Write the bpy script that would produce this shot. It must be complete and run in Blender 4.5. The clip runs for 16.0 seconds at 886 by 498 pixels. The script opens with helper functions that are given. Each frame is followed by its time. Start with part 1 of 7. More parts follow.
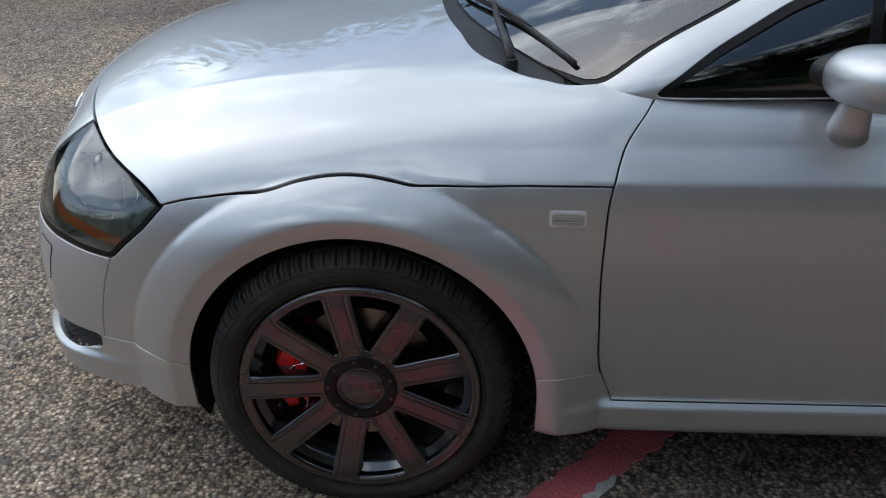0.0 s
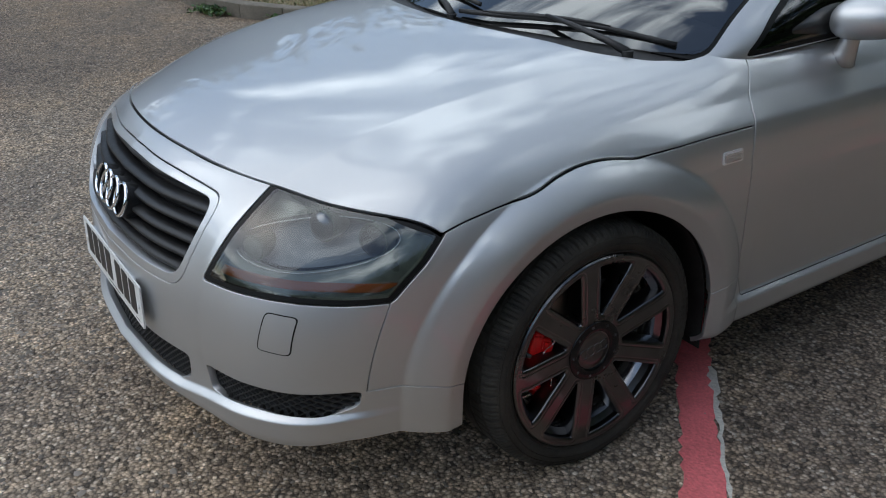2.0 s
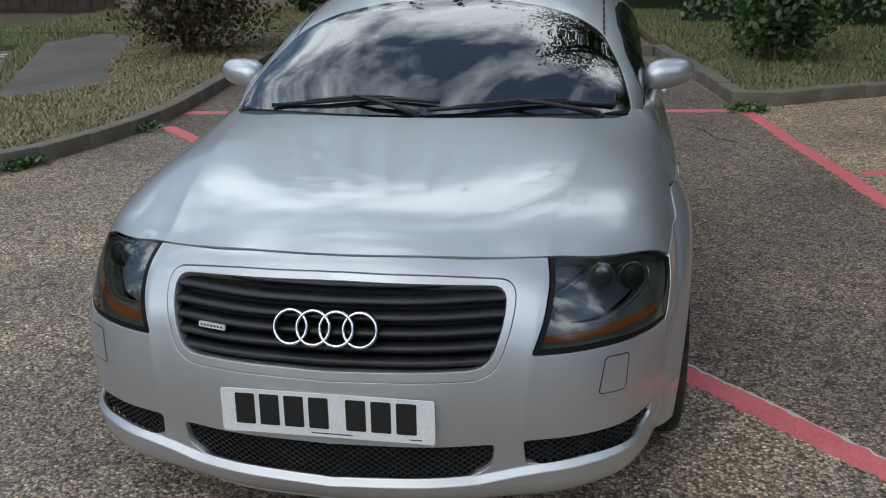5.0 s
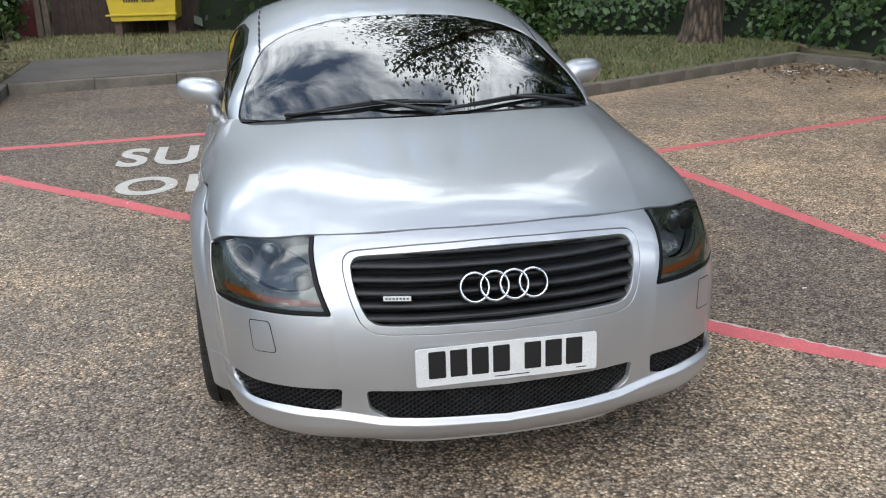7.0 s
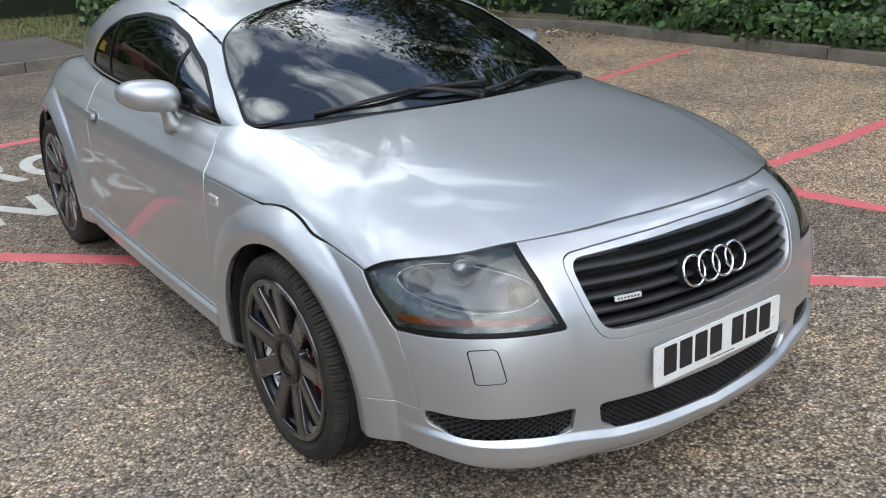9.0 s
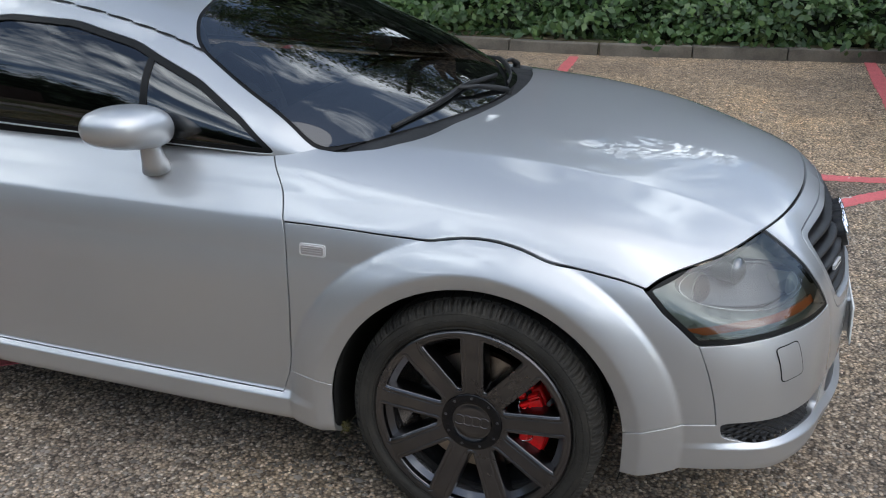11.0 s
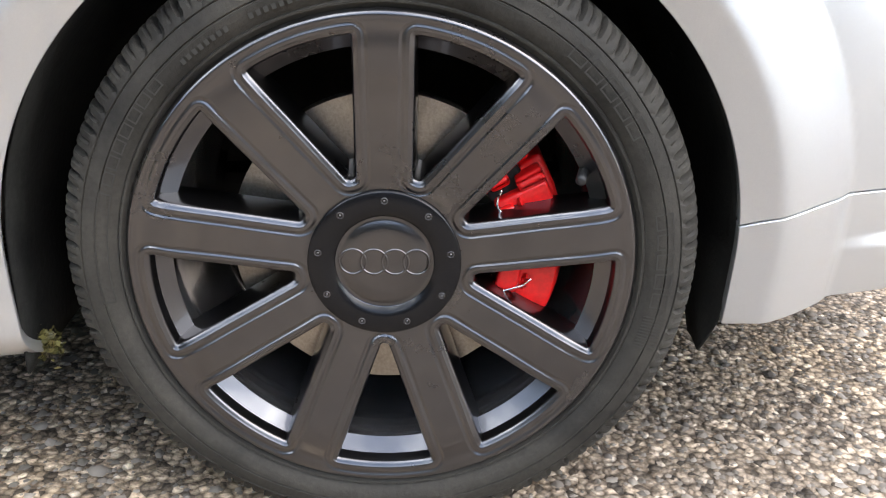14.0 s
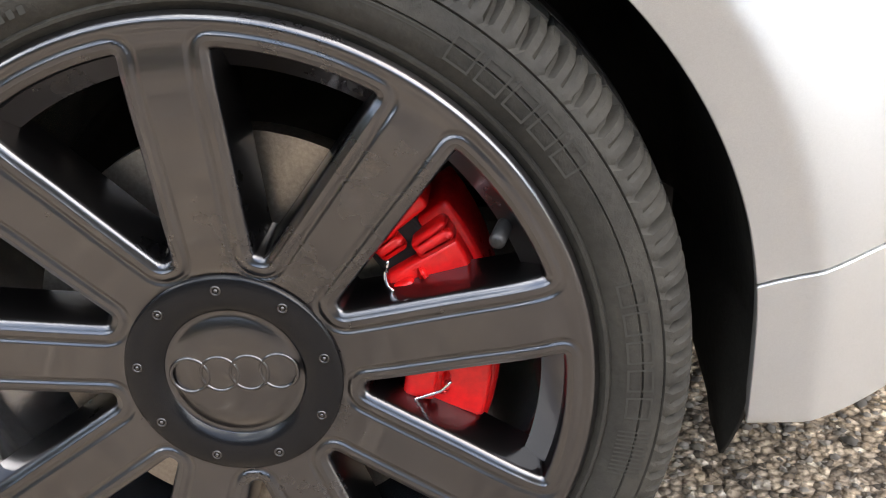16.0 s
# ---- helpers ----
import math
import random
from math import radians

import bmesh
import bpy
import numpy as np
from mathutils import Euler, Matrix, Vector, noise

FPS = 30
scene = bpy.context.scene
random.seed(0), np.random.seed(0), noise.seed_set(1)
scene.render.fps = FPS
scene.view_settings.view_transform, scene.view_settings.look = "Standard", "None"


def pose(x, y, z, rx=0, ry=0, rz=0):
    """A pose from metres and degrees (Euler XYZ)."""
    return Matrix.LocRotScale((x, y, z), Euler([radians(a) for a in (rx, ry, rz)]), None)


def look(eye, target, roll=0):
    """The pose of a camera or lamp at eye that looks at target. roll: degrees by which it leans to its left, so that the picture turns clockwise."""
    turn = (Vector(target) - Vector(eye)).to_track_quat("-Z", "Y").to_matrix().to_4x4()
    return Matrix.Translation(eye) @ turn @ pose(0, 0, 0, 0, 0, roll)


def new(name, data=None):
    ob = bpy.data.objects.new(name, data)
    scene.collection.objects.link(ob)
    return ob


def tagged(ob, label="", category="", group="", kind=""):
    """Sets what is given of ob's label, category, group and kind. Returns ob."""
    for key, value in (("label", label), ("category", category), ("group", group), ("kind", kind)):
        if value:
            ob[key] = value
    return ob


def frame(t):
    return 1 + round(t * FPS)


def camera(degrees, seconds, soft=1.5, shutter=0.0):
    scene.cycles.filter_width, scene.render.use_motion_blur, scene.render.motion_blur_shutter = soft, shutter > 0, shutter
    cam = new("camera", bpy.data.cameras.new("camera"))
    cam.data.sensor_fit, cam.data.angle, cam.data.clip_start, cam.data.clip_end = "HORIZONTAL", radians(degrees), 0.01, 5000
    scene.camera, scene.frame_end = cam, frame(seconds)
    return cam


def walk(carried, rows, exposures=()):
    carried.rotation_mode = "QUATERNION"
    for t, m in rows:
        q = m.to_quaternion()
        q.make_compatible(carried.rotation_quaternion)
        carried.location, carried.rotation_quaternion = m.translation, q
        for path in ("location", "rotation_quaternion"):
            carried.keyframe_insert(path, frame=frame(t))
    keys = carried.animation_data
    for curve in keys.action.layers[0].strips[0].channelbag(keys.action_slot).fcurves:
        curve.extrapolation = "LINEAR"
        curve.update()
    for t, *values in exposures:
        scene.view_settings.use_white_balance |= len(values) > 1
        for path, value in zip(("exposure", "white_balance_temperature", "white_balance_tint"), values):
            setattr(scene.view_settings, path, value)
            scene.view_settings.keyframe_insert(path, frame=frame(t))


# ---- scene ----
cam = camera(52.43, 16.0, soft=1.1)
# seconds, eye x y z (metres), heading, tilt and lean in degrees
PATH = [
    (0.0, 2.344, 0.254, 1.439, 93.08, -28.14, -0.84),
    (0.5, 2.435, -0.143, 1.456, 85.43, -26.95, -0.37),
    (1.0, 2.412, -0.567, 1.442, 76.68, -24.79, -0.19),
    (1.5, 2.331, -0.964, 1.469, 66.03, -25.94, -0.25),
    (2.0, 2.181, -1.270, 1.464, 57.21, -25.85, -1.57),
    (2.5, 1.957, -1.558, 1.492, 48.82, -25.10, -2.45),
    (3.0, 1.735, -1.885, 1.495, 41.32, -25.43, -3.08),
    (3.5, 1.477, -2.103, 1.472, 34.02, -24.90, -3.99),
    (4.0, 1.193, -2.286, 1.492, 25.67, -24.67, -3.64),
    (4.5, 0.894, -2.510, 1.510, 17.44, -22.20, -2.14),
    (4.7, 0.783, -2.562, 1.515, 14.38, -20.39, -1.68),
    (6.8, -0.459, -3.070, 1.551, -7.99, -18.94, -1.06),
    (7.0, -0.610, -3.057, 1.548, -11.20, -18.95, -1.23),
    (7.5, -0.963, -2.959, 1.563, -19.78, -18.71, -0.75),
    (8.0, -1.266, -2.715, 1.566, -23.67, -18.68, -0.70),
    (8.5, -1.579, -2.473, 1.555, -29.24, -19.71, -1.10),
    (9.0, -1.848, -2.197, 1.548, -35.52, -20.90, -1.87),
    (9.2, -1.929, -2.036, 1.523, -37.05, -20.79, -1.97),
    (11.3, -2.706, -0.377, 1.494, -76.97, -23.03, -0.17),
    (11.5, -2.718, -0.285, 1.476, -80.57, -24.44, -0.74),
    (12.0, -2.561, -0.108, 1.398, -86.97, -27.37, -1.57),
    (12.5, -2.293, -0.002, 1.319, -92.70, -31.17, -1.41),
    (13.0, -1.940, 0.008, 1.164, -94.55, -34.59, -0.43),
    (13.5, -1.709, -0.056, 0.874, -93.93, -30.38, 1.85),
    (14.0, -1.679, -0.032, 0.667, -91.79, -22.20, 1.41),
    (14.5, -1.673, -0.027, 0.657, -90.18, -17.56, 1.66),
    (15.0, -1.646, -0.030, 0.663, -89.23, -16.93, 1.16),
    (15.5, -1.522, -0.098, 0.647, -87.06, -19.91, -1.62),
    (16.0, -1.388, -0.199, 0.622, -85.01, -22.56, -5.32),
]


# seconds, stops, kelvin, tint
EXPOSURES = [(0.0, 0.08, 6250, 6), (1.5, 0.0, 6250, 6), (4.7, -0.10, 6300, 5), (6.8, 0.58, 6550, 8), (9.2, 0.58, 6450, 7), (11.3, 0.24, 6350, 8), (12.0, 0.20, 6350, 8), (12.6, 0.18, 6400, 8), (13.05, 0.18, 6600, 10), (13.5, 1.56, 6750, 10), (14.0, 1.92, 6700, 10), (14.5, 1.86, 6600, 10), (15.0, 1.68, 6550, 10), (15.5, 1.74, 6900, 10), (16.0, 2.0, 7000, 10)]


def aim(x, y, z, yaw, pitch, roll):
    a, b = radians(yaw), radians(pitch)
    ahead = Vector((-math.sin(a) * math.cos(b), math.cos(a) * math.cos(b), math.sin(b)))
    return look((x, y, z), Vector((x, y, z)) + ahead, roll)


walk(cam, [(t, aim(*p)) for t, *p in PATH], EXPOSURES)

# ---------- daylight: a bright sky with broken cloud ----------
world = bpy.data.worlds.new("sky")
scene.world = world
world.use_nodes = True
wn, wl = world.node_tree.nodes, world.node_tree.links
wn.clear()
sky = wn.new("ShaderNodeTexSky")
sky.sky_type, sky.sun_disc = "NISHITA", False
sky.sun_elevation, sky.sun_rotation = radians(50), radians(199)
coord = wn.new("ShaderNodeTexCoord")
cloud = wn.new("ShaderNodeTexNoise")
cloud.inputs["Scale"].default_value, cloud.inputs["Detail"].default_value, cloud.inputs["Roughness"].default_value = 1.75, 12, 0.60
stretch = wn.new("ShaderNodeMapping")
stretch.inputs["Scale"].default_value = (1.0, 1.3, 2.0)
stretch.inputs["Location"].default_value = (0.9, 0.55, 0.62)
ramp = wn.new("ShaderNodeValToRGB")
ramp.color_ramp.elements[0].position, ramp.color_ramp.elements[1].position = 0.49, 0.61
ramp.color_ramp.elements[0].color = (0.02, 0.02, 0.02, 1)
thin = ramp.color_ramp.elements.new(0.54)
thin.color = (0.33, 0.33, 0.33, 1)
mix = wn.new("ShaderNodeMixRGB")
mix.inputs["Color2"].default_value = (17.2, 18.1, 19.0, 1)
back = wn.new("ShaderNodeBackground")
back.inputs["Strength"].default_value = 0.15
out = wn.new("ShaderNodeOutputWorld")
wl.new(coord.outputs["Generated"], stretch.inputs["Vector"])
wl.new(stretch.outputs["Vector"], cloud.inputs["Vector"])
wl.new(cloud.outputs["Fac"], ramp.inputs["Fac"])
wl.new(ramp.outputs["Color"], mix.inputs["Fac"])
wl.new(sky.outputs["Color"], mix.inputs["Color1"])
wl.new(mix.outputs["Color"], back.inputs["Color"])
wl.new(back.outputs["Background"], out.inputs["Surface"])

# hazy sun from ahead of the car
sun = new("sun", bpy.data.lights.new("sun", "SUN"))
sun.data.energy, sun.data.angle, sun.data.color = 0.85, radians(70), (1.0, 0.95, 0.88)
sun.matrix_basis = look((-2.0, -5.8, 7.4), (0, 0, 0))


# ---------- building tools ----------
def fresh(name, label="", category="", group="", kind=""):
    """An Empty that holds the parts of a thing."""
    return tagged(new(name), label, category, group, kind)


def finish(name, me, material, parent=None, label=""):
    mats = material if isinstance(material, (list, tuple)) else [material]
    for m in mats:
        me.materials.append(m)
    ob = new(name, me)
    ob.parent = parent
    if label:
        ob["label"] = label
    return ob


def part(name, bm, material, parent=None, label="", smooth=False):
    bmesh.ops.recalc_face_normals(bm, faces=bm.faces)
    me = bpy.data.meshes.new(name)
    bm.to_mesh(me)
    bm.free()
    if smooth:
        me.polygons.foreach_set("use_smooth", [True] * len(me.polygons))
    return finish(name, me, material, parent, label)


def box(bm, size, at=(0, 0, 0), turn=None, bevel=0.0):
    m = Matrix.Translation(at) @ (turn.to_4x4() if turn else Matrix.Identity(4)) @ Matrix.Diagonal((*size, 1))
    got = bmesh.ops.create_cube(bm, size=1, matrix=m)
    if bevel:
        edges = list({e for v in got["verts"] for e in v.link_edges})
        bmesh.ops.bevel(bm, geom=edges, offset=bevel, segments=2, affect="EDGES", profile=0.6)
    return bm


def spline(xs, ys):
    """A smooth curve through points, y as a function of x."""
    xs, ys = np.asarray(xs, float), np.asarray(ys, float)
    if ys.ndim == 1:
        ys = ys[:, None]
    d = np.diff(ys, axis=0) / np.diff(xs)[:, None]
    h = np.diff(xs)[:, None]
    t = np.empty_like(ys)
    t[1:-1] = (d[:-1] * h[1:] + d[1:] * h[:-1]) / (h[1:] + h[:-1])
    t[0], t[-1] = d[0], d[-1]

    def f(q):
        q = np.asarray(q, float)
        k = np.clip(np.searchsorted(xs, q) - 1, 0, len(xs) - 2)
        w = (xs[k + 1] - xs[k])
        u = np.clip((q - xs[k]) / w, -3, 4)[..., None]
        w = w[..., None]
        lin = (u < 0) | (u > 1)
        v = np.clip(u, 0, 1)
        r = ((1 + 2 * v) * (1 - v) ** 2 * ys[k] + v * (1 - v) ** 2 * w * t[k] + v * v * (3 - 2 * v) * ys[k + 1] + v * v * (v - 1) * w * t[k + 1])
        r = r + np.where(lin, (u - v) * w * np.where(u < 0, t[k], t[k + 1]), 0)
        return r[..., 0] if r.shape[-1] == 1 else r
    return f


def inside(p, poly):
    """Signed distance in 2D to a closed outline, positive inside."""
    poly = np.asarray(poly, float)
    a, b = poly, np.roll(poly, -1, 0)
    best = np.full(len(p), 1e9)
    odd = np.zeros(len(p), bool)
    for (ax, ay), (bx, by) in zip(a, b):
        ex, ey = bx - ax, by - ay
        u = np.clip(((p[:, 0] - ax) * ex + (p[:, 1] - ay) * ey) / (ex * ex + ey * ey + 1e-15), 0, 1)
        best = np.minimum(best, np.hypot(p[:, 0] - ax - u * ex, p[:, 1] - ay - u * ey))
        if ay != by:
            odd ^= ((ay > p[:, 1]) != (by > p[:, 1])) & (p[:, 0] < ex * (p[:, 1] - ay) / (by - ay) + ax)
    return np.where(odd, best, -best)


def closed(points, r=0.0, steps=8):
    """A closed outline through corner points, the corners rounded by r."""
    out, pts = [], [Vector(p) for p in points]
    n = len(pts)
    for i, p in enumerate(pts):
        a, b = pts[i - 1] - p, pts[(i + 1) % n] - p
        q = min(r, a.length * 0.48, b.length * 0.48)
        if q <= 0:
            out.append(tuple(p))
            continue
        s, e = p + a.normalized() * q, p + b.normalized() * q
        for k in range(steps + 1):
            u = k / steps
            out.append(tuple(s * (1 - u) ** 2 + p * 2 * u * (1 - u) + e * u * u))
    return out


class Sheet:
    """A smooth surface in triangles, with the normals of the form that it was taken from."""

    def __init__(self, v, n, t):
        self.v, self.n, self.t = v, n, t

    @classmethod
    def grid(cls, p, flip=False):
        nu, nv = p.shape[:2]
        du, dv = np.gradient(p, axis=0), np.gradient(p, axis=1)
        n = np.cross(du, dv)
        n /= np.linalg.norm(n, axis=-1, keepdims=True) + 1e-12
        if flip:
            n = -n
        k = np.arange(nu * nv).reshape(nu, nv)
        a, b, c, d = k[:-1, :-1].ravel(), k[1:, :-1].ravel(), k[1:, 1:].ravel(), k[:-1, 1:].ravel()
        t = np.concatenate([np.stack([a, b, c], 1), np.stack([a, c, d], 1)])
        return cls(p.reshape(-1, 3), n.reshape(-1, 3), t[:, ::-1] if flip else t)

    def keep(self, f):
        """The part where f is above zero, cut along f = 0."""
        d = np.asarray(f(self.v) if callable(f) else f, float).copy()
        d[np.abs(d) < 1e-6] = 1e-6
        s = d[self.t] > 0
        k = s.sum(1)
        out = [self.t[k == 3]]
        v, n = [self.v], [self.n]
        base = len(self.v)
        for lone in (1, 2):
            t = self.t[k == lone]
            if not len(t):
                continue
            odd = np.argmax(s[k == lone] == (lone == 1), 1)
            r = np.arange(len(t))
            p, q, w = t[r, odd], t[r, (odd + 1) % 3], t[r, (odd + 2) % 3]
            new_ids = []
            for e in (q, w):
                lo, hi = np.minimum(p, e), np.maximum(p, e)
                u = (d[lo] / (d[lo] - d[hi]))[:, None]
                v.append(self.v[lo] * (1 - u) + self.v[hi] * u)
                n.append(self.n[lo] * (1 - u) + self.n[hi] * u)
                new_ids.append(base + np.arange(len(t)))
                base += len(t)
            a, b = new_ids
            if lone == 1:
                out.append(np.stack([p, a, b], 1))
            else:
                out += [np.stack([a, q, w], 1), np.stack([a, w, b], 1)]
        return Sheet(np.concatenate(v), np.concatenate(n), np.concatenate(out)).tidy()

    def tidy(self):
        key = np.round(self.v, 6)
        _, first, back = np.unique(key, axis=0, return_index=True, return_inverse=True)
        t = back.ravel()[self.t]
        t = t[(t[:, 0] != t[:, 1]) & (t[:, 1] != t[:, 2]) & (t[:, 0] != t[:, 2])]
        used, t = np.unique(t, return_inverse=True)
        n = self.n[first][used]
        return Sheet(self.v[first][used], n / (np.linalg.norm(n, axis=1, keepdims=True) + 1e-12), t.reshape(-1, 3))

    def mirrored(self):
        flip = np.array([-1, 1, 1])
        return Sheet(self.v * flip, self.n * flip, self.t[:, ::-1])

    def whole(self):
        """Both halves of a thing that crosses the middle plane."""
        m = self.mirrored()
        return Sheet(np.concatenate([self.v, m.v]), np.concatenate([self.n, m.n]), np.concatenate([self.t, m.t + len(self.v)])).tidy()

    def moved(self, by):
        return Sheet(self.v + self.n * by, self.n, self.t)

    def rim(self):
        e = np.concatenate([self.t[:, [0, 1]], self.t[:, [1, 2]], self.t[:, [2, 0]]])
        key = np.sort(e, 1)
        _, where, count = np.unique(key, axis=0, return_index=True, return_counts=True)
        e = e[where[count == 1]]
        mid = (np.abs(self.v[e, 0]) < 1e-5).all(1)
        return e[~mid]

    def mesh(self, name, fold=0.012, lean=None, ring=((0.0, 1.0),)):
        """A mesh, its open edges folded inwards by fold metres."""
        v, n, t = self.v, self.n, self.t
        faces, turned = [t], [n[t]]
        if fold:
            e = self.rim()
            ids = np.unique(e)
            ix = np.full(len(v), -1)
            ix[ids] = np.arange(len(ids))
            up = n[ids]
            a = np.zeros((len(ids), 3))
            q = np.cross(v[e[:, 1]] - v[e[:, 0]], n[e[:, 0]])
            np.add.at(a, ix[e[:, 0]], q)
            np.add.at(a, ix[e[:, 1]], q)
            a /= np.linalg.norm(a, axis=1, keepdims=True) + 1e-12
            rows, extra, base = [ids], [], len(v)
            tilt, last = [], (0.0, 0.0)
            for side, deep in ring:
                step = (fold * deep - last[1], side - last[0])
                tilt.append(np.array(step) / (math.hypot(*step) + 1e-12))
                last = (side, fold * deep)
            turn = [(tilt[0] + [0, 1]) / 2 if len(ring) > 1 else tilt[0]] + [(p + q) / 2 for p, q in zip(tilt, tilt[1:])] + [tilt[-1]]
            shade = []
            for wa, wu in turn:
                q = a * wa + up * max(wu, 0.0)
                shade.append(q / (np.linalg.norm(q, axis=1, keepdims=True) + 1e-12))
            for side, deep in ring:
                p = v[ids] - up * fold * deep
                if side:
                    p = p + (a if lean is None else lean(v[ids])) * side
                extra.append(p)
                rows.append(base + np.arange(len(ids)))
                base += len(ids)
            i, j = ix[e[:, 0]], ix[e[:, 1]]
            for lo, hi, sl, sh in zip(rows, rows[1:], shade, shade[1:]):
                faces += [np.stack([lo[i], hi[i], hi[j]], 1), np.stack([lo[i], hi[j], lo[j]], 1)]
                turned += [np.stack([sl[i], sh[i], sh[j]], 1), np.stack([sl[i], sh[j], sl[j]], 1)]
            v = np.concatenate([v, *extra])
        t, turned = np.concatenate(faces), np.concatenate(turned)
        me = bpy.data.meshes.new(name)
        me.vertices.add(len(v))
        me.vertices.foreach_set("co", v.ravel())
        me.loops.add(len(t) * 3)
        me.loops.foreach_set("vertex_index", t.ravel().astype(np.int32))
        me.polygons.add(len(t))
        me.polygons.foreach_set("loop_start", np.arange(0, len(t) * 3, 3, dtype=np.int32))
        me.polygons.foreach_set("use_smooth", np.ones(len(t), bool))
        me.update(calc_edges=True)
        me.normals_split_custom_set(turned.reshape(-1, 3).tolist())
        return me


def revolve(name, profile, segments, axis="X"):
    """A body of revolution about the x axis: profile of (x, r)."""
    bm = bmesh.new()
    rings = []
    for x, r in profile:
        rings.append([bm.verts.new((x, r * math.sin(2 * math.pi * k / segments), r * math.cos(2 * math.pi * k / segments))) for k in range(segments)])
    for a, b in zip(rings, rings[1:]):
        for k in range(segments):
            j = (k + 1) % segments
            bm.faces.new((a[k], a[j], b[j], b[k]))
    return bm


def tube(bm, points, r, sides=8, closed_ends=True, flat=1.0):
    """A rod along points."""
    pts = [Vector(p) for p in points]
    rings = []
    up = Vector((0, 0, 1))
    for i, p in enumerate(pts):
        way = (pts[min(i + 1, len(pts) - 1)] - pts[max(i - 1, 0)]).normalized()
        if abs(way.z) > 0.95:
            up = Vector((0, 1, 0))
        s = way.cross(up).normalized()
        u = s.cross(way)
        rr = r[i] if isinstance(r, (list, tuple)) else r
        rings.append([bm.verts.new(p + (s * math.cos(a) + u * flat * math.sin(a)) * rr) for a in (2 * math.pi * k / sides for k in range(sides))])
    for a, b in zip(rings, rings[1:]):
        for k in range(sides):
            bm.faces.new((a[k], a[(k + 1) % sides], b[(k + 1) % sides], b[k]))
    if closed_ends:
        bm.faces.new(rings[0][::-1])
        bm.faces.new(rings[-1])
    return bm


def plate(bm, outline, thick, m=Matrix.Identity(4)):
    """A flat piece: an outline in x and y, thick metres deep towards -z, put in place by m."""
    top = [bm.verts.new(m @ Vector((x, y, 0))) for x, y in outline]
    low = [bm.verts.new(m @ Vector((x, y, -thick))) for x, y in outline]
    bm.faces.new(top)
    bm.faces.new(low[::-1])
    n = len(top)
    for k in range(n):
        bm.faces.new((top[k], low[k], low[(k + 1) % n], top[(k + 1) % n]))
    return bm


def ring_outline(r, n=32):
    return [(r * math.cos(2 * math.pi * k / n), r * math.sin(2 * math.pi * k / n)) for k in range(n)]


def torus(bm, m, big, small, seg=40, sides=10, squash=1.0):
    rings = []
    for k in range(seg):
        a = 2 * math.pi * k / seg
        rings.append([bm.verts.new(m @ Vector(((big + small * math.cos(b)) * math.cos(a), (big + small * math.cos(b)) * math.sin(a), small * squash * math.sin(b)))) for b in (2 * math.pi * q / sides for q in range(sides))])
    for k in range(seg):
        a, b = rings[k], rings[(k + 1) % seg]
        for q in range(sides):
            bm.faces.new((a[q], b[q], b[(q + 1) % sides], a[(q + 1) % sides]))
    return bm


# ---------- materials ----------
def material(name, color=(0.5, 0.5, 0.5), rough=0.5, metal=0.0, **inputs):
    m = bpy.data.materials.new(name)
    m.use_nodes = True
    b = m.node_tree.nodes["Principled BSDF"]
    b.inputs["Base Color"].default_value = (*color, 1)
    b.inputs["Roughness"].default_value = rough
    b.inputs["Metallic"].default_value = metal
    for k, v in inputs.items():
        b.inputs[k.replace("_", " ")].default_value = v
    return m


def node(m, kind, links=(), **values):
    """A node in a material; values by input name with _ for spaces, links as (input, socket)."""
    n = m.node_tree.nodes.new("ShaderNode" + kind)
    for k, v in values.items():
        n.inputs[k.replace("_", " ")].default_value = v
    for k, s in links:
        m.node_tree.links.new(s, n.inputs[k])
    return n


def ramp_node(m, fac, stops):
    n = m.node_tree.nodes.new("ShaderNodeValToRGB")
    while len(n.color_ramp.elements) < len(stops):
        n.color_ramp.elements.new(0.5)
    for e, (p, c) in zip(n.color_ramp.elements, stops):
        e.position, e.color = p, (*c, 1) if len(c) == 3 else c
    m.node_tree.links.new(fac, n.inputs["Fac"])
    return n.outputs["Color"]


def into(m, name, socket):
    m.node_tree.links.new(socket, m.node_tree.nodes["Principled BSDF"].inputs[name])


def place(m):
    return m.node_tree.nodes.new("ShaderNodeTexCoord").outputs["Object"]


def mixed(m, fac, a, b, how="MIX"):
    n = m.node_tree.nodes.new("ShaderNodeMixRGB")
    n.blend_type = how
    for s, v in (("Fac", fac), ("Color1", a), ("Color2", b)):
        if isinstance(v, (int, float)):
            n.inputs[s].default_value = v
        elif isinstance(v, tuple):
            n.inputs[s].default_value = (*v, 1)
        else:
            m.node_tree.links.new(v, n.inputs[s])
    return n.outputs["Color"]


def bump(m, height, strength=0.3, distance=0.01):
    n = node(m, "Bump", [("Height", height)], Strength=strength, Distance=distance)
    into(m, "Normal", n.outputs["Normal"])


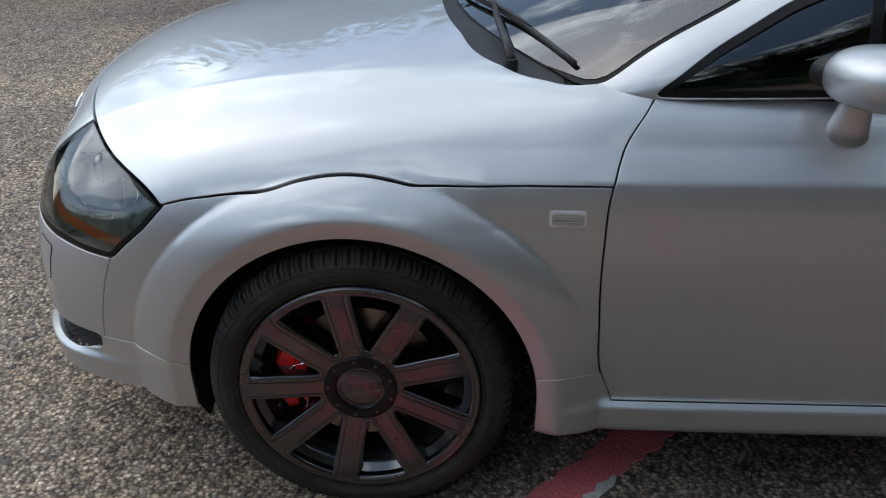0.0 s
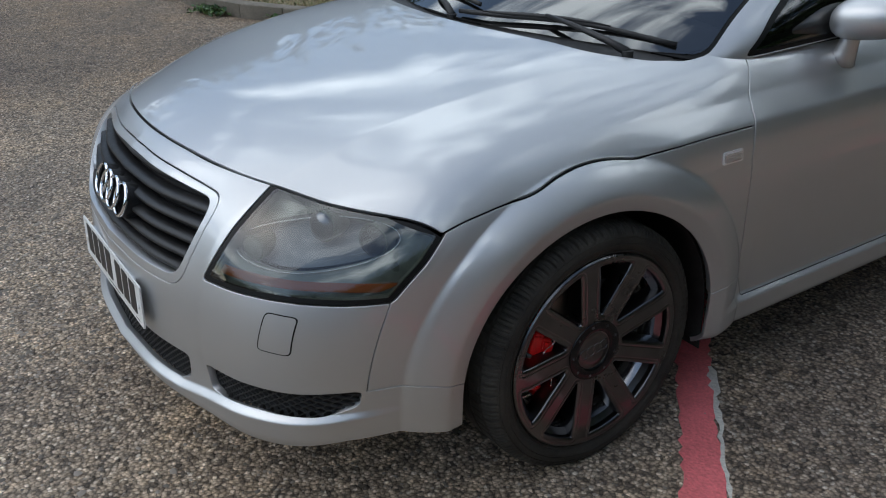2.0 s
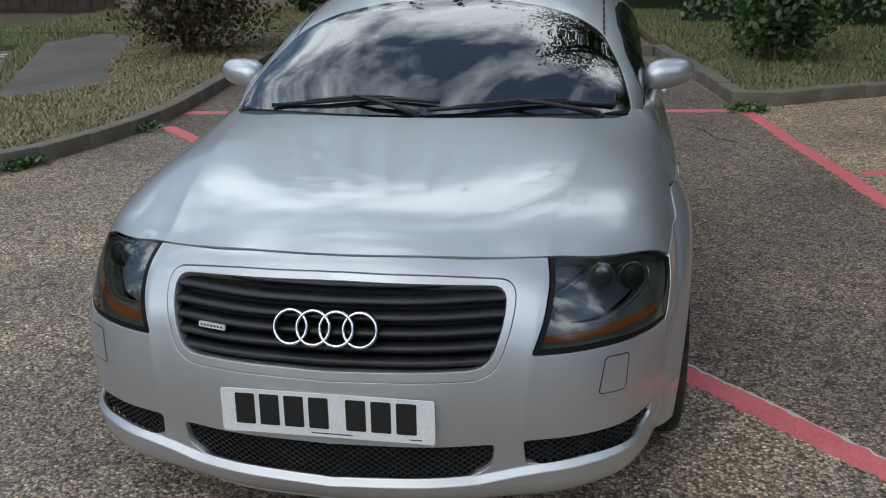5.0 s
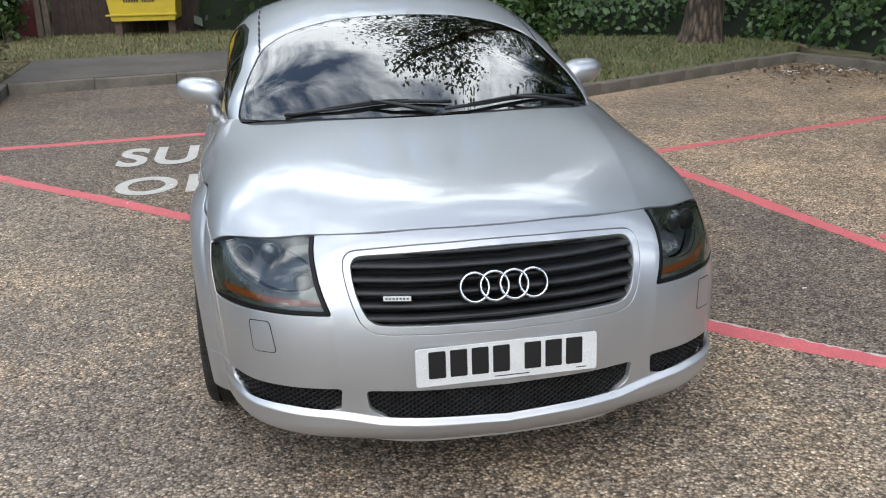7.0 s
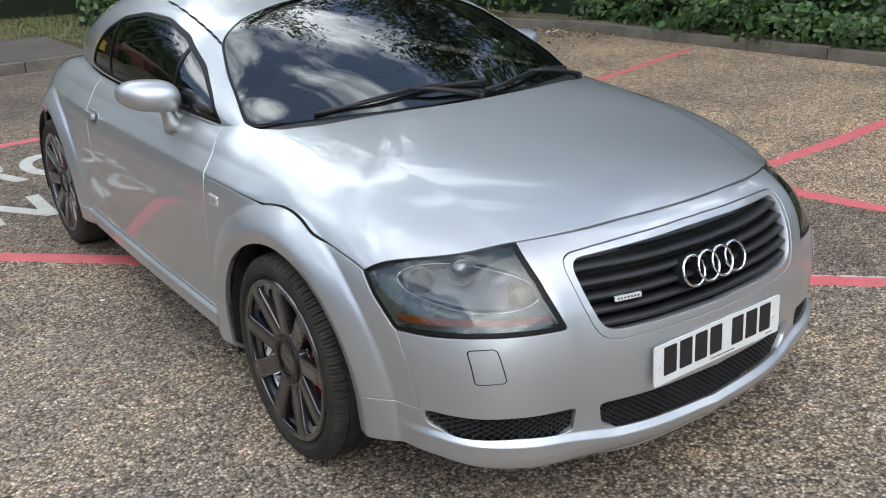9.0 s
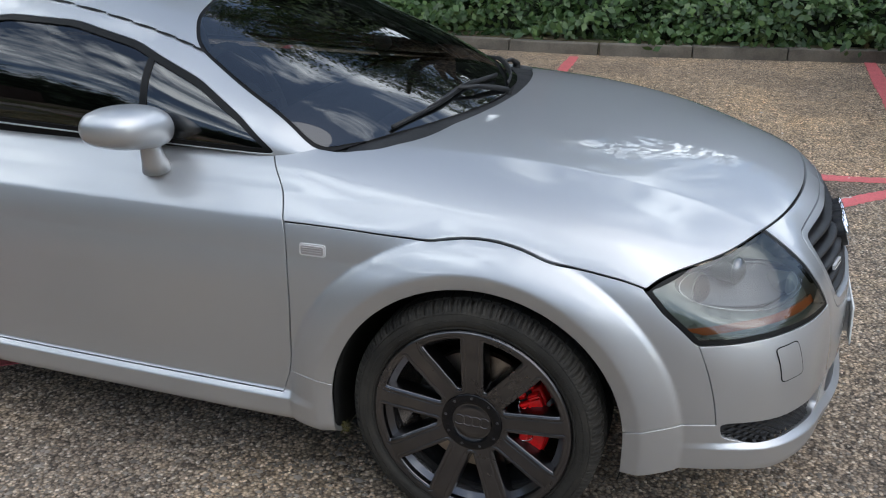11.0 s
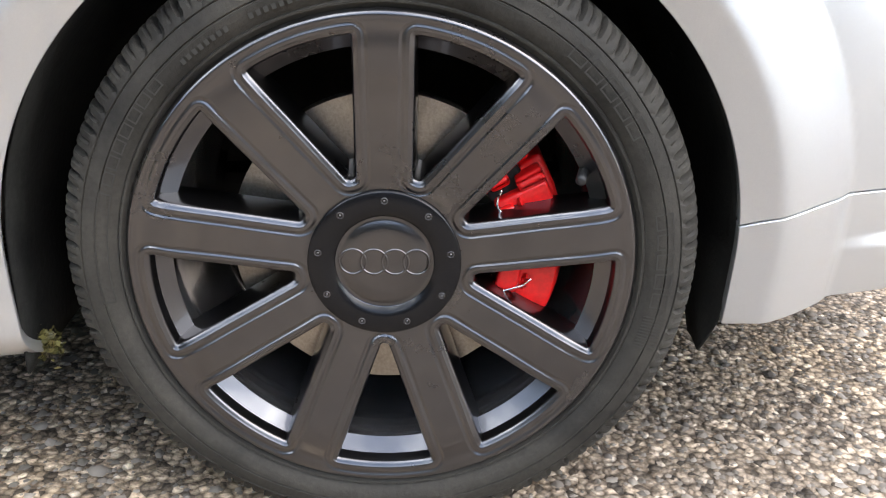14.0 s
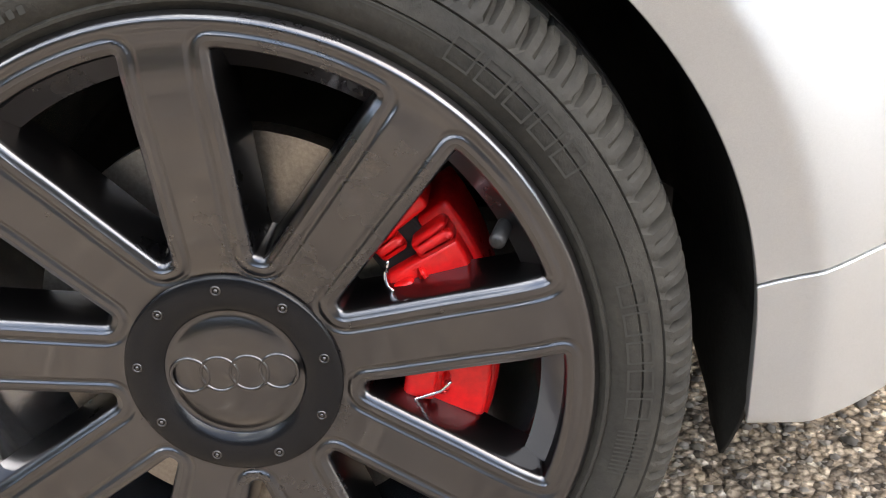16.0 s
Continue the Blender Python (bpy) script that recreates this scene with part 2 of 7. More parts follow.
def varied(name, a, b, scale=6.0, rough=(0.5, 0.8), relief=0.2, fine=90.0, metal=0.0, distance=0.004, **inputs):
    """A plain surface with soft stains and a fine grain."""
    m = material(name, a, rough[0], metal, **inputs)
    p = place(m)
    big = node(m, "TexNoise", [("Vector", p)], Scale=scale, Detail=6, Roughness=0.6)
    grain = node(m, "TexNoise", [("Vector", p)], Scale=fine, Detail=4, Roughness=0.6)
    c = ramp_node(m, big.outputs["Fac"], [(0.35, a), (0.65, b)])
    g = ramp_node(m, grain.outputs["Fac"], [(0.3, (0.8, 0.8, 0.8)), (0.7, (1.1, 1.1, 1.1))])
    into(m, "Base Color", mixed(m, 1.0, c, g, "MULTIPLY"))
    r = node(m, "MapRange", [("Value", big.outputs["Fac"])], From_Min=0.3, From_Max=0.7, To_Min=rough[0], To_Max=rough[1])
    into(m, "Roughness", r.outputs["Result"])
    bump(m, grain.outputs["Fac"], relief, distance)
    return m


def metallic_paint():
    m = material("silver_paint", (0.55, 0.565, 0.58), 0.50, 0.88, Coat_Weight=1.0, Coat_Roughness=0.01, Coat_IOR=1.7)
    p = place(m)
    flake = node(m, "TexVoronoi", [("Vector", p)], Scale=2600.0)
    dust = node(m, "TexNoise", [("Vector", p)], Scale=3.0, Detail=8, Roughness=0.65)
    f = ramp_node(m, flake.outputs["Color"], [(0.0, (0.50, 0.512, 0.522)), (1.0, (0.60, 0.612, 0.622))])
    into(m, "Base Color", mixed(m, 0.12, f, ramp_node(m, dust.outputs["Fac"], [(0.4, (0.50, 0.50, 0.50)), (0.75, (0.36, 0.35, 0.33))])))
    r = node(m, "MapRange", [("Value", dust.outputs["Fac"])], From_Min=0.35, From_Max=0.75, To_Min=0.004, To_Max=0.025)
    into(m, "Coat Roughness", r.outputs["Result"])
    return m


PAINT = metallic_paint()
BLACK = varied("black_plastic", (0.012, 0.012, 0.013), (0.022, 0.022, 0.022), 12, (0.45, 0.65), 0.15, 220)
DARK = material("dark_hollow", (0.006, 0.006, 0.006), 0.8)
GAP = material("dark_gap", (0.004, 0.004, 0.004), 0.9)
SEAL = material("rubber_seal", (0.007, 0.007, 0.007), 0.45, Specular_IOR_Level=0.2)
CHROME = material("chrome", (0.83, 0.84, 0.86), 0.07, 1.0)
STEEL = varied("brake_steel", (0.46, 0.41, 0.35), (0.36, 0.32, 0.27), 20, (0.34, 0.44), 0.1, 300, metal=1.0)
RUST = varied("worn_iron", (0.12, 0.09, 0.07), (0.2, 0.17, 0.14), 30, (0.6, 0.8), 0.3, 200, metal=0.4)
CALIPER = varied("red_enamel", (0.86, 0.012, 0.012), (0.78, 0.009, 0.010), 30, (0.25, 0.38), 0.05, 120, Coat_Weight=0.15)
WHEEL = varied("anthracite_satin", (0.096, 0.093, 0.098), (0.090, 0.087, 0.092), 14, (0.27, 0.29), 0.0, 4, metal=1.0, Coat_Weight=1.0, Coat_Roughness=0.06)
BARREL = varied("gloss_anthracite", (0.26, 0.255, 0.26), (0.21, 0.206, 0.21), 10, (0.12, 0.2), 0.02, 300, metal=0.85, Coat_Weight=0.8, Coat_Roughness=0.06)
CAP = material("gloss_black_trim", (0.005, 0.005, 0.006), 0.22, Specular_IOR_Level=0.3)
TYRE = varied("tyre_rubber", (0.021, 0.0195, 0.0172), (0.050, 0.0455, 0.038), 9, (0.62, 0.82), 0.25, 160, Specular_IOR_Level=0.22)
LINER = varied("arch_liner", (0.007, 0.007, 0.007), (0.022, 0.022, 0.020), 8, (0.6, 0.85), 0.3, 120, Specular_IOR_Level=0.15)
SILVER_DIM = material("reflector_silver", (0.20, 0.21, 0.22), 0.28, 0.9)
MIRRORED = varied("dim_mirror", (0.15, 0.17, 0.20), (0.11, 0.125, 0.15), 9, (0.34, 0.40), 0.0, 6, metal=0.5)
HOUSING = varied("lamp_housing", (0.150, 0.170, 0.154), (0.21, 0.232, 0.212), 10, (0.25, 0.35), 0.0, 40, metal=0.3)
AMBER = material("amber_strip", (0.30, 0.085, 0.022), 0.25, 0.0, Coat_Weight=0.5)
WHITE = varied("plate_white", (0.80, 0.80, 0.78), (0.74, 0.74, 0.72), 8, (0.35, 0.45), 0.03, 300)
INK = material("plate_black", (0.012, 0.012, 0.013), 0.4)
LAMP_CLEAR = material("indicator_clear", (0.42, 0.39, 0.38), 0.12, 0.3, Coat_Weight=1.0)


def glass(name, tint, rough=0.0, fade=0.35):
    """Thin tinted glass: sharp reflections over a see-through body."""
    m = bpy.data.materials.new(name)
    m.use_nodes = True
    t = m.node_tree
    t.nodes.clear()
    o = t.nodes.new("ShaderNodeOutputMaterial")
    clear = node(m, "BsdfTransparent")
    clear.inputs["Color"].default_value = (*tint, 1)
    gloss = node(m, "BsdfGlossy", Roughness=rough)
    gloss.inputs["Color"].default_value = (1, 1, 1, 1)
    fres = node(m, "Fresnel", IOR=1.52)
    boost = node(m, "MapRange", [("Value", fres.outputs["Fac"])], From_Min=0.0, From_Max=1.0, To_Min=fade, To_Max=1.0)
    mx = node(m, "MixShader", [("Fac", boost.outputs["Result"])])
    t.links.new(clear.outputs["BSDF"], mx.inputs[1])
    t.links.new(gloss.outputs["BSDF"], mx.inputs[2])
    t.links.new(mx.outputs["Shader"], o.inputs["Surface"])
    return m


GLASS = glass("tinted_window_glass", (0.24, 0.27, 0.28), 0.010, 0.09)
SIDE_GLASS = glass("dark_side_glass", (0.13, 0.15, 0.16), 0.006, 0.055)
LENS = glass("lamp_lens", (0.66, 0.69, 0.675), 0.03, 0.04)


# ---------- the car: body form ----------
# half of the outline seen from above at its widest: x, y; where each section meets the middle line; height of the widest
# place; the roundness of the section (two exponents)
OUTLINE = [(0, -0.868), (0.26, -0.848), (0.43, -0.805), (0.60, -0.752), (0.69, -0.690), (0.757, -0.590), (0.797, -0.485), (0.822, -0.36),
           (0.845, -0.15), (0.862, 0.12), (0.874, 0.42), (0.880, 0.9), (0.880, 1.5), (0.868, 2.1), (0.835, 2.6), (0.76, 2.87), (0.55, 3.06), (0.3, 3.14), (0, 3.16)]
SPINE = [-0.45, -0.44, -0.41, -0.36, -0.31, -0.25, -0.18, -0.10, 0.02, 0.2, 0.45, 0.9, 1.5, 2.05, 2.4, 2.55, 2.65, 2.68, 2.7]
WIDEST = [0.42, 0.42, 0.42, 0.425, 0.43, 0.46, 0.52, 0.57, 0.60, 0.60, 0.60, 0.60, 0.60, 0.60, 0.58, 0.55, 0.55, 0.55, 0.55]
ROUND = [3.55, 3.55, 3.55, 3.6, 3.65, 3.7, 4.3, 6.0, 6.0, 5.85, 5.85, 5.85, 5.6, 5.2, 4.8, 4.2, 3.6, 3.5, 3.5]
deck = spline([-0.9, -0.71, -0.45, -0.1, 0.13, 0.4, 0.9, 2.3, 2.7, 3.2], [0.787, 0.822, 0.865, 0.916, 0.943, 0.959, 0.957, 0.96, 0.95, 0.89])
ARCH, FLARE, AXLE = 0.354, 0.461, 0.315
HUBS = (0.0, 2.43)


def swell(dy, dz):
    """How far a wheel-arch flare stands proud at a place beside the hub; it broadens towards its feet."""
    r = np.hypot(dy, np.where(dz < 0, 0.35 * dz, dz))
    low = (dy / np.maximum(r, 0.05)) ** 2
    rim, ridge = FLARE + 0.028 * low, 0.3895 + 0.010 * low
    up = np.clip((rim - r) / (rim - ridge), 0, 1)
    crest = 0.031 * (1 - (1 - up) ** 1.5) + 0.003 * np.clip((rim - r) / 0.012, 0, 1)
    bevel = np.clip((ridge - r) / (ridge - ARCH), 0, 1.2)
    return crest - 0.015 * bevel


def body_points(nu=820, nv=280):
    arc = np.r_[0, np.cumsum(np.linalg.norm(np.diff(np.array(OUTLINE), axis=0), axis=1))]
    s = np.linspace(0, arc[-1], nu)
    ox, oy = spline(arc, OUTLINE)(s).T
    ox = np.clip(ox, 0, None)
    sp, zm, nn = spline(arc, SPINE)(s), spline(arc, WIDEST)(s), spline(arc, ROUND)(s)
    p = np.empty((nu, nv, 3))
    th = np.linspace(0, math.pi / 2, 700)
    low = np.linspace(0, 1, 140)
    for i in range(nu):
        rho = np.cos(th) ** (2 / nn[i])
        rho[-1] = 0
        y = sp[i] + (oy[i] - sp[i]) * rho
        x = ox[i] * rho
        z = zm[i] + (deck(y) - 0.045 * x * x - zm[i]) * np.sin(th) ** (2 / 2.5)
        front = np.clip(-(oy[i] - 0.0) / 0.5, 0, 1)
        zb = 0.200 + front * (-0.012 + 0.062 * np.clip((ox[i] - 0.30) / 0.45, 0, 1) ** 1.5)
        zl = zb + (zm[i] - zb) * low
        tuck = 1 - 0.020 * ((zm[i] - zl) / (zm[i] - zb)) ** 2 - 0.05 * np.clip((0.245 - zl) / 0.05, 0, 1) ** 2
        q = np.concatenate([np.stack([ox[i] * tuck, sp[i] + (oy[i] - sp[i]) * tuck, zl], 1)[:-1], np.stack([x, y, z], 1)])
        d = np.r_[0, np.cumsum(np.linalg.norm(np.diff(q, axis=0), axis=1))]
        w = d[-1] * np.linspace(0, 1, nv) ** 1.3
        for k in range(3):
            p[i, :, k] = np.interp(w, d, q[:, k])
    # flares over the wheels, and the sill that stands out below the door
    x, y, z = p[..., 0].copy(), p[..., 1], p[..., 2]
    side = np.clip((x - 0.55) / 0.2, 0, 1)
    for hub in HUBS:
        p[..., 0] += swell(y - hub, z - AXLE) * side * (z < 0.84)
    between = np.clip((y - 0.40) / 0.12, 0, 1) * np.clip((2.02 - y) / 0.12, 0, 1)
    p[..., 0] += side * between * (0.020 * np.clip((0.306 - z) / 0.018, 0, 1) - 0.012 * np.clip((0.60 - z) / 0.3, 0, 1))
    # shoulder line that runs on from the bonnet's joint along the door
    along = np.clip((y - 0.10) / 0.15, 0, 1) * np.clip((2.7 - y) / 0.5, 0, 1) * side
    p[..., 0] += 0.0145 * along * np.clip(np.minimum((z - 0.690) / 0.086, (0.820 - z) / 0.044), 0, 1)
    # the waist rises to meet the side windows
    waist = np.clip((y - 0.28) / 0.24, 0, 1)
    rise = np.clip((0.865 - x) / 0.10, 0, 1) * np.clip((x - 0.60) / 0.10, 0, 1)
    p[..., 2] += 0.022 * waist * waist * (3 - 2 * waist) * rise * rise * (3 - 2 * rise)
    # soft upright edge down the nose beside each lamp
    at = np.interp(z, [0.36, 0.58, 0.76], [0.452, 0.474, 0.492])
    edge = 0.022 * np.exp(-np.sqrt((x - at) ** 2 + 0.004 ** 2) / 0.045) * 0.22
    p[..., 1] -= edge * np.clip((-0.60 - y) / 0.08, 0, 1) * np.clip((z - 0.345) / 0.05, 0, 1) * np.clip((0.80 - z) / 0.05, 0, 1)
    # front chin: a lip that stands forward below the air intakes, its upper face turned to the sky
    tang = np.gradient(np.stack([ox, oy], 1), axis=0)
    tang /= np.linalg.norm(tang, axis=1, keepdims=True)
    ledge = np.interp(x, [0, 0.35, 0.42, 0.5, 0.6, 0.75, 0.85], [0.270, 0.281, 0.292, 0.303, 0.311, 0.322, 0.322])
    nose = np.clip((-0.44 - y) / 0.26, 0, 1)
    nose = nose * nose * (3 - 2 * nose)
    lip = 0.017 * nose * np.clip((ledge - z) / 0.014, 0, 1) * np.clip((z - 0.195) / 0.06, 0, 1) ** 0.7
    p[..., 0] += lip * tang[:, None, 1]
    p[..., 1] -= lip * tang[:, None, 0]
    p[0, :, 0] = p[-1, :, 0] = 0
    p[:, -1, 0] = 0
    return p


body = Sheet.grid(body_points(), flip=True)


def ease(q, lo, hi):
    q = np.clip((q - lo) / (hi - lo), 0, 1)
    return q * q * (3 - 2 * q)


def bonnet_terms(x, y):
    """Terms of a fair surface, even across the middle line, and their slopes."""
    u, w = x / 0.8, (y + 0.15) / 0.6
    f, fx, fy = [], [], []
    for i in range(5):
        for j in range(6):
            if i + j > 6:
                continue
            a, b = u ** (2 * i), w ** j
            f.append(a * b)
            fx.append(2 * i * u ** max(2 * i - 1, 0) * b / 0.8 if i else 0 * u)
            fy.append(j * w ** max(j - 1, 0) * a / 0.6 if j else 0 * u)
    return np.stack(f, 1), np.stack(fx, 1), np.stack(fy, 1)


def bonnet_crease(x, y):
    """Depth of the crease that runs back from the lamp's inner corner."""
    u = x - np.interp(y, [-0.62, 0.3], [0.488, 0.615])
    k = 0.5 * (np.sqrt(u * u + 0.004 ** 2) + u)
    return 0.14 * k * np.exp(-k / 0.09) * ease(y, 0.36, 0.0)


def fair_bonnet(sheet):
    """Replace the bonnet's top by a fair surface through it, so that it mirrors the sky without dents."""
    up = sheet.n if sheet.n[np.argmax(sheet.v[:, 2])][2] > 0 else -sheet.n
    x, y, z = sheet.v.T
    top = (z > 0.76) & (y < 0.52) & (up[:, 2] > 0.6)
    cell = np.round(x[top] / 0.012) * 1000 + np.round(y[top] / 0.012)
    _, one = np.unique(cell, return_index=True)
    ids = np.flatnonzero(top)[one]
    co = np.linalg.lstsq(bonnet_terms(x[ids], y[ids])[0], z[ids], rcond=None)[0]
    ids = np.flatnonzero(top)
    f, fx, fy = bonnet_terms(x[ids], y[ids])
    e = 0.001
    cr = bonnet_crease(x[ids], y[ids])
    sx = fx @ co - (bonnet_crease(x[ids] + e, y[ids]) - bonnet_crease(x[ids] - e, y[ids])) / (2 * e)
    sy = fy @ co - (bonnet_crease(x[ids], y[ids] + e) - bonnet_crease(x[ids], y[ids] - e)) / (2 * e)
    n = np.stack([-sx, -sy, np.ones_like(sx)], 1)
    n /= np.linalg.norm(n, axis=1, keepdims=True)
    w = ease(up[ids, 2], 0.70, 0.86) * ease(y[ids], 0.50, 0.40) * ease(z[ids], 0.765, 0.785)
    sheet.v[ids, 2] += w * (f @ co - cr - z[ids])
    m = up[ids] * (1 - w[:, None]) + n * w[:, None]
    sign = 1 if up is sheet.n else -1
    sheet.n[ids] = sign * m / np.linalg.norm(m, axis=1, keepdims=True)


fair_bonnet(body)
body.n[np.abs(body.v[:, 0]) < 1e-6, 0] = 0
body.n /= np.linalg.norm(body.n, axis=1, keepdims=True) + 1e-9
if body.n[np.argmax(body.v[:, 0])][0] < 0:
    body = Sheet(body.v, -body.n, body.t[:, ::-1])

from mathutils.bvhtree import BVHTree
_w = body.whole()
SKIN = BVHTree.FromPolygons(_w.v.tolist(), _w.t.tolist())


def front(x, z):
    """The nose of the car: place and normal at x, z."""
    p, n, _, _ = SKIN.ray_cast(Vector((x, -3, z)), Vector((0, 1, 0)))
    return p, n if n.y < 0 else -n


def flank(y, z, sign=-1):
    p, n, _, _ = SKIN.ray_cast(Vector((3 * sign, y, z)), Vector((-sign, 0, 0)))
    return p, n if n.x * sign > 0 else -n


def facing(p, n, up=Vector((0, 0, 1)), off=0.0):
    """A frame on the skin: x to the side, y up, z outwards."""
    z = n.normalized()
    x = up.cross(z).normalized()
    y = z.cross(x)
    m = Matrix((x, y, z)).transposed().to_4x4()
    return Matrix.Translation(p + z * off) @ m


# ---------- shut lines ----------
hood_front = lambda x: -0.710 + 0.33 * x ** 2 + 0.31 * x ** 4
hood_side = spline([-0.9, -0.45, -0.391, -0.337, -0.27, -0.163, -0.095, -0.036, 0.04, 0.075, 0.115, 0.18, 0.29, 0.60], [0.40, 0.648, 0.691, 0.711, 0.725, 0.743, 0.763, 0.773, 0.7735, 0.769, 0.7625, 0.764, 0.769, 0.772])
cowl_line = spline([0, 0.2, 0.4, 0.6, 0.67, 0.70, 0.72, 0.9], [0.135, 0.148, 0.188, 0.275, 0.36, 0.44, 0.60, 1.6])
door_front = spline([0.2, 0.312, 0.36, 0.5, 0.66, 0.776, 0.842, 0.89, 0.93], [0.54, 0.507, 0.489, 0.474, 0.472, 0.484, 0.511, 0.552, 0.59])
door_rear = spline([0.2, 0.34, 0.46, 0.66, 0.787, 0.833, 0.89, 0.93], [1.62, 1.655, 1.672, 1.730, 1.780, 1.82, 1.845, 1.85])
belt = spline([0.2, 0.45, 0.54, 0.8, 1.0, 1.6, 2.0, 2.3, 2.6, 2.9], [0.60, 0.712, 0.742, 0.757, 0.762, 0.762, 0.738, 0.69, 0.6, 0.45])

LAMP = closed([(0.0015, 0.774), (0.118, 0.765), (0.239, 0.749), (0.380, 0.702), (0.351, 0.648), (0.321, 0.613), (0.292, 0.577), (0.20, 0.577), (0.08, 0.584), (-0.130, 0.585), (-0.100, 0.635), (-0.062, 0.695)], 0.010, 4)
GRILLE = closed([(-0.414, 0.728), (-0.2, 0.741), (0, 0.746), (0.2, 0.741), (0.414, 0.728), (0.409, 0.65), (0.376, 0.556), (0, 0.552), (-0.376, 0.556), (-0.409, 0.65)], 0.045, 6)
GRILLE_TRIM = closed([(-0.434, 0.737), (-0.21, 0.755), (0, 0.760), (0.21, 0.755), (0.434, 0.737), (0.427, 0.65), (0.388, 0.534), (0, 0.530), (-0.388, 0.534), (-0.427, 0.65)], 0.055, 6)
INTAKE = closed([(-0.394, 0.366), (0.394, 0.366), (0.386, 0.305), (0.345, 0.281), (0, 0.270), (-0.345, 0.281), (-0.386, 0.305)], 0.016, 4)
SIDE_INTAKE = closed([(0.456, 0.371), (0.765, 0.377), (0.758, 0.335), (0.725, 0.316), (0.60, 0.311), (0.50, 0.302), (0.462, 0.304)], 0.012, 4)
PLATE_SPOT = closed([(-0.268, 0.355), (0.268, 0.355), (0.268, 0.503), (-0.268, 0.503)], 0.006, 2)


def lamp_f(v):
    g = inside(np.stack([v[:, 0] * 0.772 + v[:, 1] * 0.636, v[:, 2]], 1), LAMP)
    return np.where((v[:, 1] < -0.2) & (v[:, 0] > 0.3), g, -1)


def nose_f(outline):
    return lambda v: np.where(v[:, 1] < -0.4, inside(v[:, [0, 2]], outline), -1)


def hood_f(v):
    return np.minimum((v[:, 1] - hood_front(v[:, 0])) * 0.75, np.where(v[:, 1] > -0.5, v[:, 2] - hood_side(v[:, 1]), 1))


def arch_f(v):
    def clear(hub):
        dz = v[:, 2] - AXLE
        r = np.hypot(v[:, 1] - hub, np.where(dz < 0, 0.35 * dz, dz))
        return r - ARCH - 0.006 * ((v[:, 1] - hub) / np.maximum(r, 0.05)) ** 2
    return np.where(v[:, 0] > 0.45, np.minimum(clear(HUBS[0]), clear(HUBS[1])), 1)


seam_line = spline([0.2, 0.376, 0.435, 0.508, 0.578, 0.7], [-0.565, -0.559, -0.549, -0.529, -0.501, -0.44])
low_seam = spline([-0.7, -0.559, -0.475, -0.434, -0.408, -0.371, -0.34, 0.3, 0.36, 0.40, 0.45, 0.52], [0.374, 0.374, 0.373, 0.370, 0.365, 0.356, 0.345, 0.355, 0.365, 0.377, 0.376, 0.362])


def seam_y(z):
    return seam_line(z)


def fender_f(v):
    """Above zero behind the joint of bumper and wing."""
    return v[:, 1] - seam_y(v[:, 2])


E_GAP = 0.0030
shell = body.keep(arch_f)
outside_belt = lambda v: np.where(v[:, 1] > 0.40, v[:, 0] - belt(v[:, 1]) + 0.012, 1)
shell = shell.keep(outside_belt)
hood = shell.keep(lambda v: hood_f(v) - E_GAP).keep(lambda v: cowl_line(v[:, 0]) - v[:, 1]).keep(lambda v: door_front(v[:, 2]) - v[:, 1] - E_GAP)
cowl = shell.keep(lambda v: hood_f(v)).keep(lambda v: v[:, 1] - cowl_line(v[:, 0]) - 0.001).keep(lambda v: 0.50 - v[:, 1])
rest = shell.keep(lambda v: -hood_f(v) - E_GAP)
head = rest.keep(lambda v: lamp_f(v) - 0.001)
rest = rest.keep(lambda v: -lamp_f(v) - 0.003)
wing = rest.keep(lambda v: door_front(v[:, 2]) - v[:, 1] - E_GAP).keep(lambda v: fender_f(v) - 0.0021).keep(lambda v: v[:, 2] - low_seam(v[:, 1]) - 0.0021)
bumper = rest.keep(lambda v: np.where(v[:, 1] < 0, np.maximum(-fender_f(v), low_seam(v[:, 1]) - v[:, 2]), -1) - 0.0021)
grille_trim = bumper.keep(lambda v: nose_f(GRILLE_TRIM)(v) - 0.0012).keep(lambda v: -nose_f(GRILLE)(v))
bumper = bumper.keep(lambda v: -nose_f(GRILLE_TRIM)(v) - 0.0026).keep(lambda v: -nose_f(INTAKE)(v)).keep(lambda v: -nose_f(SIDE_INTAKE)(v))
sill = rest.keep(lambda v: np.where((v[:, 1] > 0.2) & (v[:, 1] < 2.3), np.maximum(np.minimum(low_seam(v[:, 1]) - v[:, 2], door_front(v[:, 2]) - v[:, 1]), 0.300 - v[:, 2]), -1) - 0.0012)
aft = shell.keep(lambda v: v[:, 1] - door_front(v[:, 2]) - E_GAP).keep(lambda v: v[:, 2] - 0.302)
door = aft.keep(lambda v: door_rear(v[:, 2]) - v[:, 1] - E_GAP)
quarter = aft.keep(lambda v: v[:, 1] - door_rear(v[:, 2]) - E_GAP)
tail = shell.keep(lambda v: 0.302 - v[:, 2]).keep(lambda v: v[:, 1] - 2.3)

car = fresh("car", "silver sports coupe with black wheels and red brakes, parked on tarmac", "car")


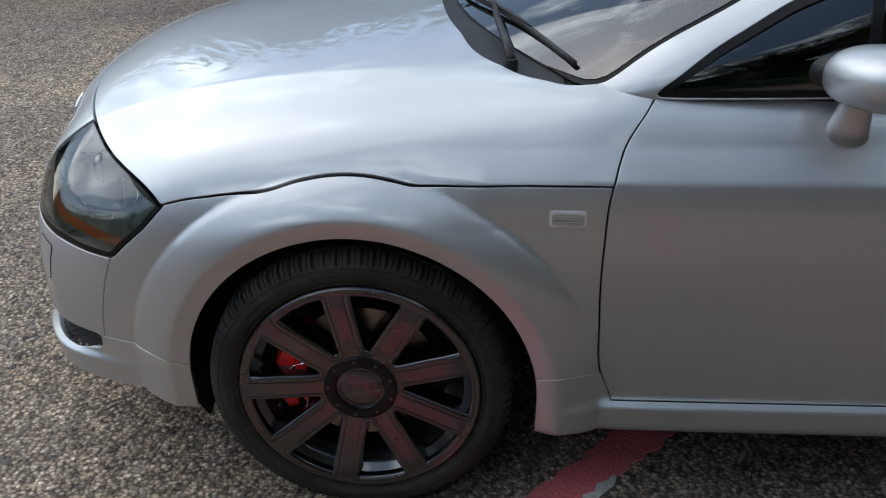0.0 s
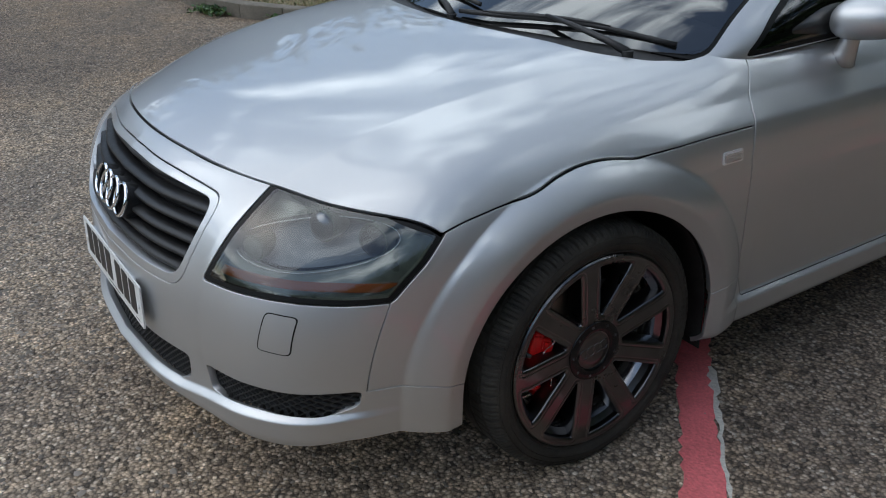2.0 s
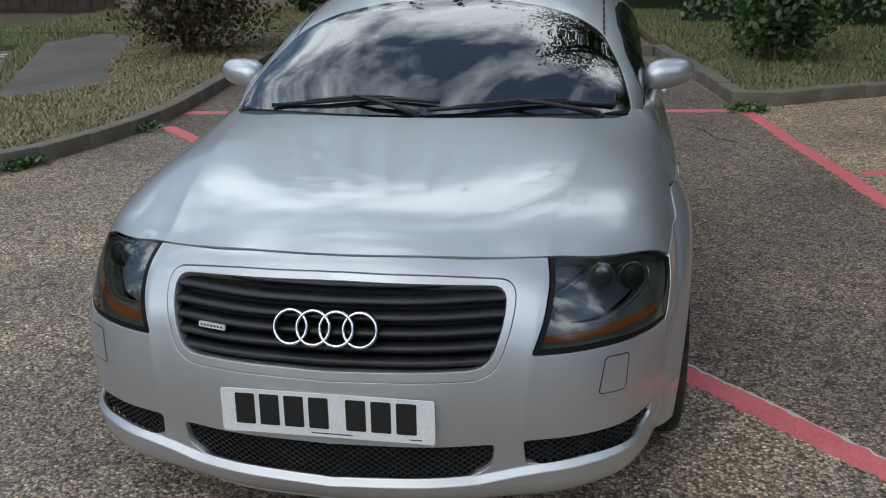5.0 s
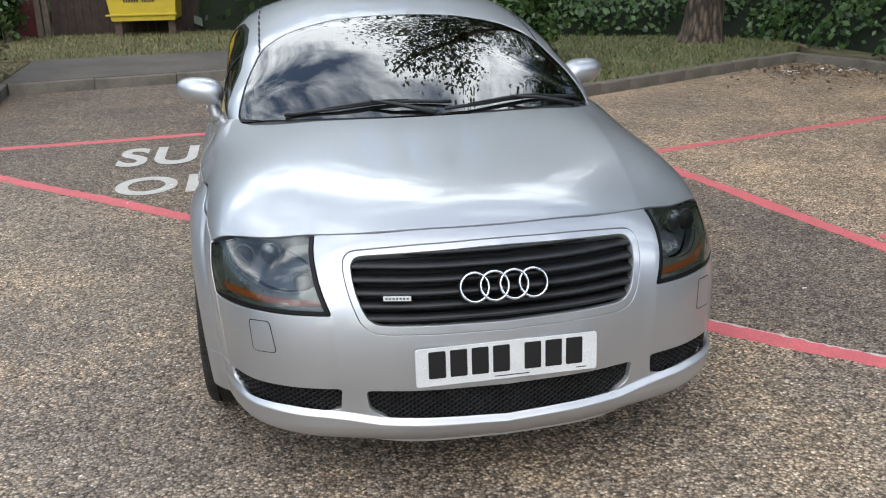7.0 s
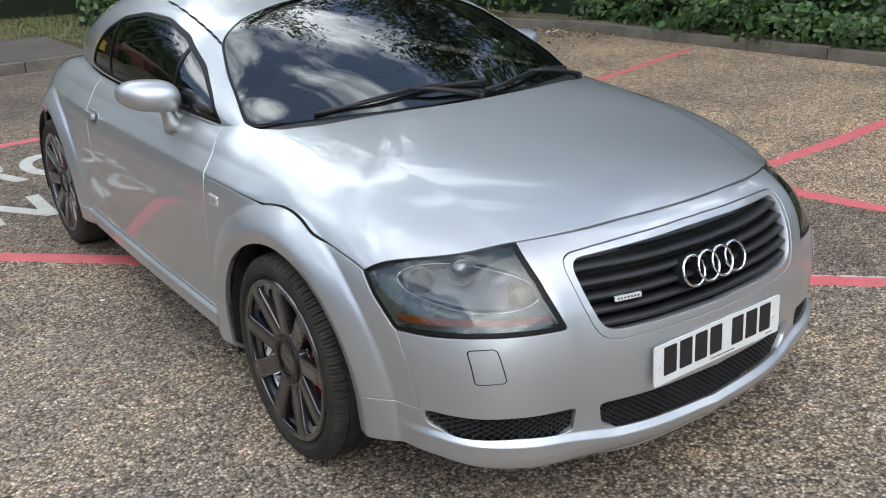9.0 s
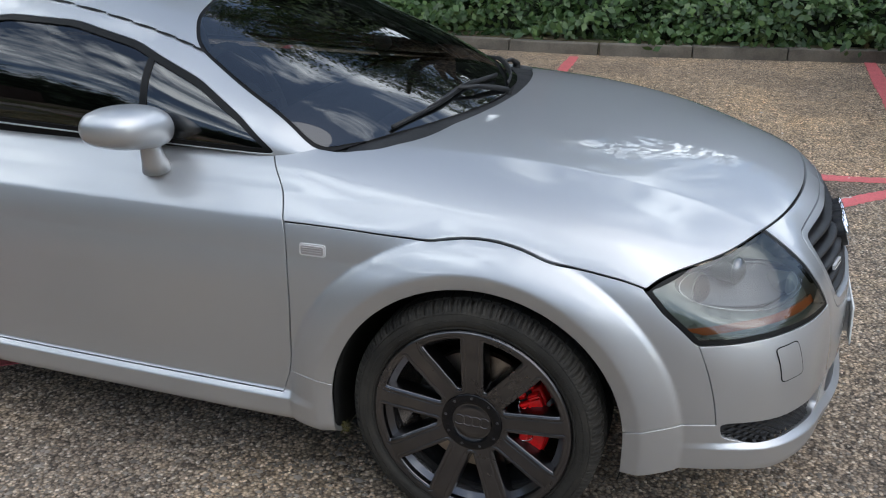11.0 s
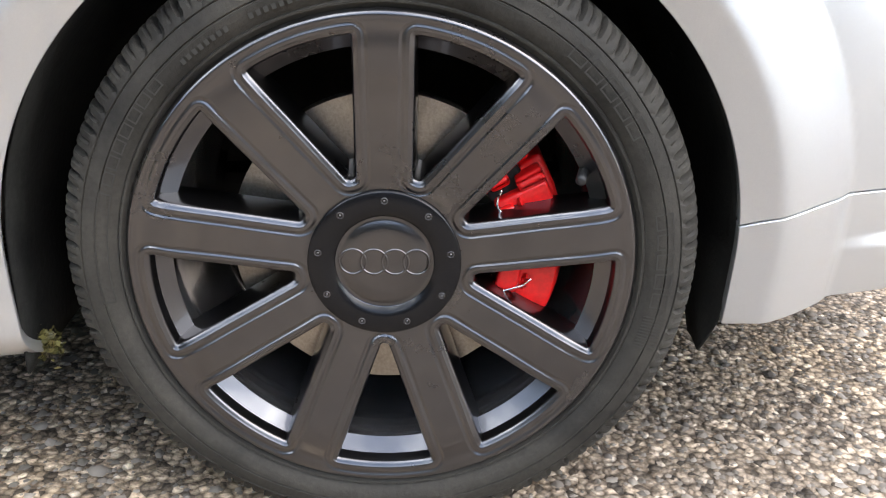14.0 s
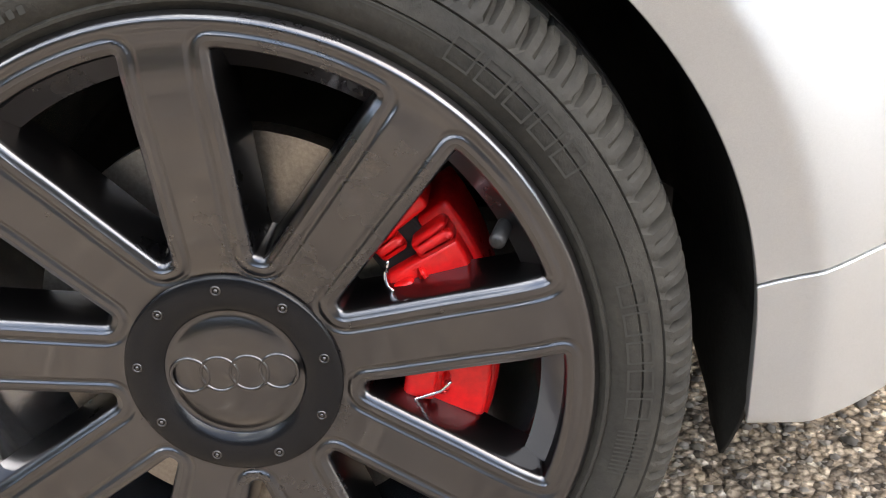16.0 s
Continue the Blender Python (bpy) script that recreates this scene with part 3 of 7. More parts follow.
def panel(name, sheet, side=None, mat=None, fold=0.012, label="", parent=None):
    """A body panel: both halves in one, or the left (+1) or right (-1) one."""
    s = sheet.whole() if side is None else sheet if side > 0 else sheet.mirrored()
    ring = ((0.0005, 0.0002 / fold), (0.0012, 0.0011 / fold), (0.0012, 1.0)) if mat is None and fold else ((0.0, 1.0),)
    return finish(name, s.mesh(name, fold, None, ring), mat or PAINT, parent or car, label)


panel("bonnet", hood, label="silver bonnet with sky reflections")
panel("scuttle", cowl.moved(-0.012), mat=BLACK)
panel("front_bumper", bumper, label="silver painted bumper with three air intakes", fold=0.018)
panel("grille_surround", grille_trim, fold=0.03)
for side in (1, -1):
    panel("tail_panel", tail, side)
for side in (1, -1):
    panel("front_wing", wing, side, label="silver wing with broad wheel-arch flare", fold=0.022)
    panel("sill", sill, side)
    panel("rear_quarter", quarter, side)
boot = body.keep(lambda v: v[:, 1] - 2.55).keep(lambda v: belt(v[:, 1]) - 0.013 - v[:, 0])
panel("boot_lid", boot)
inner = body.keep(arch_f).keep(lambda v: -lamp_f(v)).keep(lambda v: -nose_f(GRILLE)(v)).keep(lambda v: -nose_f(INTAKE)(v)).keep(lambda v: -nose_f(SIDE_INTAKE)(v)).keep(lambda v: np.where(v[:, 1] > 0.2, v[:, 0] - 0.66, 1)).moved(-0.013)
panel("inner_shell", inner, mat=GAP, fold=0)

# ---------- cabin ----------
# middle line y and z, foot of the section: y, half width, z; roundness
CABIN = [(0.17, 0.943, 0.452, 0.722, 0.890, 2.2, 2.0), (0.45, 1.055, 0.60, 0.752, 0.900, 2.6, 2.5), (0.70, 1.150, 0.80, 0.764, 0.906, 2.8, 2.6),
         (0.95, 1.230, 1.0, 0.768, 0.910, 3.0, 2.7), (1.25, 1.300, 1.3, 0.770, 0.915, 3.0, 2.7), (1.55, 1.325, 1.6, 0.768, 0.920, 3.0, 2.7),
         (1.95, 1.285, 1.95, 0.745, 0.925, 3.0, 2.7), (2.35, 1.175, 2.3, 0.69, 0.93, 2.8, 2.5), (2.65, 1.04, 2.55, 0.6, 0.93, 2.5, 2.3), (2.85, 0.95, 2.7, 0.5, 0.925, 2.2, 2.0)]


def cabin_points(nu=220, nv=90):
    tab = np.array(CABIN)
    f = spline(np.arange(len(tab)), tab)(np.linspace(0, len(tab) - 1, nu))
    th = np.linspace(0, math.pi / 2, 500)
    p = np.empty((nu, nv, 3))
    for i, (yc, zc, yb, w, zb, n, m) in enumerate(f):
        rho = np.cos(th) ** (2 / n)
        rho[-1] = 0
        q = np.stack([w * rho, yc + (yb - yc) * rho ** 2, zb + (zc - zb) * np.sin(th) ** (2 / m)], 1)
        d = np.r_[0, np.cumsum(np.linalg.norm(np.diff(q, axis=0), axis=1))]
        for k in range(3):
            p[i, :, k] = np.interp(np.linspace(0, d[-1], nv), d, q[:, k])
    return p


cab = Sheet.grid(cabin_points(), flip=True)
if cab.n[np.argmax(cab.v[:, 2])][2] < 0:
    cab = Sheet(cab.v, -cab.n, cab.t[:, ::-1])
cab.n[np.abs(cab.v[:, 0]) < 1e-6, 0] = 0
SCREEN = closed([(-0.712, 0.45), (-0.5, 0.26), (-0.25, 0.18), (0, 0.16), (0.25, 0.18), (0.5, 0.26), (0.712, 0.45), (0.660, 0.68), (0.595, 0.86), (0.48, 0.93), (0.25, 0.985), (0, 1.0),
                 (-0.25, 0.985), (-0.48, 0.93), (-0.595, 0.86), (-0.660, 0.68)], 0.05, 4)
SIDE_WINDOW = closed([(0.550, 0.902), (0.66, 0.985), (0.80, 1.062), (1.0, 1.142), (1.2, 1.186), (1.40, 1.196), (1.58, 1.170), (1.75, 1.105), (1.88, 1.025), (1.98, 0.943), (1.8, 0.928), (1.5, 0.922), (1.0, 0.912)], 0.03, 4)


def screen_f(v):
    return np.where(v[:, 1] < 1.2, inside(v[:, [0, 1]], SCREEN), -1)


def window_f(v):
    return np.where(v[:, 0] > 0.4, inside(v[:, [1, 2]], SIDE_WINDOW), -1)


screen = cab.keep(lambda v: screen_f(v) - 0.010)
surround = cab.keep(screen_f).keep(lambda v: 0.010 - screen_f(v))
windows = cab.keep(lambda v: window_f(v) - 0.012)
frame_seal = cab.keep(window_f).keep(lambda v: 0.012 - window_f(v))
roof = cab.keep(lambda v: -screen_f(v) - 0.001).keep(lambda v: -window_f(v) - 0.001).keep(lambda v: v[:, 1] - 0.44 - 0.2 * np.clip((0.70 - v[:, 0]) / 0.05, 0, 1))
REAR_GLASS = closed([(-0.5, 1.95), (0.5, 1.95), (0.42, 2.55), (-0.42, 2.55)], 0.08, 4)
rear_f = lambda v: inside(v[:, [0, 1]], REAR_GLASS)
rear_glass = roof.keep(rear_f)
roof = roof.keep(lambda v: -rear_f(v) - 0.002)
panel("roof", roof, label="rounded silver roof with windscreen pillars", fold=0.02)
ditch = roof.keep(lambda v: 0.0045 - np.abs(v[:, 0] - np.interp(v[:, 1], [0.84, 1.3, 1.8, 2.3], [0.600, 0.588, 0.560, 0.500]))).keep(lambda v: 2.2 - v[:, 1])
for side in (1, -1):
    panel("roof_joint", ditch.moved(0.002), side, GAP, 0)
ob = panel("windscreen", screen, mat=GLASS, fold=0, label="raked windscreen reflecting sky and branches")
ob.visible_shadow = False
panel("windscreen_seal", surround.moved(-0.002), mat=SEAL, fold=0.01)
panel("rear_window", rear_glass.moved(-0.004), mat=GLASS, fold=0).visible_shadow = False
for side in (1, -1):
    d = panel("door", door, side, label="silver door, shut")
    panel("side_window", windows.moved(-0.006), side, SIDE_GLASS, 0).visible_shadow = False
    panel("window_seal", frame_seal.moved(-0.002), side, SEAL, 0.012)
    # pillar strip across the side glass
    s = windows.keep(lambda v: 0.009 - np.abs(v[:, 1] - 0.93 + 0.12 * (1.0 - v[:, 2]))).moved(-0.003)
    panel("window_post", s, side, SEAL, 0.01)
    s = windows.keep(lambda v: 0.012 - np.abs(v[:, 1] - 1.66 + 0.25 * (v[:, 2] - 0.93))).moved(-0.003)
    panel("window_post", s, side, SEAL, 0.01)


# ---------- wheels, brakes, arches ----------
def window_shape(v):
    """Signed distance inside one of the nine openings of a wheel."""
    r, a = np.hypot(v[:, 1], v[:, 2]), np.arctan2(v[:, 1], v[:, 2])
    step = 2 * math.pi / 9
    b = np.mod(a, step) - step / 2
    hw, c, s = 0.0215, math.cos(step / 2), math.sin(step / 2)
    edge = lambda u: u * s / c - hw / c
    outer = [(0.2325 * math.cos(q), 0.2325 * math.sin(q)) for q in np.linspace(-0.250, 0.250, 7)]
    shape = closed([(0.085, -edge(0.085)), *outer, (0.085, edge(0.085))], 0.012, 5)
    return inside(np.stack([r * np.cos(b), r * np.sin(b)], 1), shape)


def into_window(v):
    e = 0.0015
    d0 = window_shape(v)
    dy = window_shape(v + [0, e, 0]) - d0
    dz = window_shape(v + [0, 0, e]) - d0
    g = np.stack([0 * dy, dy, dz], 1)
    g /= np.linalg.norm(g, axis=1, keepdims=True) + 1e-9
    r = np.hypot(v[:, 1], v[:, 2])
    return np.where((r > 0.244)[:, None], 0, g)


face_x = spline([0.0, 0.078, 0.10, 0.16, 0.215, 0.232, 0.240, 0.2465, 0.249], [0.094, 0.096, 0.099, 0.106, 0.112, 0.1115, 0.1125, 0.1115, 0.108])
rr, aa = np.linspace(0.06, 0.249, 116), np.linspace(0, 2 * math.pi, 1081)
R, A = np.meshgrid(rr, aa, indexing="ij")
disc = Sheet.grid(np.stack([face_x(R), R * np.sin(A), R * np.cos(A)], -1)).tidy()
if disc.n[0][0] < 0:
    disc = Sheet(disc.v, -disc.n, disc.t[:, ::-1])
wheel_face = disc.keep(lambda v: -window_shape(v))


def wheel_front(v):
    """How far the wheel's face stands out, with a fine groove beside each opening."""
    groove = np.clip(1 - np.abs(window_shape(v) + 0.0062) / 0.0034, 0, 1)
    return face_x(np.hypot(v[:, 1], v[:, 2])) - 0.0013 * groove * groove * (3 - 2 * groove)


q0, e = wheel_front(wheel_face.v), 0.0007
wheel_face.n = np.stack([np.ones_like(q0), (q0 - wheel_front(wheel_face.v + [0, e, 0])) / e, (q0 - wheel_front(wheel_face.v + [0, 0, e])) / e], 1)
wheel_face.n /= np.linalg.norm(wheel_face.n, axis=1, keepdims=True)
wheel_face.v[:, 0] = q0
WHEEL_MESH = wheel_face.mesh("wheel_face", 0.045, into_window, ((0.0008, 0.010), (0.0024, 0.040), (0.0040, 0.046), (0.0056, 0.100), (0.0064, 0.16), (0.009, 1.0)))

bm = revolve("barrel", [(0.104, 0.2480), (0.096, 0.2478), (0.088, 0.243), (0.080, 0.236), (0.068, 0.2232), (0.03, 0.214), (-0.04, 0.200), (-0.10, 0.197), (-0.108, 0.242), (-0.112, 0.248),
                        (-0.108, 0.249), (-0.09, 0.236), (0.08, 0.238), (0.104, 0.249)], 96)
bmesh.ops.recalc_face_normals(bm, faces=bm.faces)
BARREL_MESH = bpy.data.meshes.new("barrel")
bm.to_mesh(BARREL_MESH)
BARREL_MESH.polygons.foreach_set("use_smooth", [True] * len(BARREL_MESH.polygons))

# tyre: sidewall with moulded ribs, tread with shoulder blocks and grooves
side = [(0.100, 0.243), (0.104, 0.250), (0.1085, 0.2535), (0.109, 0.2555), (0.107, 0.2570), (0.112, 0.2630), (0.1142, 0.270), (0.1145, 0.2755), (0.1130, 0.2765), (0.1145, 0.2775), (0.1135, 0.284),
        (0.1115, 0.2900), (0.1098, 0.2905), (0.1110, 0.2920), (0.1085, 0.2980), (0.104, 0.3045), (0.098, 0.3095), (0.090, 0.3130), (0.0745, 0.3155), (0.074, 0.3085), (0.066, 0.3085), (0.0655, 0.3160),
        (0.030, 0.3170), (0.0295, 0.3095), (0.021, 0.3095), (0.0205, 0.3172)]
profile = np.array(side + [(-x, r) for x, r in side[::-1]])
SEG = 720
k = np.arange(SEG)
pitch = np.mod(k + 3.0, 9.0) / 9.0
tyre_bm = bmesh.new()
rings = []
for i, (x, r) in enumerate(profile):
    shoulder = abs(x) > 0.07 and r > 0.297
    middle = 0.03 < abs(x) < 0.066 and r > 0.314
    deep = np.zeros(SEG)
    if shoulder:
        deep = np.where(pitch < 0.20, 0.0065, 0) + np.where((pitch > 0.55) & (pitch < 0.66), 0.0028, 0)
        if r < 0.300:
            deep *= 0.4
    elif middle:
        deep = np.where(np.mod(pitch + 0.4, 1.0) < 0.12, 0.005, 0)
    ang = 2 * math.pi * k / SEG + (0.012 * np.sign(x) * (abs(x) - 0.06) / 0.05 if shoulder else 0)
    rings.append([tyre_bm.verts.new((x - np.sign(x) * d * 0.4, (r - d) * math.sin(a), (r - d) * math.cos(a))) for d, a in zip(deep, ang)])
for a, b in zip(rings, rings[1:]):
    for q in range(SEG):
        j = (q + 1) % SEG
        tyre_bm.faces.new((a[q], a[j], b[j], b[q]))
bmesh.ops.recalc_face_normals(tyre_bm, faces=tyre_bm.faces)
TYRE_MESH = bpy.data.meshes.new("tyre")
tyre_bm.to_mesh(TYRE_MESH)
TYRE_MESH.polygons.foreach_set("use_smooth", [True] * len(TYRE_MESH.polygons))
TYRE_MESH.set_sharp_from_angle(angle=radians(32))


def words(text, size):
    """A flat mesh of letters as vertices and faces, from the built-in font."""
    c = bpy.data.curves.new("letters", "FONT")
    c.body, c.size, c.align_x = text, size, "LEFT"
    o = new("letters", c)
    bpy.context.view_layer.update()
    me = o.evaluated_get(bpy.context.evaluated_depsgraph_get()).to_mesh()
    got = [v.co.copy() for v in me.vertices], [tuple(p.vertices) for p in me.polygons]
    bpy.data.objects.remove(o)
    bpy.data.curves.remove(c)
    return got


def round_the_tyre(bm, verts, faces, radius, start, x):
    """Bend flat letters onto the sidewall; start in degrees clockwise from the top, seen from outside."""
    made = []
    for v in verts:
        r = radius + v.y
        a = radians(start) + v.x / radius
        made.append(bm.verts.new((x, r * math.sin(a), r * math.cos(a))))
    for f in faces:
        try:
            bm.faces.new([made[i] for i in f])
        except ValueError:
            pass


def bar_strip(bm, start, end, r0, r1, x, open_box=True):
    """A moulded bar on the sidewall between two angles and radii, as a thin raised outline."""
    n = max(3, int(abs(end - start) / 1.5))
    angs = [radians(start + (end - start) * q / n) for q in range(n + 1)]

    def strip(ra, rb, a_list):
        lo = [bm.verts.new((x, ra * math.sin(a), ra * math.cos(a))) for a in a_list]
        hi = [bm.verts.new((x, rb * math.sin(a), rb * math.cos(a))) for a in a_list]
        for q in range(len(a_list) - 1):
            bm.faces.new((lo[q], lo[q + 1], hi[q + 1], hi[q]))
    if open_box:
        w = 0.0015
        strip(r0, r0 + w, angs)
        strip(r1 - w, r1, angs)
        for a in (angs[0], angs[-1]):
            da = 0.0015 / r0
            strip(r0, r1, [a - da / 2, a + da / 2])
    else:
        strip(r0, r1, angs)


bm = bmesh.new()
for text, size, radius, start in (("TREADWEAR 220", 0.0075, 0.2835, 6), ("TRACTION AA", 0.0075, 0.2835, 23), ("TEMPERATURE A", 0.0075, 0.2785, 6)):
    v, f = words(text, size)
    round_the_tyre(bm, v, f, radius, start, 0.1150)
for q in range(5):
    bar_strip(bm, 38 + q * 4.6, 41.4 + q * 4.6, 0.2665, 0.2840, 0.1150)
for q in range(5):
    bar_strip(bm, 77 + q * 4.4, 80.2 + q * 4.4, 0.2665, 0.2840, 0.1150)
for q in range(7):
    bar_strip(bm, 288 + q * 3.6, 290.6 + q * 3.6, 0.2650, 0.2760, 0.1150)
bar_strip(bm, 262, 286, 0.2640, 0.2770, 0.1150)
for q in range(11):  # fine hatching in two panels
    bar_strip(bm, 100 + q * 0.72, 100.3 + q * 0.72, 0.264, 0.286, 0.1148, False)
    bar_strip(bm, -4 + q * 0.56, -3.76 + q * 0.56, 0.2775, 0.2895, 0.1146, False)
for s0, s1, n in ((318, 330, 8), (334, 345, 7)):
    for q in range(n):
        a = s0 + (s1 - s0) * q / n
        bar_strip(bm, a, a + 0.9, 0.2640, 0.2690, 0.1150, False)
for a0, a1 in ((-50, 4), (4, 36), (110, 160), (170, 250)):
    bar_strip(bm, a0, a1, 0.2735, 0.2742, 0.1150, False)
LETTER_MESH = bpy.data.meshes.new("lettering")
bm.to_mesh(LETTER_MESH)
bm.free()
LETTERS = material("moulded_rubber", (0.034, 0.032, 0.028), 0.55, Specular_IOR_Level=0.3)
for me, mat in ((WHEEL_MESH, WHEEL), (BARREL_MESH, BARREL), (TYRE_MESH, TYRE), (LETTER_MESH, LETTERS)):
    me.materials.append(mat)


def hub_cap(parent):
    out = Matrix(((0, 0, 1, 0), (1, 0, 0, 0), (0, 1, 0, 0), (0, 0, 0, 1)))
    bm = revolve("ring", [(0.094, 0.0765), (0.0985, 0.0762), (0.0995, 0.0745), (0.0998, 0.060), (0.0985, 0.0525), (0.0945, 0.049)], 72)
    ring = part("cap_ring", bm, CAP, parent, "gloss black ring with nine bolts", True)
    for q in range(9):
        a = 2 * math.pi * q / 9
        m = Matrix.Translation((0.0998, 0.0665 * math.sin(a), 0.0665 * math.cos(a))) @ out
        b = bmesh.new()
        torus(b, m, 0.0030, 0.0007, 16, 6)
        plate(b, ring_outline(0.0014, 6), 0.001, m @ Matrix.Translation((0, 0, 0.0006)))
        part("bolt", b, WHEEL, ring, smooth=True)
    bm = revolve("cap", [(0.0945, 0.0495), (0.0925, 0.0465), (0.0945, 0.0440), (0.0955, 0.03), (0.0958, 0.0005)], 64)
    cap = part("centre_cap", bm, WHEEL, parent, "grey cap with four engraved rings", True)
    for q in range(4):
        b = bmesh.new()
        torus(b, Matrix.Translation((0.0953, (q - 1.5) * 0.0211, 0.001)) @ out, 0.0132, 0.0014, 48, 8)
        part("emblem_ring", b, WHEEL, cap, smooth=True)


def brake(parent, sign, front_wheel=True):
    """Disc, pads and red caliper on the side of the hub that faces ahead. Built for a wheel whose outer side is +x."""
    bm = revolve("disc", [(0.052, 0.045), (0.052, 0.085), (0.040, 0.088), (0.040, 0.160), (0.018, 0.160), (0.018, 0.05)], 80)
    part("brake_disc", bm, STEEL, parent, "bare steel brake disc", True).data.set_sharp_from_angle(angle=radians(30))
    bm = revolve("hub", [(0.085, 0.0), (0.085, 0.05), (0.055, 0.07), (0.04, 0.075)], 40)
    part("hub", bm, RUST, parent, smooth=True)
    if not front_wheel:
        return
    ahead = -1 if sign > 0 else 1  # the wheel of the other side is turned half round

    def sector(r0, r1, a0, a1, x0, x1, n=10):
        b = bmesh.new()
        ring = []
        for q in range(n + 1):
            a = radians(a0 + (a1 - a0) * q / n)
            ring.append([b.verts.new((x, ahead * r * math.cos(a), r * math.sin(a))) for x, r in ((x0, r0), (x1, r0), (x1, r1), (x0, r1))])
        for u, v in zip(ring, ring[1:]):
            for q in range(4):
                b.faces.new((u[q], u[(q + 1) % 4], v[(q + 1) % 4], v[q]))
        b.faces.new(ring[0])
        b.faces.new(ring[-1][::-1])
        bmesh.ops.recalc_face_normals(b, faces=b.faces)
        bmesh.ops.bevel(b, geom=[e for e in b.edges if len(e.link_faces) == 2 and e.calc_face_angle(0) > 0.6], offset=0.005, segments=3, affect="EDGES", profile=0.6)
        return b
    b = sector(0.121, 0.179, -20, 27, 0.010, 0.070, 12)
    cal = part("caliper", b, CALIPER, parent, "bright red enamelled brake caliper", True)
    part("caliper_bridge", sector(0.158, 0.185, -24, 34, -0.03, 0.052), CALIPER, cal, smooth=True)
    part("caliper_ear", sector(0.150, 0.179, 26, 32, 0.012, 0.071, 4), CALIPER, cal, smooth=True)
    part("caliper_ear", sector(0.150, 0.176, -25, -19, 0.012, 0.071, 4), CALIPER, cal, smooth=True)
    part("carrier", sector(0.126, 0.176, 35.5, 47, 0.012, 0.062, 5), CALIPER, cal, smooth=True)
    part("carrier_hook", sector(0.124, 0.146, 30, 37, 0.012, 0.062, 4), CALIPER, cal, smooth=True)
    part("carrier", sector(0.126, 0.172, -41, -29, 0.012, 0.062, 5), CALIPER, cal, smooth=True)
    part("carrier_hook", sector(0.124, 0.144, -31, -24, 0.012, 0.062, 4), CALIPER, cal, smooth=True)
    part("piston_boss", sector(0.117, 0.140, 5, 24, 0.062, 0.078, 6), CALIPER, cal, smooth=True)
    part("piston_boss", sector(0.117, 0.140, -17, -1, 0.062, 0.078, 6), CALIPER, cal, smooth=True)
    part("cast_rib", sector(0.143, 0.150, 17, 25, 0.064, 0.0745, 4), CALIPER, cal, smooth=True)
    part("cast_rib", sector(0.143, 0.150, -15, -8, 0.064, 0.0745, 4), CALIPER, cal, smooth=True)
    # near-black blocks stand in for the shade inside the caliper's notches
    part("slot_shade", sector(0.118, 0.160, 24, 38, 0.044, 0.056, 4), DARK, cal)
    part("slot_shade", sector(0.118, 0.158, -32, -17, 0.044, 0.056, 4), DARK, cal)
    for mirror_way, top in ((1, 33), (-1, -27)):
        b = bmesh.new()
        pts = []
        for q in range(15):
            u = q / 14
            ang = radians(top - mirror_way * 19 * u)
            r = 0.136 - 0.013 * math.sin(min(u * 1.25, 1) * math.pi) * (1 - 0.2 * u) + 0.014 * max(0, u - 0.55) / 0.45
            pts.append((0.084 - 0.004 * math.sin(u * 3), ahead * r * math.cos(ang), r * math.sin(ang)))
        tube(b, pts, 0.0013, 6)
        part("spring_clip", b, CHROME, cal, smooth=True)
    b = bmesh.new()
    a = radians(26)
    base = Vector((0.070, ahead * 0.222 * math.cos(a), 0.222 * math.sin(a)))
    tube(b, [base, base + Vector((0.012, -ahead * 0.006, -0.003)), base + Vector((0.034, -ahead * 0.012, -0.006)), base + Vector((0.036, -ahead * 0.0125, -0.0062))], [0.0065, 0.0055, 0.0055, 0.003], 12)
    part("valve_stem", b, BLACK, parent, smooth=True)


def wheel(name, sign, y, spin, front_wheel):
    w = finish(name, WHEEL_MESH, [], car, "nine-spoke satin anthracite alloy wheel")
    w.matrix_basis = Matrix.Translation((sign * 0.760, y, AXLE)) @ (pose(0, 0, 0, 0, 0, 0) if sign > 0 else pose(0, 0, 0, 0, 0, 180)) @ Matrix.Rotation(radians(spin), 4, "X")
    holder = w
    for nm, me, lab in (("rim_barrel", BARREL_MESH, ""), ("tyre", TYRE_MESH, "worn black low-profile tyre"), ("tyre_lettering", LETTER_MESH, "")):
        o = new(nm, me)
        o.parent = holder
        if lab:
            o["label"] = lab
    hub_cap(holder)
    brake(holder, sign, front_wheel)
    if spin:
        for o in w.children:
            if o.name.split(".")[0] in ("brake_disc", "hub", "caliper"):
                o.matrix_basis = Matrix.Rotation(radians(-spin), 4, "X")
    return w


wheel("front_wheel", -1, 0.0, 0, True)
wheel("front_wheel", 1, 0.0, 9, True)
wheel("rear_wheel", -1, HUBS[1], 14, False)
wheel("rear_wheel", 1, HUBS[1], 5, False)

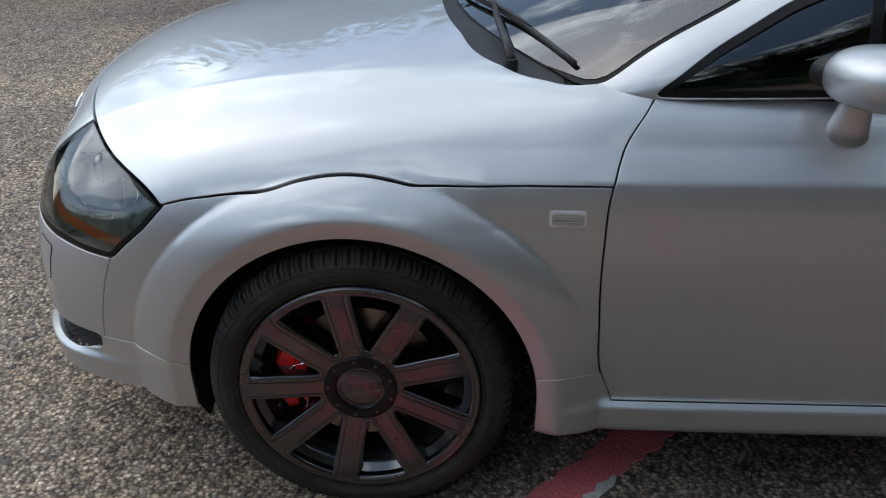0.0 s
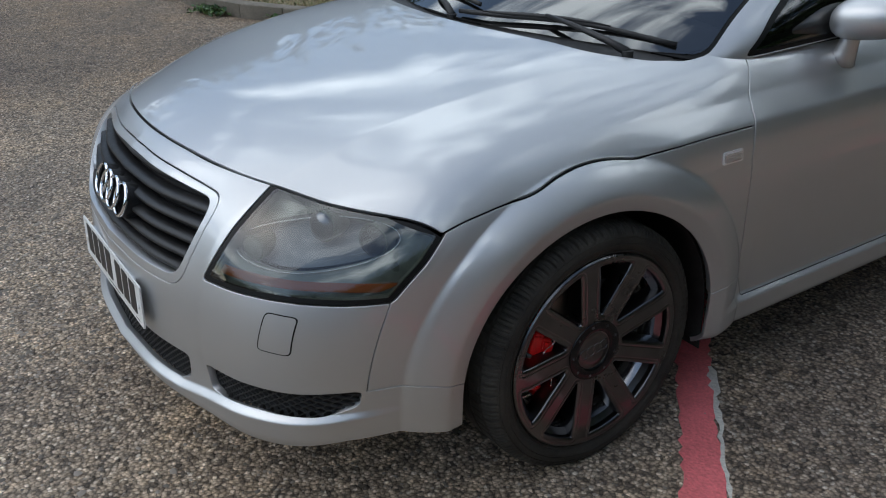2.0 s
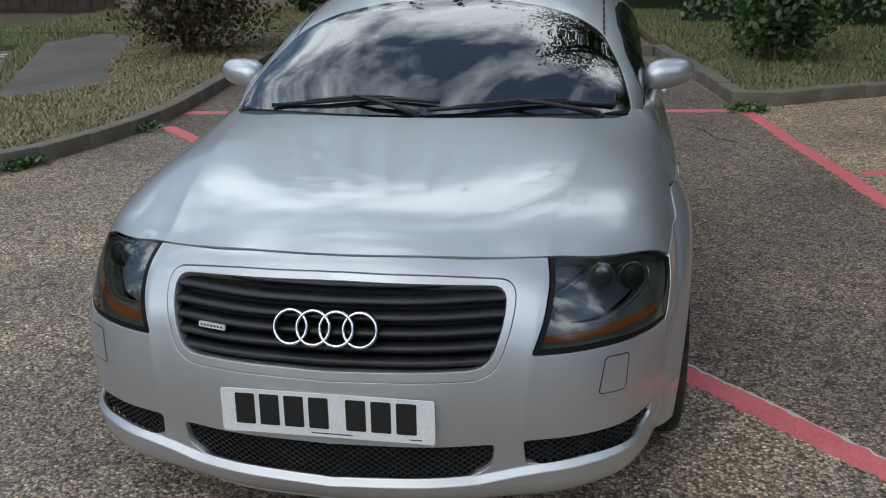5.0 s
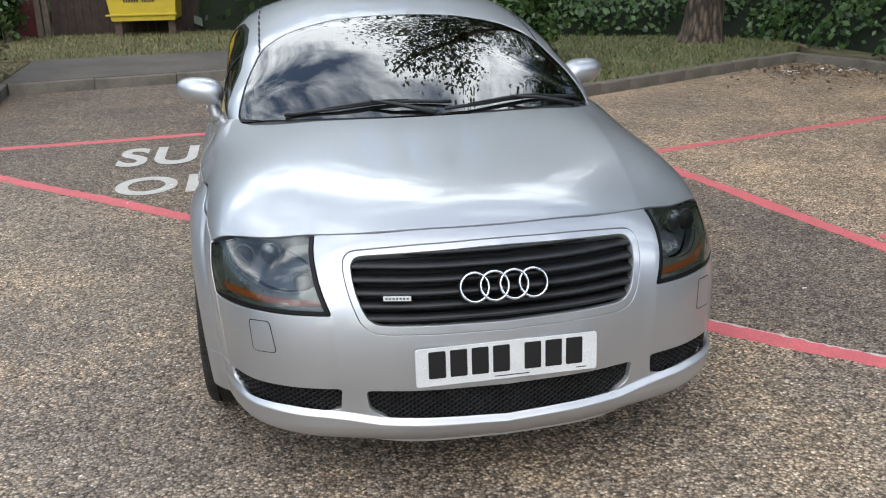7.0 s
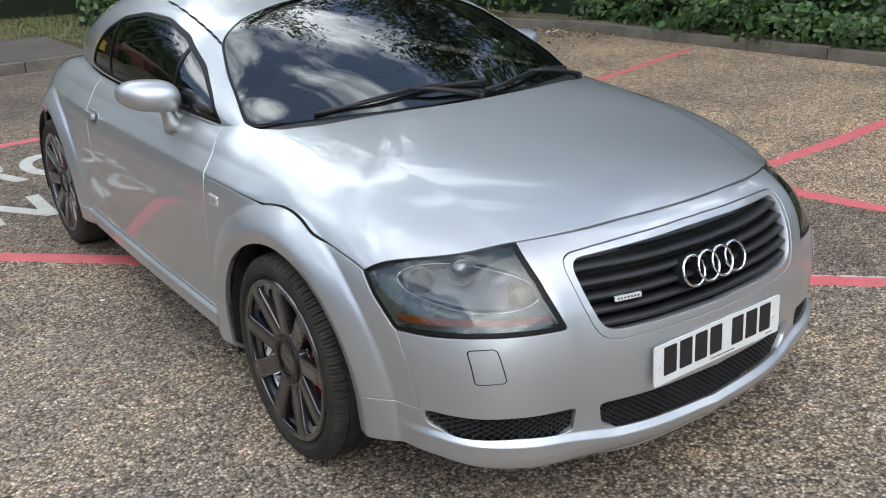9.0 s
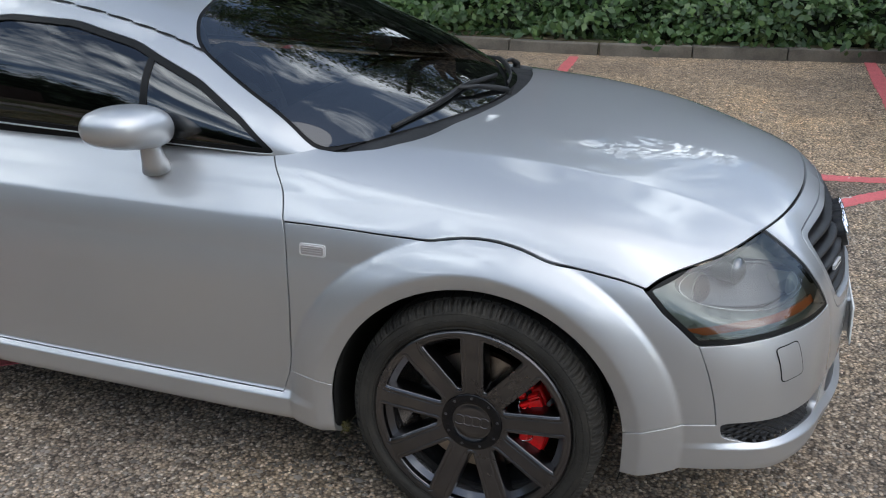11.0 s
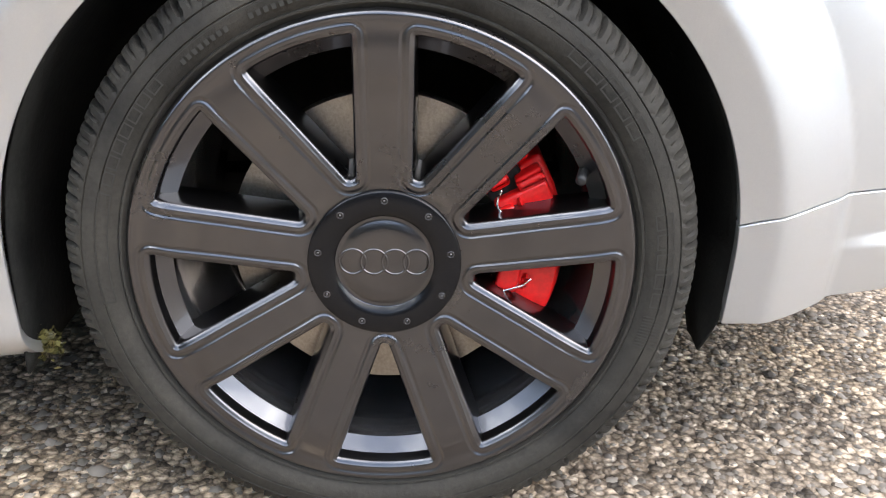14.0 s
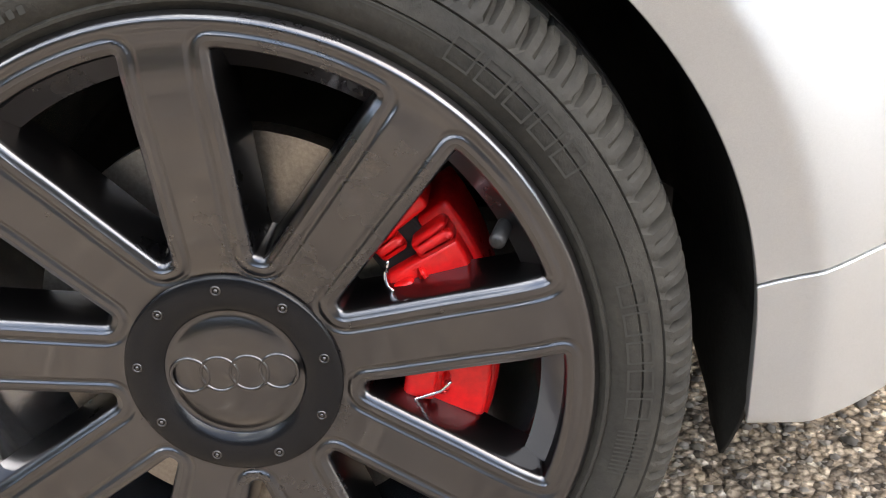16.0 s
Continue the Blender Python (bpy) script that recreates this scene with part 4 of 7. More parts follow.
# arch liners: a half tunnel over each wheel, open below; ahead of the front wheel it hangs down as a flap
for sign in (1, -1):
    for hub in HUBS:
        bm = bmesh.new()
        prof = [(0.832, 0.3665), (0.79, 0.368), (0.70, 0.370), (0.62, 0.372), (0.50, 0.36), (0.47, 0.30), (0.47, 0.05)]
        rings = []
        if hub == 0:
            for q in range(12):
                u = 1 - q / 12
                xo = 0.824 - 0.034 * u ** 2
                xi = 0.48 + (xo - 0.05 - 0.48) * ease(u, 0.60, 1.0)
                rings.append([bm.verts.new((sign * (xo + (xi - xo) * min(k / 3, 1 + 0.001 * k)), -0.367 + 0.016 * u * u - 0.0015 * k, AXLE - 0.130 * u)) for k in range(len(prof))])
        n = 40
        start, end = (radians(-90 if hub == 0 else -112), radians(90 if hub == 0 else 107))
        for q in range(n + 1):
            a = start + (end - start) * q / n
            out = 0.015 * (1 + math.sin(a)) if hub == 0 else 0.034
            rings.append([bm.verts.new((sign * (x + out * (1, 0.5, 0, 0, 0, 0, 0)[k]), hub + r * math.sin(a), AXLE + r * math.cos(a))) for k, (x, r) in enumerate(prof)])
        if hub == 0:
            for q in range(1, 7):
                rings.append([bm.verts.new((sign * (x + (0.030, 0.015, 0, 0, 0, 0, 0)[k]), max(r, 0.345), AXLE - 0.021 * q)) for k, (x, r) in enumerate(prof)])
        for u, v in zip(rings, rings[1:]):
            for q in range(len(prof) - 1):
                bm.faces.new((u[q], u[q + 1], v[q + 1], v[q]))
        bmesh.ops.remove_doubles(bm, verts=bm.verts, dist=1e-5)
        bmesh.ops.recalc_face_normals(bm, faces=bm.faces)
        bmesh.ops.solidify(bm, geom=bm.faces[:], thickness=0.003)
        part("arch_liner", bm, LINER, car, "scuffed black plastic arch liner with a hanging flap" if hub == 0 else "scuffed black plastic arch liner", True)


# ---------- the nose: lamps, grille, plate, intakes ----------
def rim_wall(sheet, deep, shift=0.0):
    """Only the wall round a sheet's edge, deep metres inwards."""
    e = sheet.rim()
    v = np.concatenate([sheet.v - sheet.n * shift, sheet.v - sheet.n * deep])
    n = np.concatenate([sheet.n, sheet.n])
    m = len(sheet.v)
    t = np.concatenate([np.stack([e[:, 0], e[:, 1], e[:, 1] + m], 1), np.stack([e[:, 0], e[:, 1] + m, e[:, 0] + m], 1)])
    s = Sheet(v, n, t)
    used, tt = np.unique(s.t, return_inverse=True)
    bm = bmesh.new()
    vs = [bm.verts.new(c) for c in s.v[used]]
    for f in tt.reshape(-1, 3):
        bm.faces.new([vs[q] for q in f])
    return bm


E1, OUT = Vector((0.772, 0.636, 0)), Vector((0.636, -0.772, 0))


def lamp_spot(a, z, deep):
    """A frame on the headlight: a metres along it, at height z, deep metres behind the lens."""
    c = E1 * a + Vector((0, 0, z))
    p, n, _, _ = SKIN.ray_cast(c + OUT * 2, -OUT)
    n = n if n.dot(OUT) > 0 else -n
    return p - OUT * deep, n


def lamp_plane(v):
    return np.stack([v[:, 0] * 0.772 + v[:, 1] * 0.636, v[:, 2]], 1)


OVAL = [(0.112 + 0.176 * math.cos(a) - 0.012 * math.sin(a), 0.672 + 0.045 * math.sin(a) + 0.016 * math.cos(a)) for a in (2 * math.pi * q / 48 for q in range(48))]
STRIP = closed([(-0.104, 0.597), (0.08, 0.596), (0.26, 0.589), (0.302, 0.604), (0.20, 0.609), (0.05, 0.614), (-0.096, 0.616)], 0.006, 4)


def headlight(side):
    """A headlight: clear lens over a smoky housing with an oval reflector, two lamps and an amber strip."""
    flip = (lambda s: s) if side > 0 else (lambda s: s.mirrored())
    inner = head.keep(lambda v: lamp_f(v) - 0.011)
    lens = finish("headlight", flip(inner).mesh("lens", 0), LENS, car, "clear headlight lens over a smoky housing")
    lens.visible_shadow = False
    band = head.keep(lambda v: 0.011 - lamp_f(v))
    finish("lens_seal", flip(band.moved(-0.001)).mesh("seal", 0.010), SEAL, lens)
    bm = rim_wall(flip(inner), 0.050, 0.002)
    part("housing_wall", bm, HOUSING, lens, smooth=True)
    deepf = inner.moved(-0.034)
    oval = lambda v: inside(lamp_plane(v), OVAL)
    finish("bezel", flip(deepf.keep(lambda v: -oval(v))).mesh("bezel", 0.02), HOUSING, lens, "grey lamp bezel")
    bowl = inner.moved(-0.056).keep(lambda v: oval(v) + 0.004)
    finish("reflector", flip(bowl).mesh("reflector", 0), MIRRORED, lens, "dim mirrored reflector bowl")
    wall = deepf.keep(oval)
    part("reflector_wall", rim_wall(flip(wall), 0.023), MIRRORED, lens, smooth=True)
    bm = bmesh.new()
    pts = []
    for a, z in OVAL[::1] + OVAL[:1]:
        p, _ = lamp_spot(a, z, 0.0)
        pts.append(Vector((side * (p.x - OUT.x * 0.030), p.y - OUT.y * 0.030, p.z)))
    tube(bm, pts, 0.0016, 6, False)
    part("bezel_rim", bm, CHROME, lens, smooth=True)
    finish("amber_strip", flip(inner.moved(-0.024).keep(lambda v: inside(lamp_plane(v), STRIP))).mesh("amber", 0.012), AMBER, lens, "brown-amber indicator strip")
    for a, z, r, mat, deep in ((0.125, 0.703, 0.031, SILVER_DIM, 0.034), (-0.018, 0.655, 0.026, HOUSING, 0.036), (0.232, 0.678, 0.034, BLACK, 0.045)):
        p, n = lamp_spot(a, z, deep)
        if side < 0:
            p, way = Vector((-p.x, p.y, p.z)), Vector((-OUT.x, OUT.y, 0.10))
        else:
            way = Vector((OUT.x, OUT.y, 0.10))
        m = facing(p, way.lerp(Vector((0, -1, 0.1)), 0.4).normalized())
        bm = bmesh.new()
        torus(bm, m, r, 0.0030, 36, 8)
        part("lamp_ring", bm, HOUSING, lens, smooth=True)
        bm = bmesh.new()
        rows = []
        for q in range(7):
            u = q / 6 * math.pi / 2
            rows.append([bm.verts.new(m @ Vector((r * math.cos(u) * math.cos(b), r * math.cos(u) * math.sin(b), 0.6 * r * math.sin(u)))) for b in (2 * math.pi * w / 28 for w in range(28))])
        for u, v in zip(rows, rows[1:]):
            for w in range(28):
                bm.faces.new((u[w], u[(w + 1) % 28], v[(w + 1) % 28], v[w]))
        bmesh.ops.remove_doubles(bm, verts=bm.verts, dist=1e-5)
        part("bulb_lens", bm, mat, lens, smooth=True)
        bm = bmesh.new()
        cyl = [[bm.verts.new(m @ Vector((r * math.cos(b), r * math.sin(b), h))) for b in (2 * math.pi * w / 28 for w in range(28))] for h in (0.002, -0.05)]
        for w in range(28):
            bm.faces.new((cyl[0][w], cyl[0][(w + 1) % 28], cyl[1][(w + 1) % 28], cyl[1][w]))
        part("lamp_tube", bm, HOUSING, lens, smooth=True)
    return lens


for side in (1, -1):
    headlight(side)

# grille: six curved dark bars before a dark panel, four chrome rings and a small chrome badge


def ribbon(name, x0, x1, z, deep, mat, parent, high=0.016, thick=0.010, steps=40, label=""):
    """A bar that follows the nose from x0 to x1."""
    bm = bmesh.new()
    rings = []
    for q in range(steps + 1):
        x = x0 + (x1 - x0) * q / steps
        p, n = front(x, z)
        c = Vector((p.x, p.y + deep, z))
        rings.append([bm.verts.new(c + Vector((0, dy, dz))) for dy, dz in ((0, -high * 0.30), (-0.003, 0), (0, high * 0.30), (0.030, high * 0.62), (0.030, -high * 0.1))])
    for u, v in zip(rings, rings[1:]):
        for q in range(5):
            bm.faces.new((u[q], u[(q + 1) % 5], v[(q + 1) % 5], v[q]))
    bm.faces.new(rings[0])
    bm.faces.new(rings[-1][::-1])
    return part(name, bm, mat, parent, label, True)


bm = bmesh.new()
rows = []
for z in np.linspace(0.53, 0.77, 7):
    rows.append([bm.verts.new((x, front(x, z)[0].y + 0.050, z)) for x in np.linspace(-0.44, 0.44, 25)])
for u, v in zip(rows, rows[1:]):
    for q in range(24):
        bm.faces.new((u[q], u[q + 1], v[q + 1], v[q]))
grille = part("grille", bm, DARK, car, "black grille with horizontal bars", True)
SLAT = varied("grille_black", (0.012, 0.012, 0.013), (0.020, 0.020, 0.021), 20, (0.40, 0.52), 0.1, 200)
for q in range(6):
    z = 0.5700 + q * 0.0325
    edge = [x for x in np.linspace(0.2, 0.43, 60) if inside(np.array([[x, z]]), GRILLE)[0] > -0.012]
    w = max(edge)
    ribbon("grille_bar", -w, w, z, 0.012, SLAT, grille, high=0.019)
p0, n0 = front(0, 0.652)
m0 = Matrix.Translation((0, p0.y - 0.006, 0.652)) @ pose(0, 0, 0, 68, 0, 0)
bm = bmesh.new()
for q in range(4):
    x = (q - 1.5) * 0.0555
    torus(bm, m0 @ Matrix.Translation((x, 0, -2.2 * x * x * 0.22)), 0.0395, 0.0042, 56, 10, 1.3)
part("ring_badge", bm, CHROME, car, "four chrome interlocking rings", True)
bm = bmesh.new()
for q in range(4):
    x = (q - 1.5) * 0.0555
    mq = m0 @ Matrix.Translation((x, 0, -0.0010 - 0.0004 * q - 0.48 * x * x))
    loops = [[bm.verts.new(mq @ Vector((r * math.cos(a), r * math.sin(a), h))) for a in (2 * math.pi * k / 48 for k in range(48))] for r, h in ((0.0365, 0), (0.0425, 0), (0.0418, -0.034), (0.0372, -0.034))]
    for i in range(4):
        u, v = loops[i], loops[(i + 1) % 4]
        for k in range(48):
            bm.faces.new((u[k], u[(k + 1) % 48], v[(k + 1) % 48], v[k]))
part("ring_badge_base", bm, SLAT, car, "black skirts behind the chrome rings")
BADGE_SILVER = material("satin_silver", (0.80, 0.80, 0.80), 0.35, 0.4)
pb, nb = front(-0.294, 0.628)
mb = facing(Vector((-0.294, pb.y + 0.004, 0.628)), Vector((nb.x, nb.y, 0.15)))
bm = bmesh.new()
plate(bm, closed([(-0.038, -0.0065), (0.038, -0.0065), (0.038, 0.0065), (-0.038, 0.0065)], 0.001, 2), 0.006, mb)
badge = part("small_badge", bm, BADGE_SILVER, car, "small chrome badge on the grille")
for q in range(7):
    bm = bmesh.new()
    box(bm, (0.0062, 0.0050, 0.0006), mb @ Vector((-0.029 + q * 0.0096, 0, 0.0004)), mb.to_3x3())
    part("badge_bar", bm, HOUSING, badge)

# number plate on the bumper, its characters as plain bars
plate_m = Matrix.Translation((0, -0.8705, 0.4425)) @ pose(0, 0, 0, 87, 0, 0)
bm = bmesh.new()
plate(bm, closed([(-0.26, -0.0555), (0.26, -0.0555), (0.26, 0.0555), (-0.26, 0.0555)], 0.008, 5), 0.004, plate_m)
number_plate = part("number_plate", bm, WHITE, car, "white number plate with black bars")
for q in range(7):
    x = -0.208 + q * 0.0605 + (0.030 if q > 3 else 0)
    bm = bmesh.new()
    plate(bm, closed([(-0.024, -0.0395), (0.024, -0.0395), (0.024, 0.0395), (-0.024, 0.0395)], 0.004, 3), 0.0012, plate_m @ Matrix.Translation((x + 0.008, 0.006, 0.0012)))
    part("character_bar", bm, INK, number_plate)
for x in (-0.235, 0.235):
    bm = bmesh.new()
    plate(bm, ring_outline(0.0065, 20), 0.004, plate_m @ Matrix.Translation((x, -0.004, 0.003)))
    part("screw_cap", bm, WHITE, number_plate, smooth=False)
for x, w in ((0.012, 0.10), (0.215, 0.03)):
    bm = bmesh.new()
    plate(bm, closed([(-w / 2, -0.0012), (w / 2, -0.0012), (w / 2, 0.0012), (-w / 2, 0.0012)]), 0.0006, plate_m @ Matrix.Translation((x, -0.046, 0.0006)))
    part("imprint_bar", bm, INK, number_plate)
# plinth behind the plate
bm = bmesh.new()
plate(bm, closed([(-0.19, -0.050), (0.19, -0.050), (0.19, 0.050), (-0.19, 0.050)], 0.010, 5), 0.022, plate_m @ Matrix.Translation((0, 0, -0.0045)))
part("plate_plinth", bm, PAINT, car)


# air intakes: a diamond mesh before a dark box
def mesh_panel(x0, x1, z0, z1, outline, parent_name):
    back_bm = bmesh.new()
    n = 16
    rows = [[back_bm.verts.new((x, front(x, 0.34)[0].y + 0.055, z)) for x in np.linspace(x0 - 0.02, x1 + 0.02, n)] for z in (z0 - 0.03, z1 + 0.03)]
    for q in range(n - 1):
        back_bm.faces.new((rows[0][q], rows[0][q + 1], rows[1][q + 1], rows[1][q]))
    holder = part(parent_name, back_bm, DARK, car, "black honeycomb air intake")
    bm = bmesh.new()
    cell_w, cell_h, w = 0.021, 0.0098, 0.0015
    r = 0
    z = z0 - cell_h
    while z < z1 + cell_h:
        k = int((x1 - x0 + 0.04) / (cell_w / 4))
        pts = []
        for q in range(k + 1):
            x = x0 - 0.02 + q * cell_w / 4
            ph = (q + 2 * (r % 2)) % 4
            up = (0, 1, 1, 0)[ph]
            pts.append((x, z + (up - 0.5) * cell_h * 0.62))
        prev = None
        for x, zz in pts:
            if inside(np.array([[x, zz]]), outline)[0] < -0.012:
                prev = None
                continue
            y = front(x, min(max(zz, 0.28), 0.40))[0].y + 0.018
            cur = [bm.verts.new((x, y + dy, zz + dz)) for dy, dz in ((0, -w), (0, w), (0.008, w), (0.008, -w))]
            if prev:
                for q in range(4):
                    bm.faces.new((prev[q], prev[(q + 1) % 4], cur[(q + 1) % 4], cur[q]))
            prev = cur
        z += cell_h * 0.78
        r += 1
    if bm.verts:
        part("mesh", bm, BLACK, holder)


mesh_panel(-0.394, 0.394, 0.268, 0.368, INTAKE, "centre_intake")
for sgn in (1, -1):
    o = [(sgn * x, z) for x, z in SIDE_INTAKE]
    mesh_panel(min(x for x, _ in o), max(x for x, _ in o), 0.30, 0.378, o, "side_intake")

# towing-eye covers, side indicators, door handles
for side in (1, -1):
    quad = closed([(side * 0.641, 0.559), (side * 0.696, 0.554), (side * 0.690, 0.469), (side * 0.628, 0.473)], 0.010, 4)
    f = (lambda v: np.where(v[:, 1] < -0.4, inside(v[:, [0, 2]], quad), -1))
    src = bumper if side > 0 else bumper.mirrored()
    cover = src.keep(lambda v: f(v) - 0.0012)
    finish("towing_eye_cover", cover.moved(0.0012).mesh("cover", 0.0012), PAINT, car)
    seam = src.keep(lambda v: f(v) + 0.0012).keep(lambda v: 0.0012 - f(v))
    finish("cover_joint", seam.moved(0.0006).mesh("joint", 0), GAP, car)
    p, n = flank(0.403, 0.712, side)
    m = facing(p, n)
    bm = bmesh.new()
    plate(bm, closed([(-0.034, -0.0155), (0.034, -0.0155), (0.034, 0.0155), (-0.034, 0.0155)], 0.007, 5), 0.006, m @ Matrix.Translation((0, 0, 0.0015)))
    lamp = part("side_indicator", bm, BADGE_SILVER, car, "clear side indicator in a silver frame")
    bm = bmesh.new()
    plate(bm, closed([(-0.029, -0.0105), (0.029, -0.0105), (0.029, 0.0105), (-0.029, 0.0105)], 0.005, 4), 0.004, m @ Matrix.Translation((0, 0, 0.0045)))
    bmesh.ops.bevel(bm, geom=[e for e in bm.edges if e.calc_face_angle(0) > 1], offset=0.002, segments=2, affect="EDGES")
    part("indicator_lens", bm, LAMP_CLEAR, lamp, "clear ribbed lens")
    for q in range(3):
        bm = bmesh.new()
        box(bm, (0.048, 0.0022, 0.0014), m @ Vector((0, -0.0055 + q * 0.0055, 0.0049)), m.to_3x3(), 0.0005)
        part("lens_rib", bm, LAMP_CLEAR, lamp)
    p, n = flank(1.665, 0.770, side)
    m = facing(p, n)
    bm = bmesh.new()
    plate(bm, closed([(-0.075, -0.026), (0.06, -0.026), (0.075, 0), (0.06, 0.026), (-0.075, 0.026)], 0.022, 5), 0.004, m @ Matrix.Translation((0, 0, 0.001)))
    handle = part("door_handle", bm, PAINT, car, "silver door handle in a round recess")
    bm = bmesh.new()
    plate(bm, closed([(-0.080, -0.014), (0.055, -0.014), (0.055, 0.014), (-0.080, 0.014)], 0.013, 5), 0.016, m @ Matrix.Translation((0, 0.002, 0.026)))
    bmesh.ops.bevel(bm, geom=[e for e in bm.edges if e.calc_face_angle(0) > 1], offset=0.004, segments=2, affect="EDGES")
    part("handle_grip", bm, PAINT, handle)


# ---------- door mirrors ----------
def mirror(side):
    bm = bmesh.new()
    nu, nv = 28, 20
    rows = []
    for i in range(nv + 1):
        u = math.pi * i / nv
        row = []
        for k in range(nu):
            a = 2 * math.pi * k / nu
            x = math.cos(u)
            sy, sz = math.sin(u) * math.cos(a), math.sin(u) * math.sin(a)
            se = lambda q, e: math.copysign(abs(q) ** e, q)
            px, py, pz = 0.098 * se(x, 0.72), 0.088 * se(sy, 0.85), 0.056 * se(sz, 0.85)
            if py > 0.03:
                py = 0.03 + (py - 0.03) * 0.25
            pz += 0.010 * (px / 0.098)
            py -= -0.030 * (px / 0.098)
            row.append(bm.verts.new((side * (0.866 + px), 0.905 + py, 0.966 + pz * (1 - 0.12 * px / 0.098))))
        rows.append(row)
    for u, v in zip(rows, rows[1:]):
        for k in range(nu):
            bm.faces.new((u[k], u[(k + 1) % nu], v[(k + 1) % nu], v[k]))
    bmesh.ops.remove_doubles(bm, verts=bm.verts, dist=1e-4)
    move = Vector((-0.018, 0.028, 0)) if side > 0 else Vector((0.004, 0, 0))
    bmesh.ops.translate(bm, verts=bm.verts, vec=move)
    shell_ob = part("door_mirror", bm, PAINT, car, "rounded silver door mirror", True)
    bm = bmesh.new()
    pts = [(side * 0.802, 0.872, 0.848), (side * 0.810, 0.873, 0.874), (side * 0.819, 0.874, 0.905), (side * 0.828, 0.875, 0.945)]
    tube(bm, pts, [0.042, 0.035, 0.030, 0.028], 24)
    for v in bm.verts:
        v.co.x = side * 0.81 + (v.co.x - side * 0.81) * 0.75
    bmesh.ops.translate(bm, verts=bm.verts, vec=move)
    part("mirror_foot", bm, PAINT, shell_ob, smooth=True)
    bm = bmesh.new()
    plate(bm, [(0.072 * math.copysign(abs(math.cos(a)) ** 0.7, math.cos(a)), 0.040 * math.copysign(abs(math.sin(a)) ** 0.7, math.sin(a))) for a in (2 * math.pi * q / 32 for q in range(32))], 0.003,
          Matrix.Translation(move + Vector((side * 0.866, 0.938, 0.966))) @ pose(0, 0, 0, -90, 0, 0) @ pose(0, 0, 0, 0, -14 * side, 0))
    part("mirror_glass", bm, CHROME, shell_ob)


for side in (1, -1):
    mirror(side)


# ---------- wipers ----------
def wiper(line, pivot):
    pts = spline(np.arange(len(line)), np.array(line))(np.linspace(0, len(line) - 1, 14))
    bm = bmesh.new()
    tube(bm, [Vector(p) + Vector((0, -0.004, 0.011)) for p in pts], 0.0050, 8, True, 1.4)
    blade = part("wiper", bm, BLACK, car, "black windscreen wiper", True)
    bm = bmesh.new()
    tube(bm, [Vector(p) + Vector((0, -0.005, 0.018)) for p in pts[3:11]], [0.002, 0.004, 0.005, 0.006, 0.006, 0.005, 0.004, 0.002], 8)
    part("wiper_bridge", bm, BLACK, blade, smooth=True)
    mid = Vector(pts[7]) + Vector((0, -0.006, 0.022))
    bm = bmesh.new()
    end = Vector(pivot)
    tube(bm, [mid, mid.lerp(end, 0.35) + Vector((0, -0.006, 0.008)), mid.lerp(end, 0.75) + Vector((0, 0, 0.006)), end], [0.005, 0.007, 0.009, 0.011], 10)
    part("wiper_arm", bm, BLACK, blade, smooth=True)
    bm = bmesh.new()
    m = Matrix.Translation(end)
    plate(bm, ring_outline(0.014, 20), 0.04, m @ Matrix.Translation((0, 0, 0.004)))
    part("wiper_pivot", bm, BLACK, blade)


wiper([(-0.53, 0.335, 0.930), (-0.33, 0.276, 0.957), (-0.14, 0.262, 0.972), (0.085, 0.232, 0.967)], (0.02, 0.175, 0.945))
wiper([(0.05, 0.185, 0.950), (0.19, 0.216, 0.955), (0.42, 0.315, 0.956), (0.645, 0.425, 0.925)], (0.60, 0.300, 0.928))

# ---------- inside the cabin ----------
TRIM = varied("cabin_trim", (0.018, 0.018, 0.019), (0.030, 0.030, 0.032), 10, (0.6, 0.8), 0.2, 200)
bm = bmesh.new()
rows = []
for y, z in ((0.24, 0.915), (0.40, 0.945), (0.62, 0.955), (0.74, 0.935), (0.78, 0.88), (0.76, 0.70)):
    w = min(0.66, 0.40 + (y - 0.2) * 1.1)
    rows.append([bm.verts.new((x, y, z - 0.05 * (x / 0.7) ** 2)) for x in np.linspace(-w, w, 17)])
for u, v in zip(rows, rows[1:]):
    for q in range(16):
        bm.faces.new((u[q], u[q + 1], v[q + 1], v[q]))
part("dashboard", bm, TRIM, car, "black dashboard", True)
bm = bmesh.new()
torus(bm, Matrix.Translation((-0.36, 0.86, 0.925)) @ pose(0, 0, 0, 66, 0, 0), 0.178, 0.014, 48, 10)
sw = part("steering_wheel", bm, TRIM, car, "black steering wheel", True)
bm = bmesh.new()
ms = Matrix.Translation((-0.36, 0.855, 0.925)) @ pose(0, 0, 0, 66, 0, 0)
plate(bm, ring_outline(0.062, 28), 0.03, ms @ Matrix.Translation((0, 0, 0.02)))
for a in (0, 180, 270):
    box(bm, (0.15, 0.028, 0.012), ms @ (pose(0, 0, 0, 0, 0, a) @ Vector((0.10, 0, 0))), (ms @ pose(0, 0, 0, 0, 0, a)).to_3x3(), 0.003)
part("wheel_boss", bm, TRIM, sw)
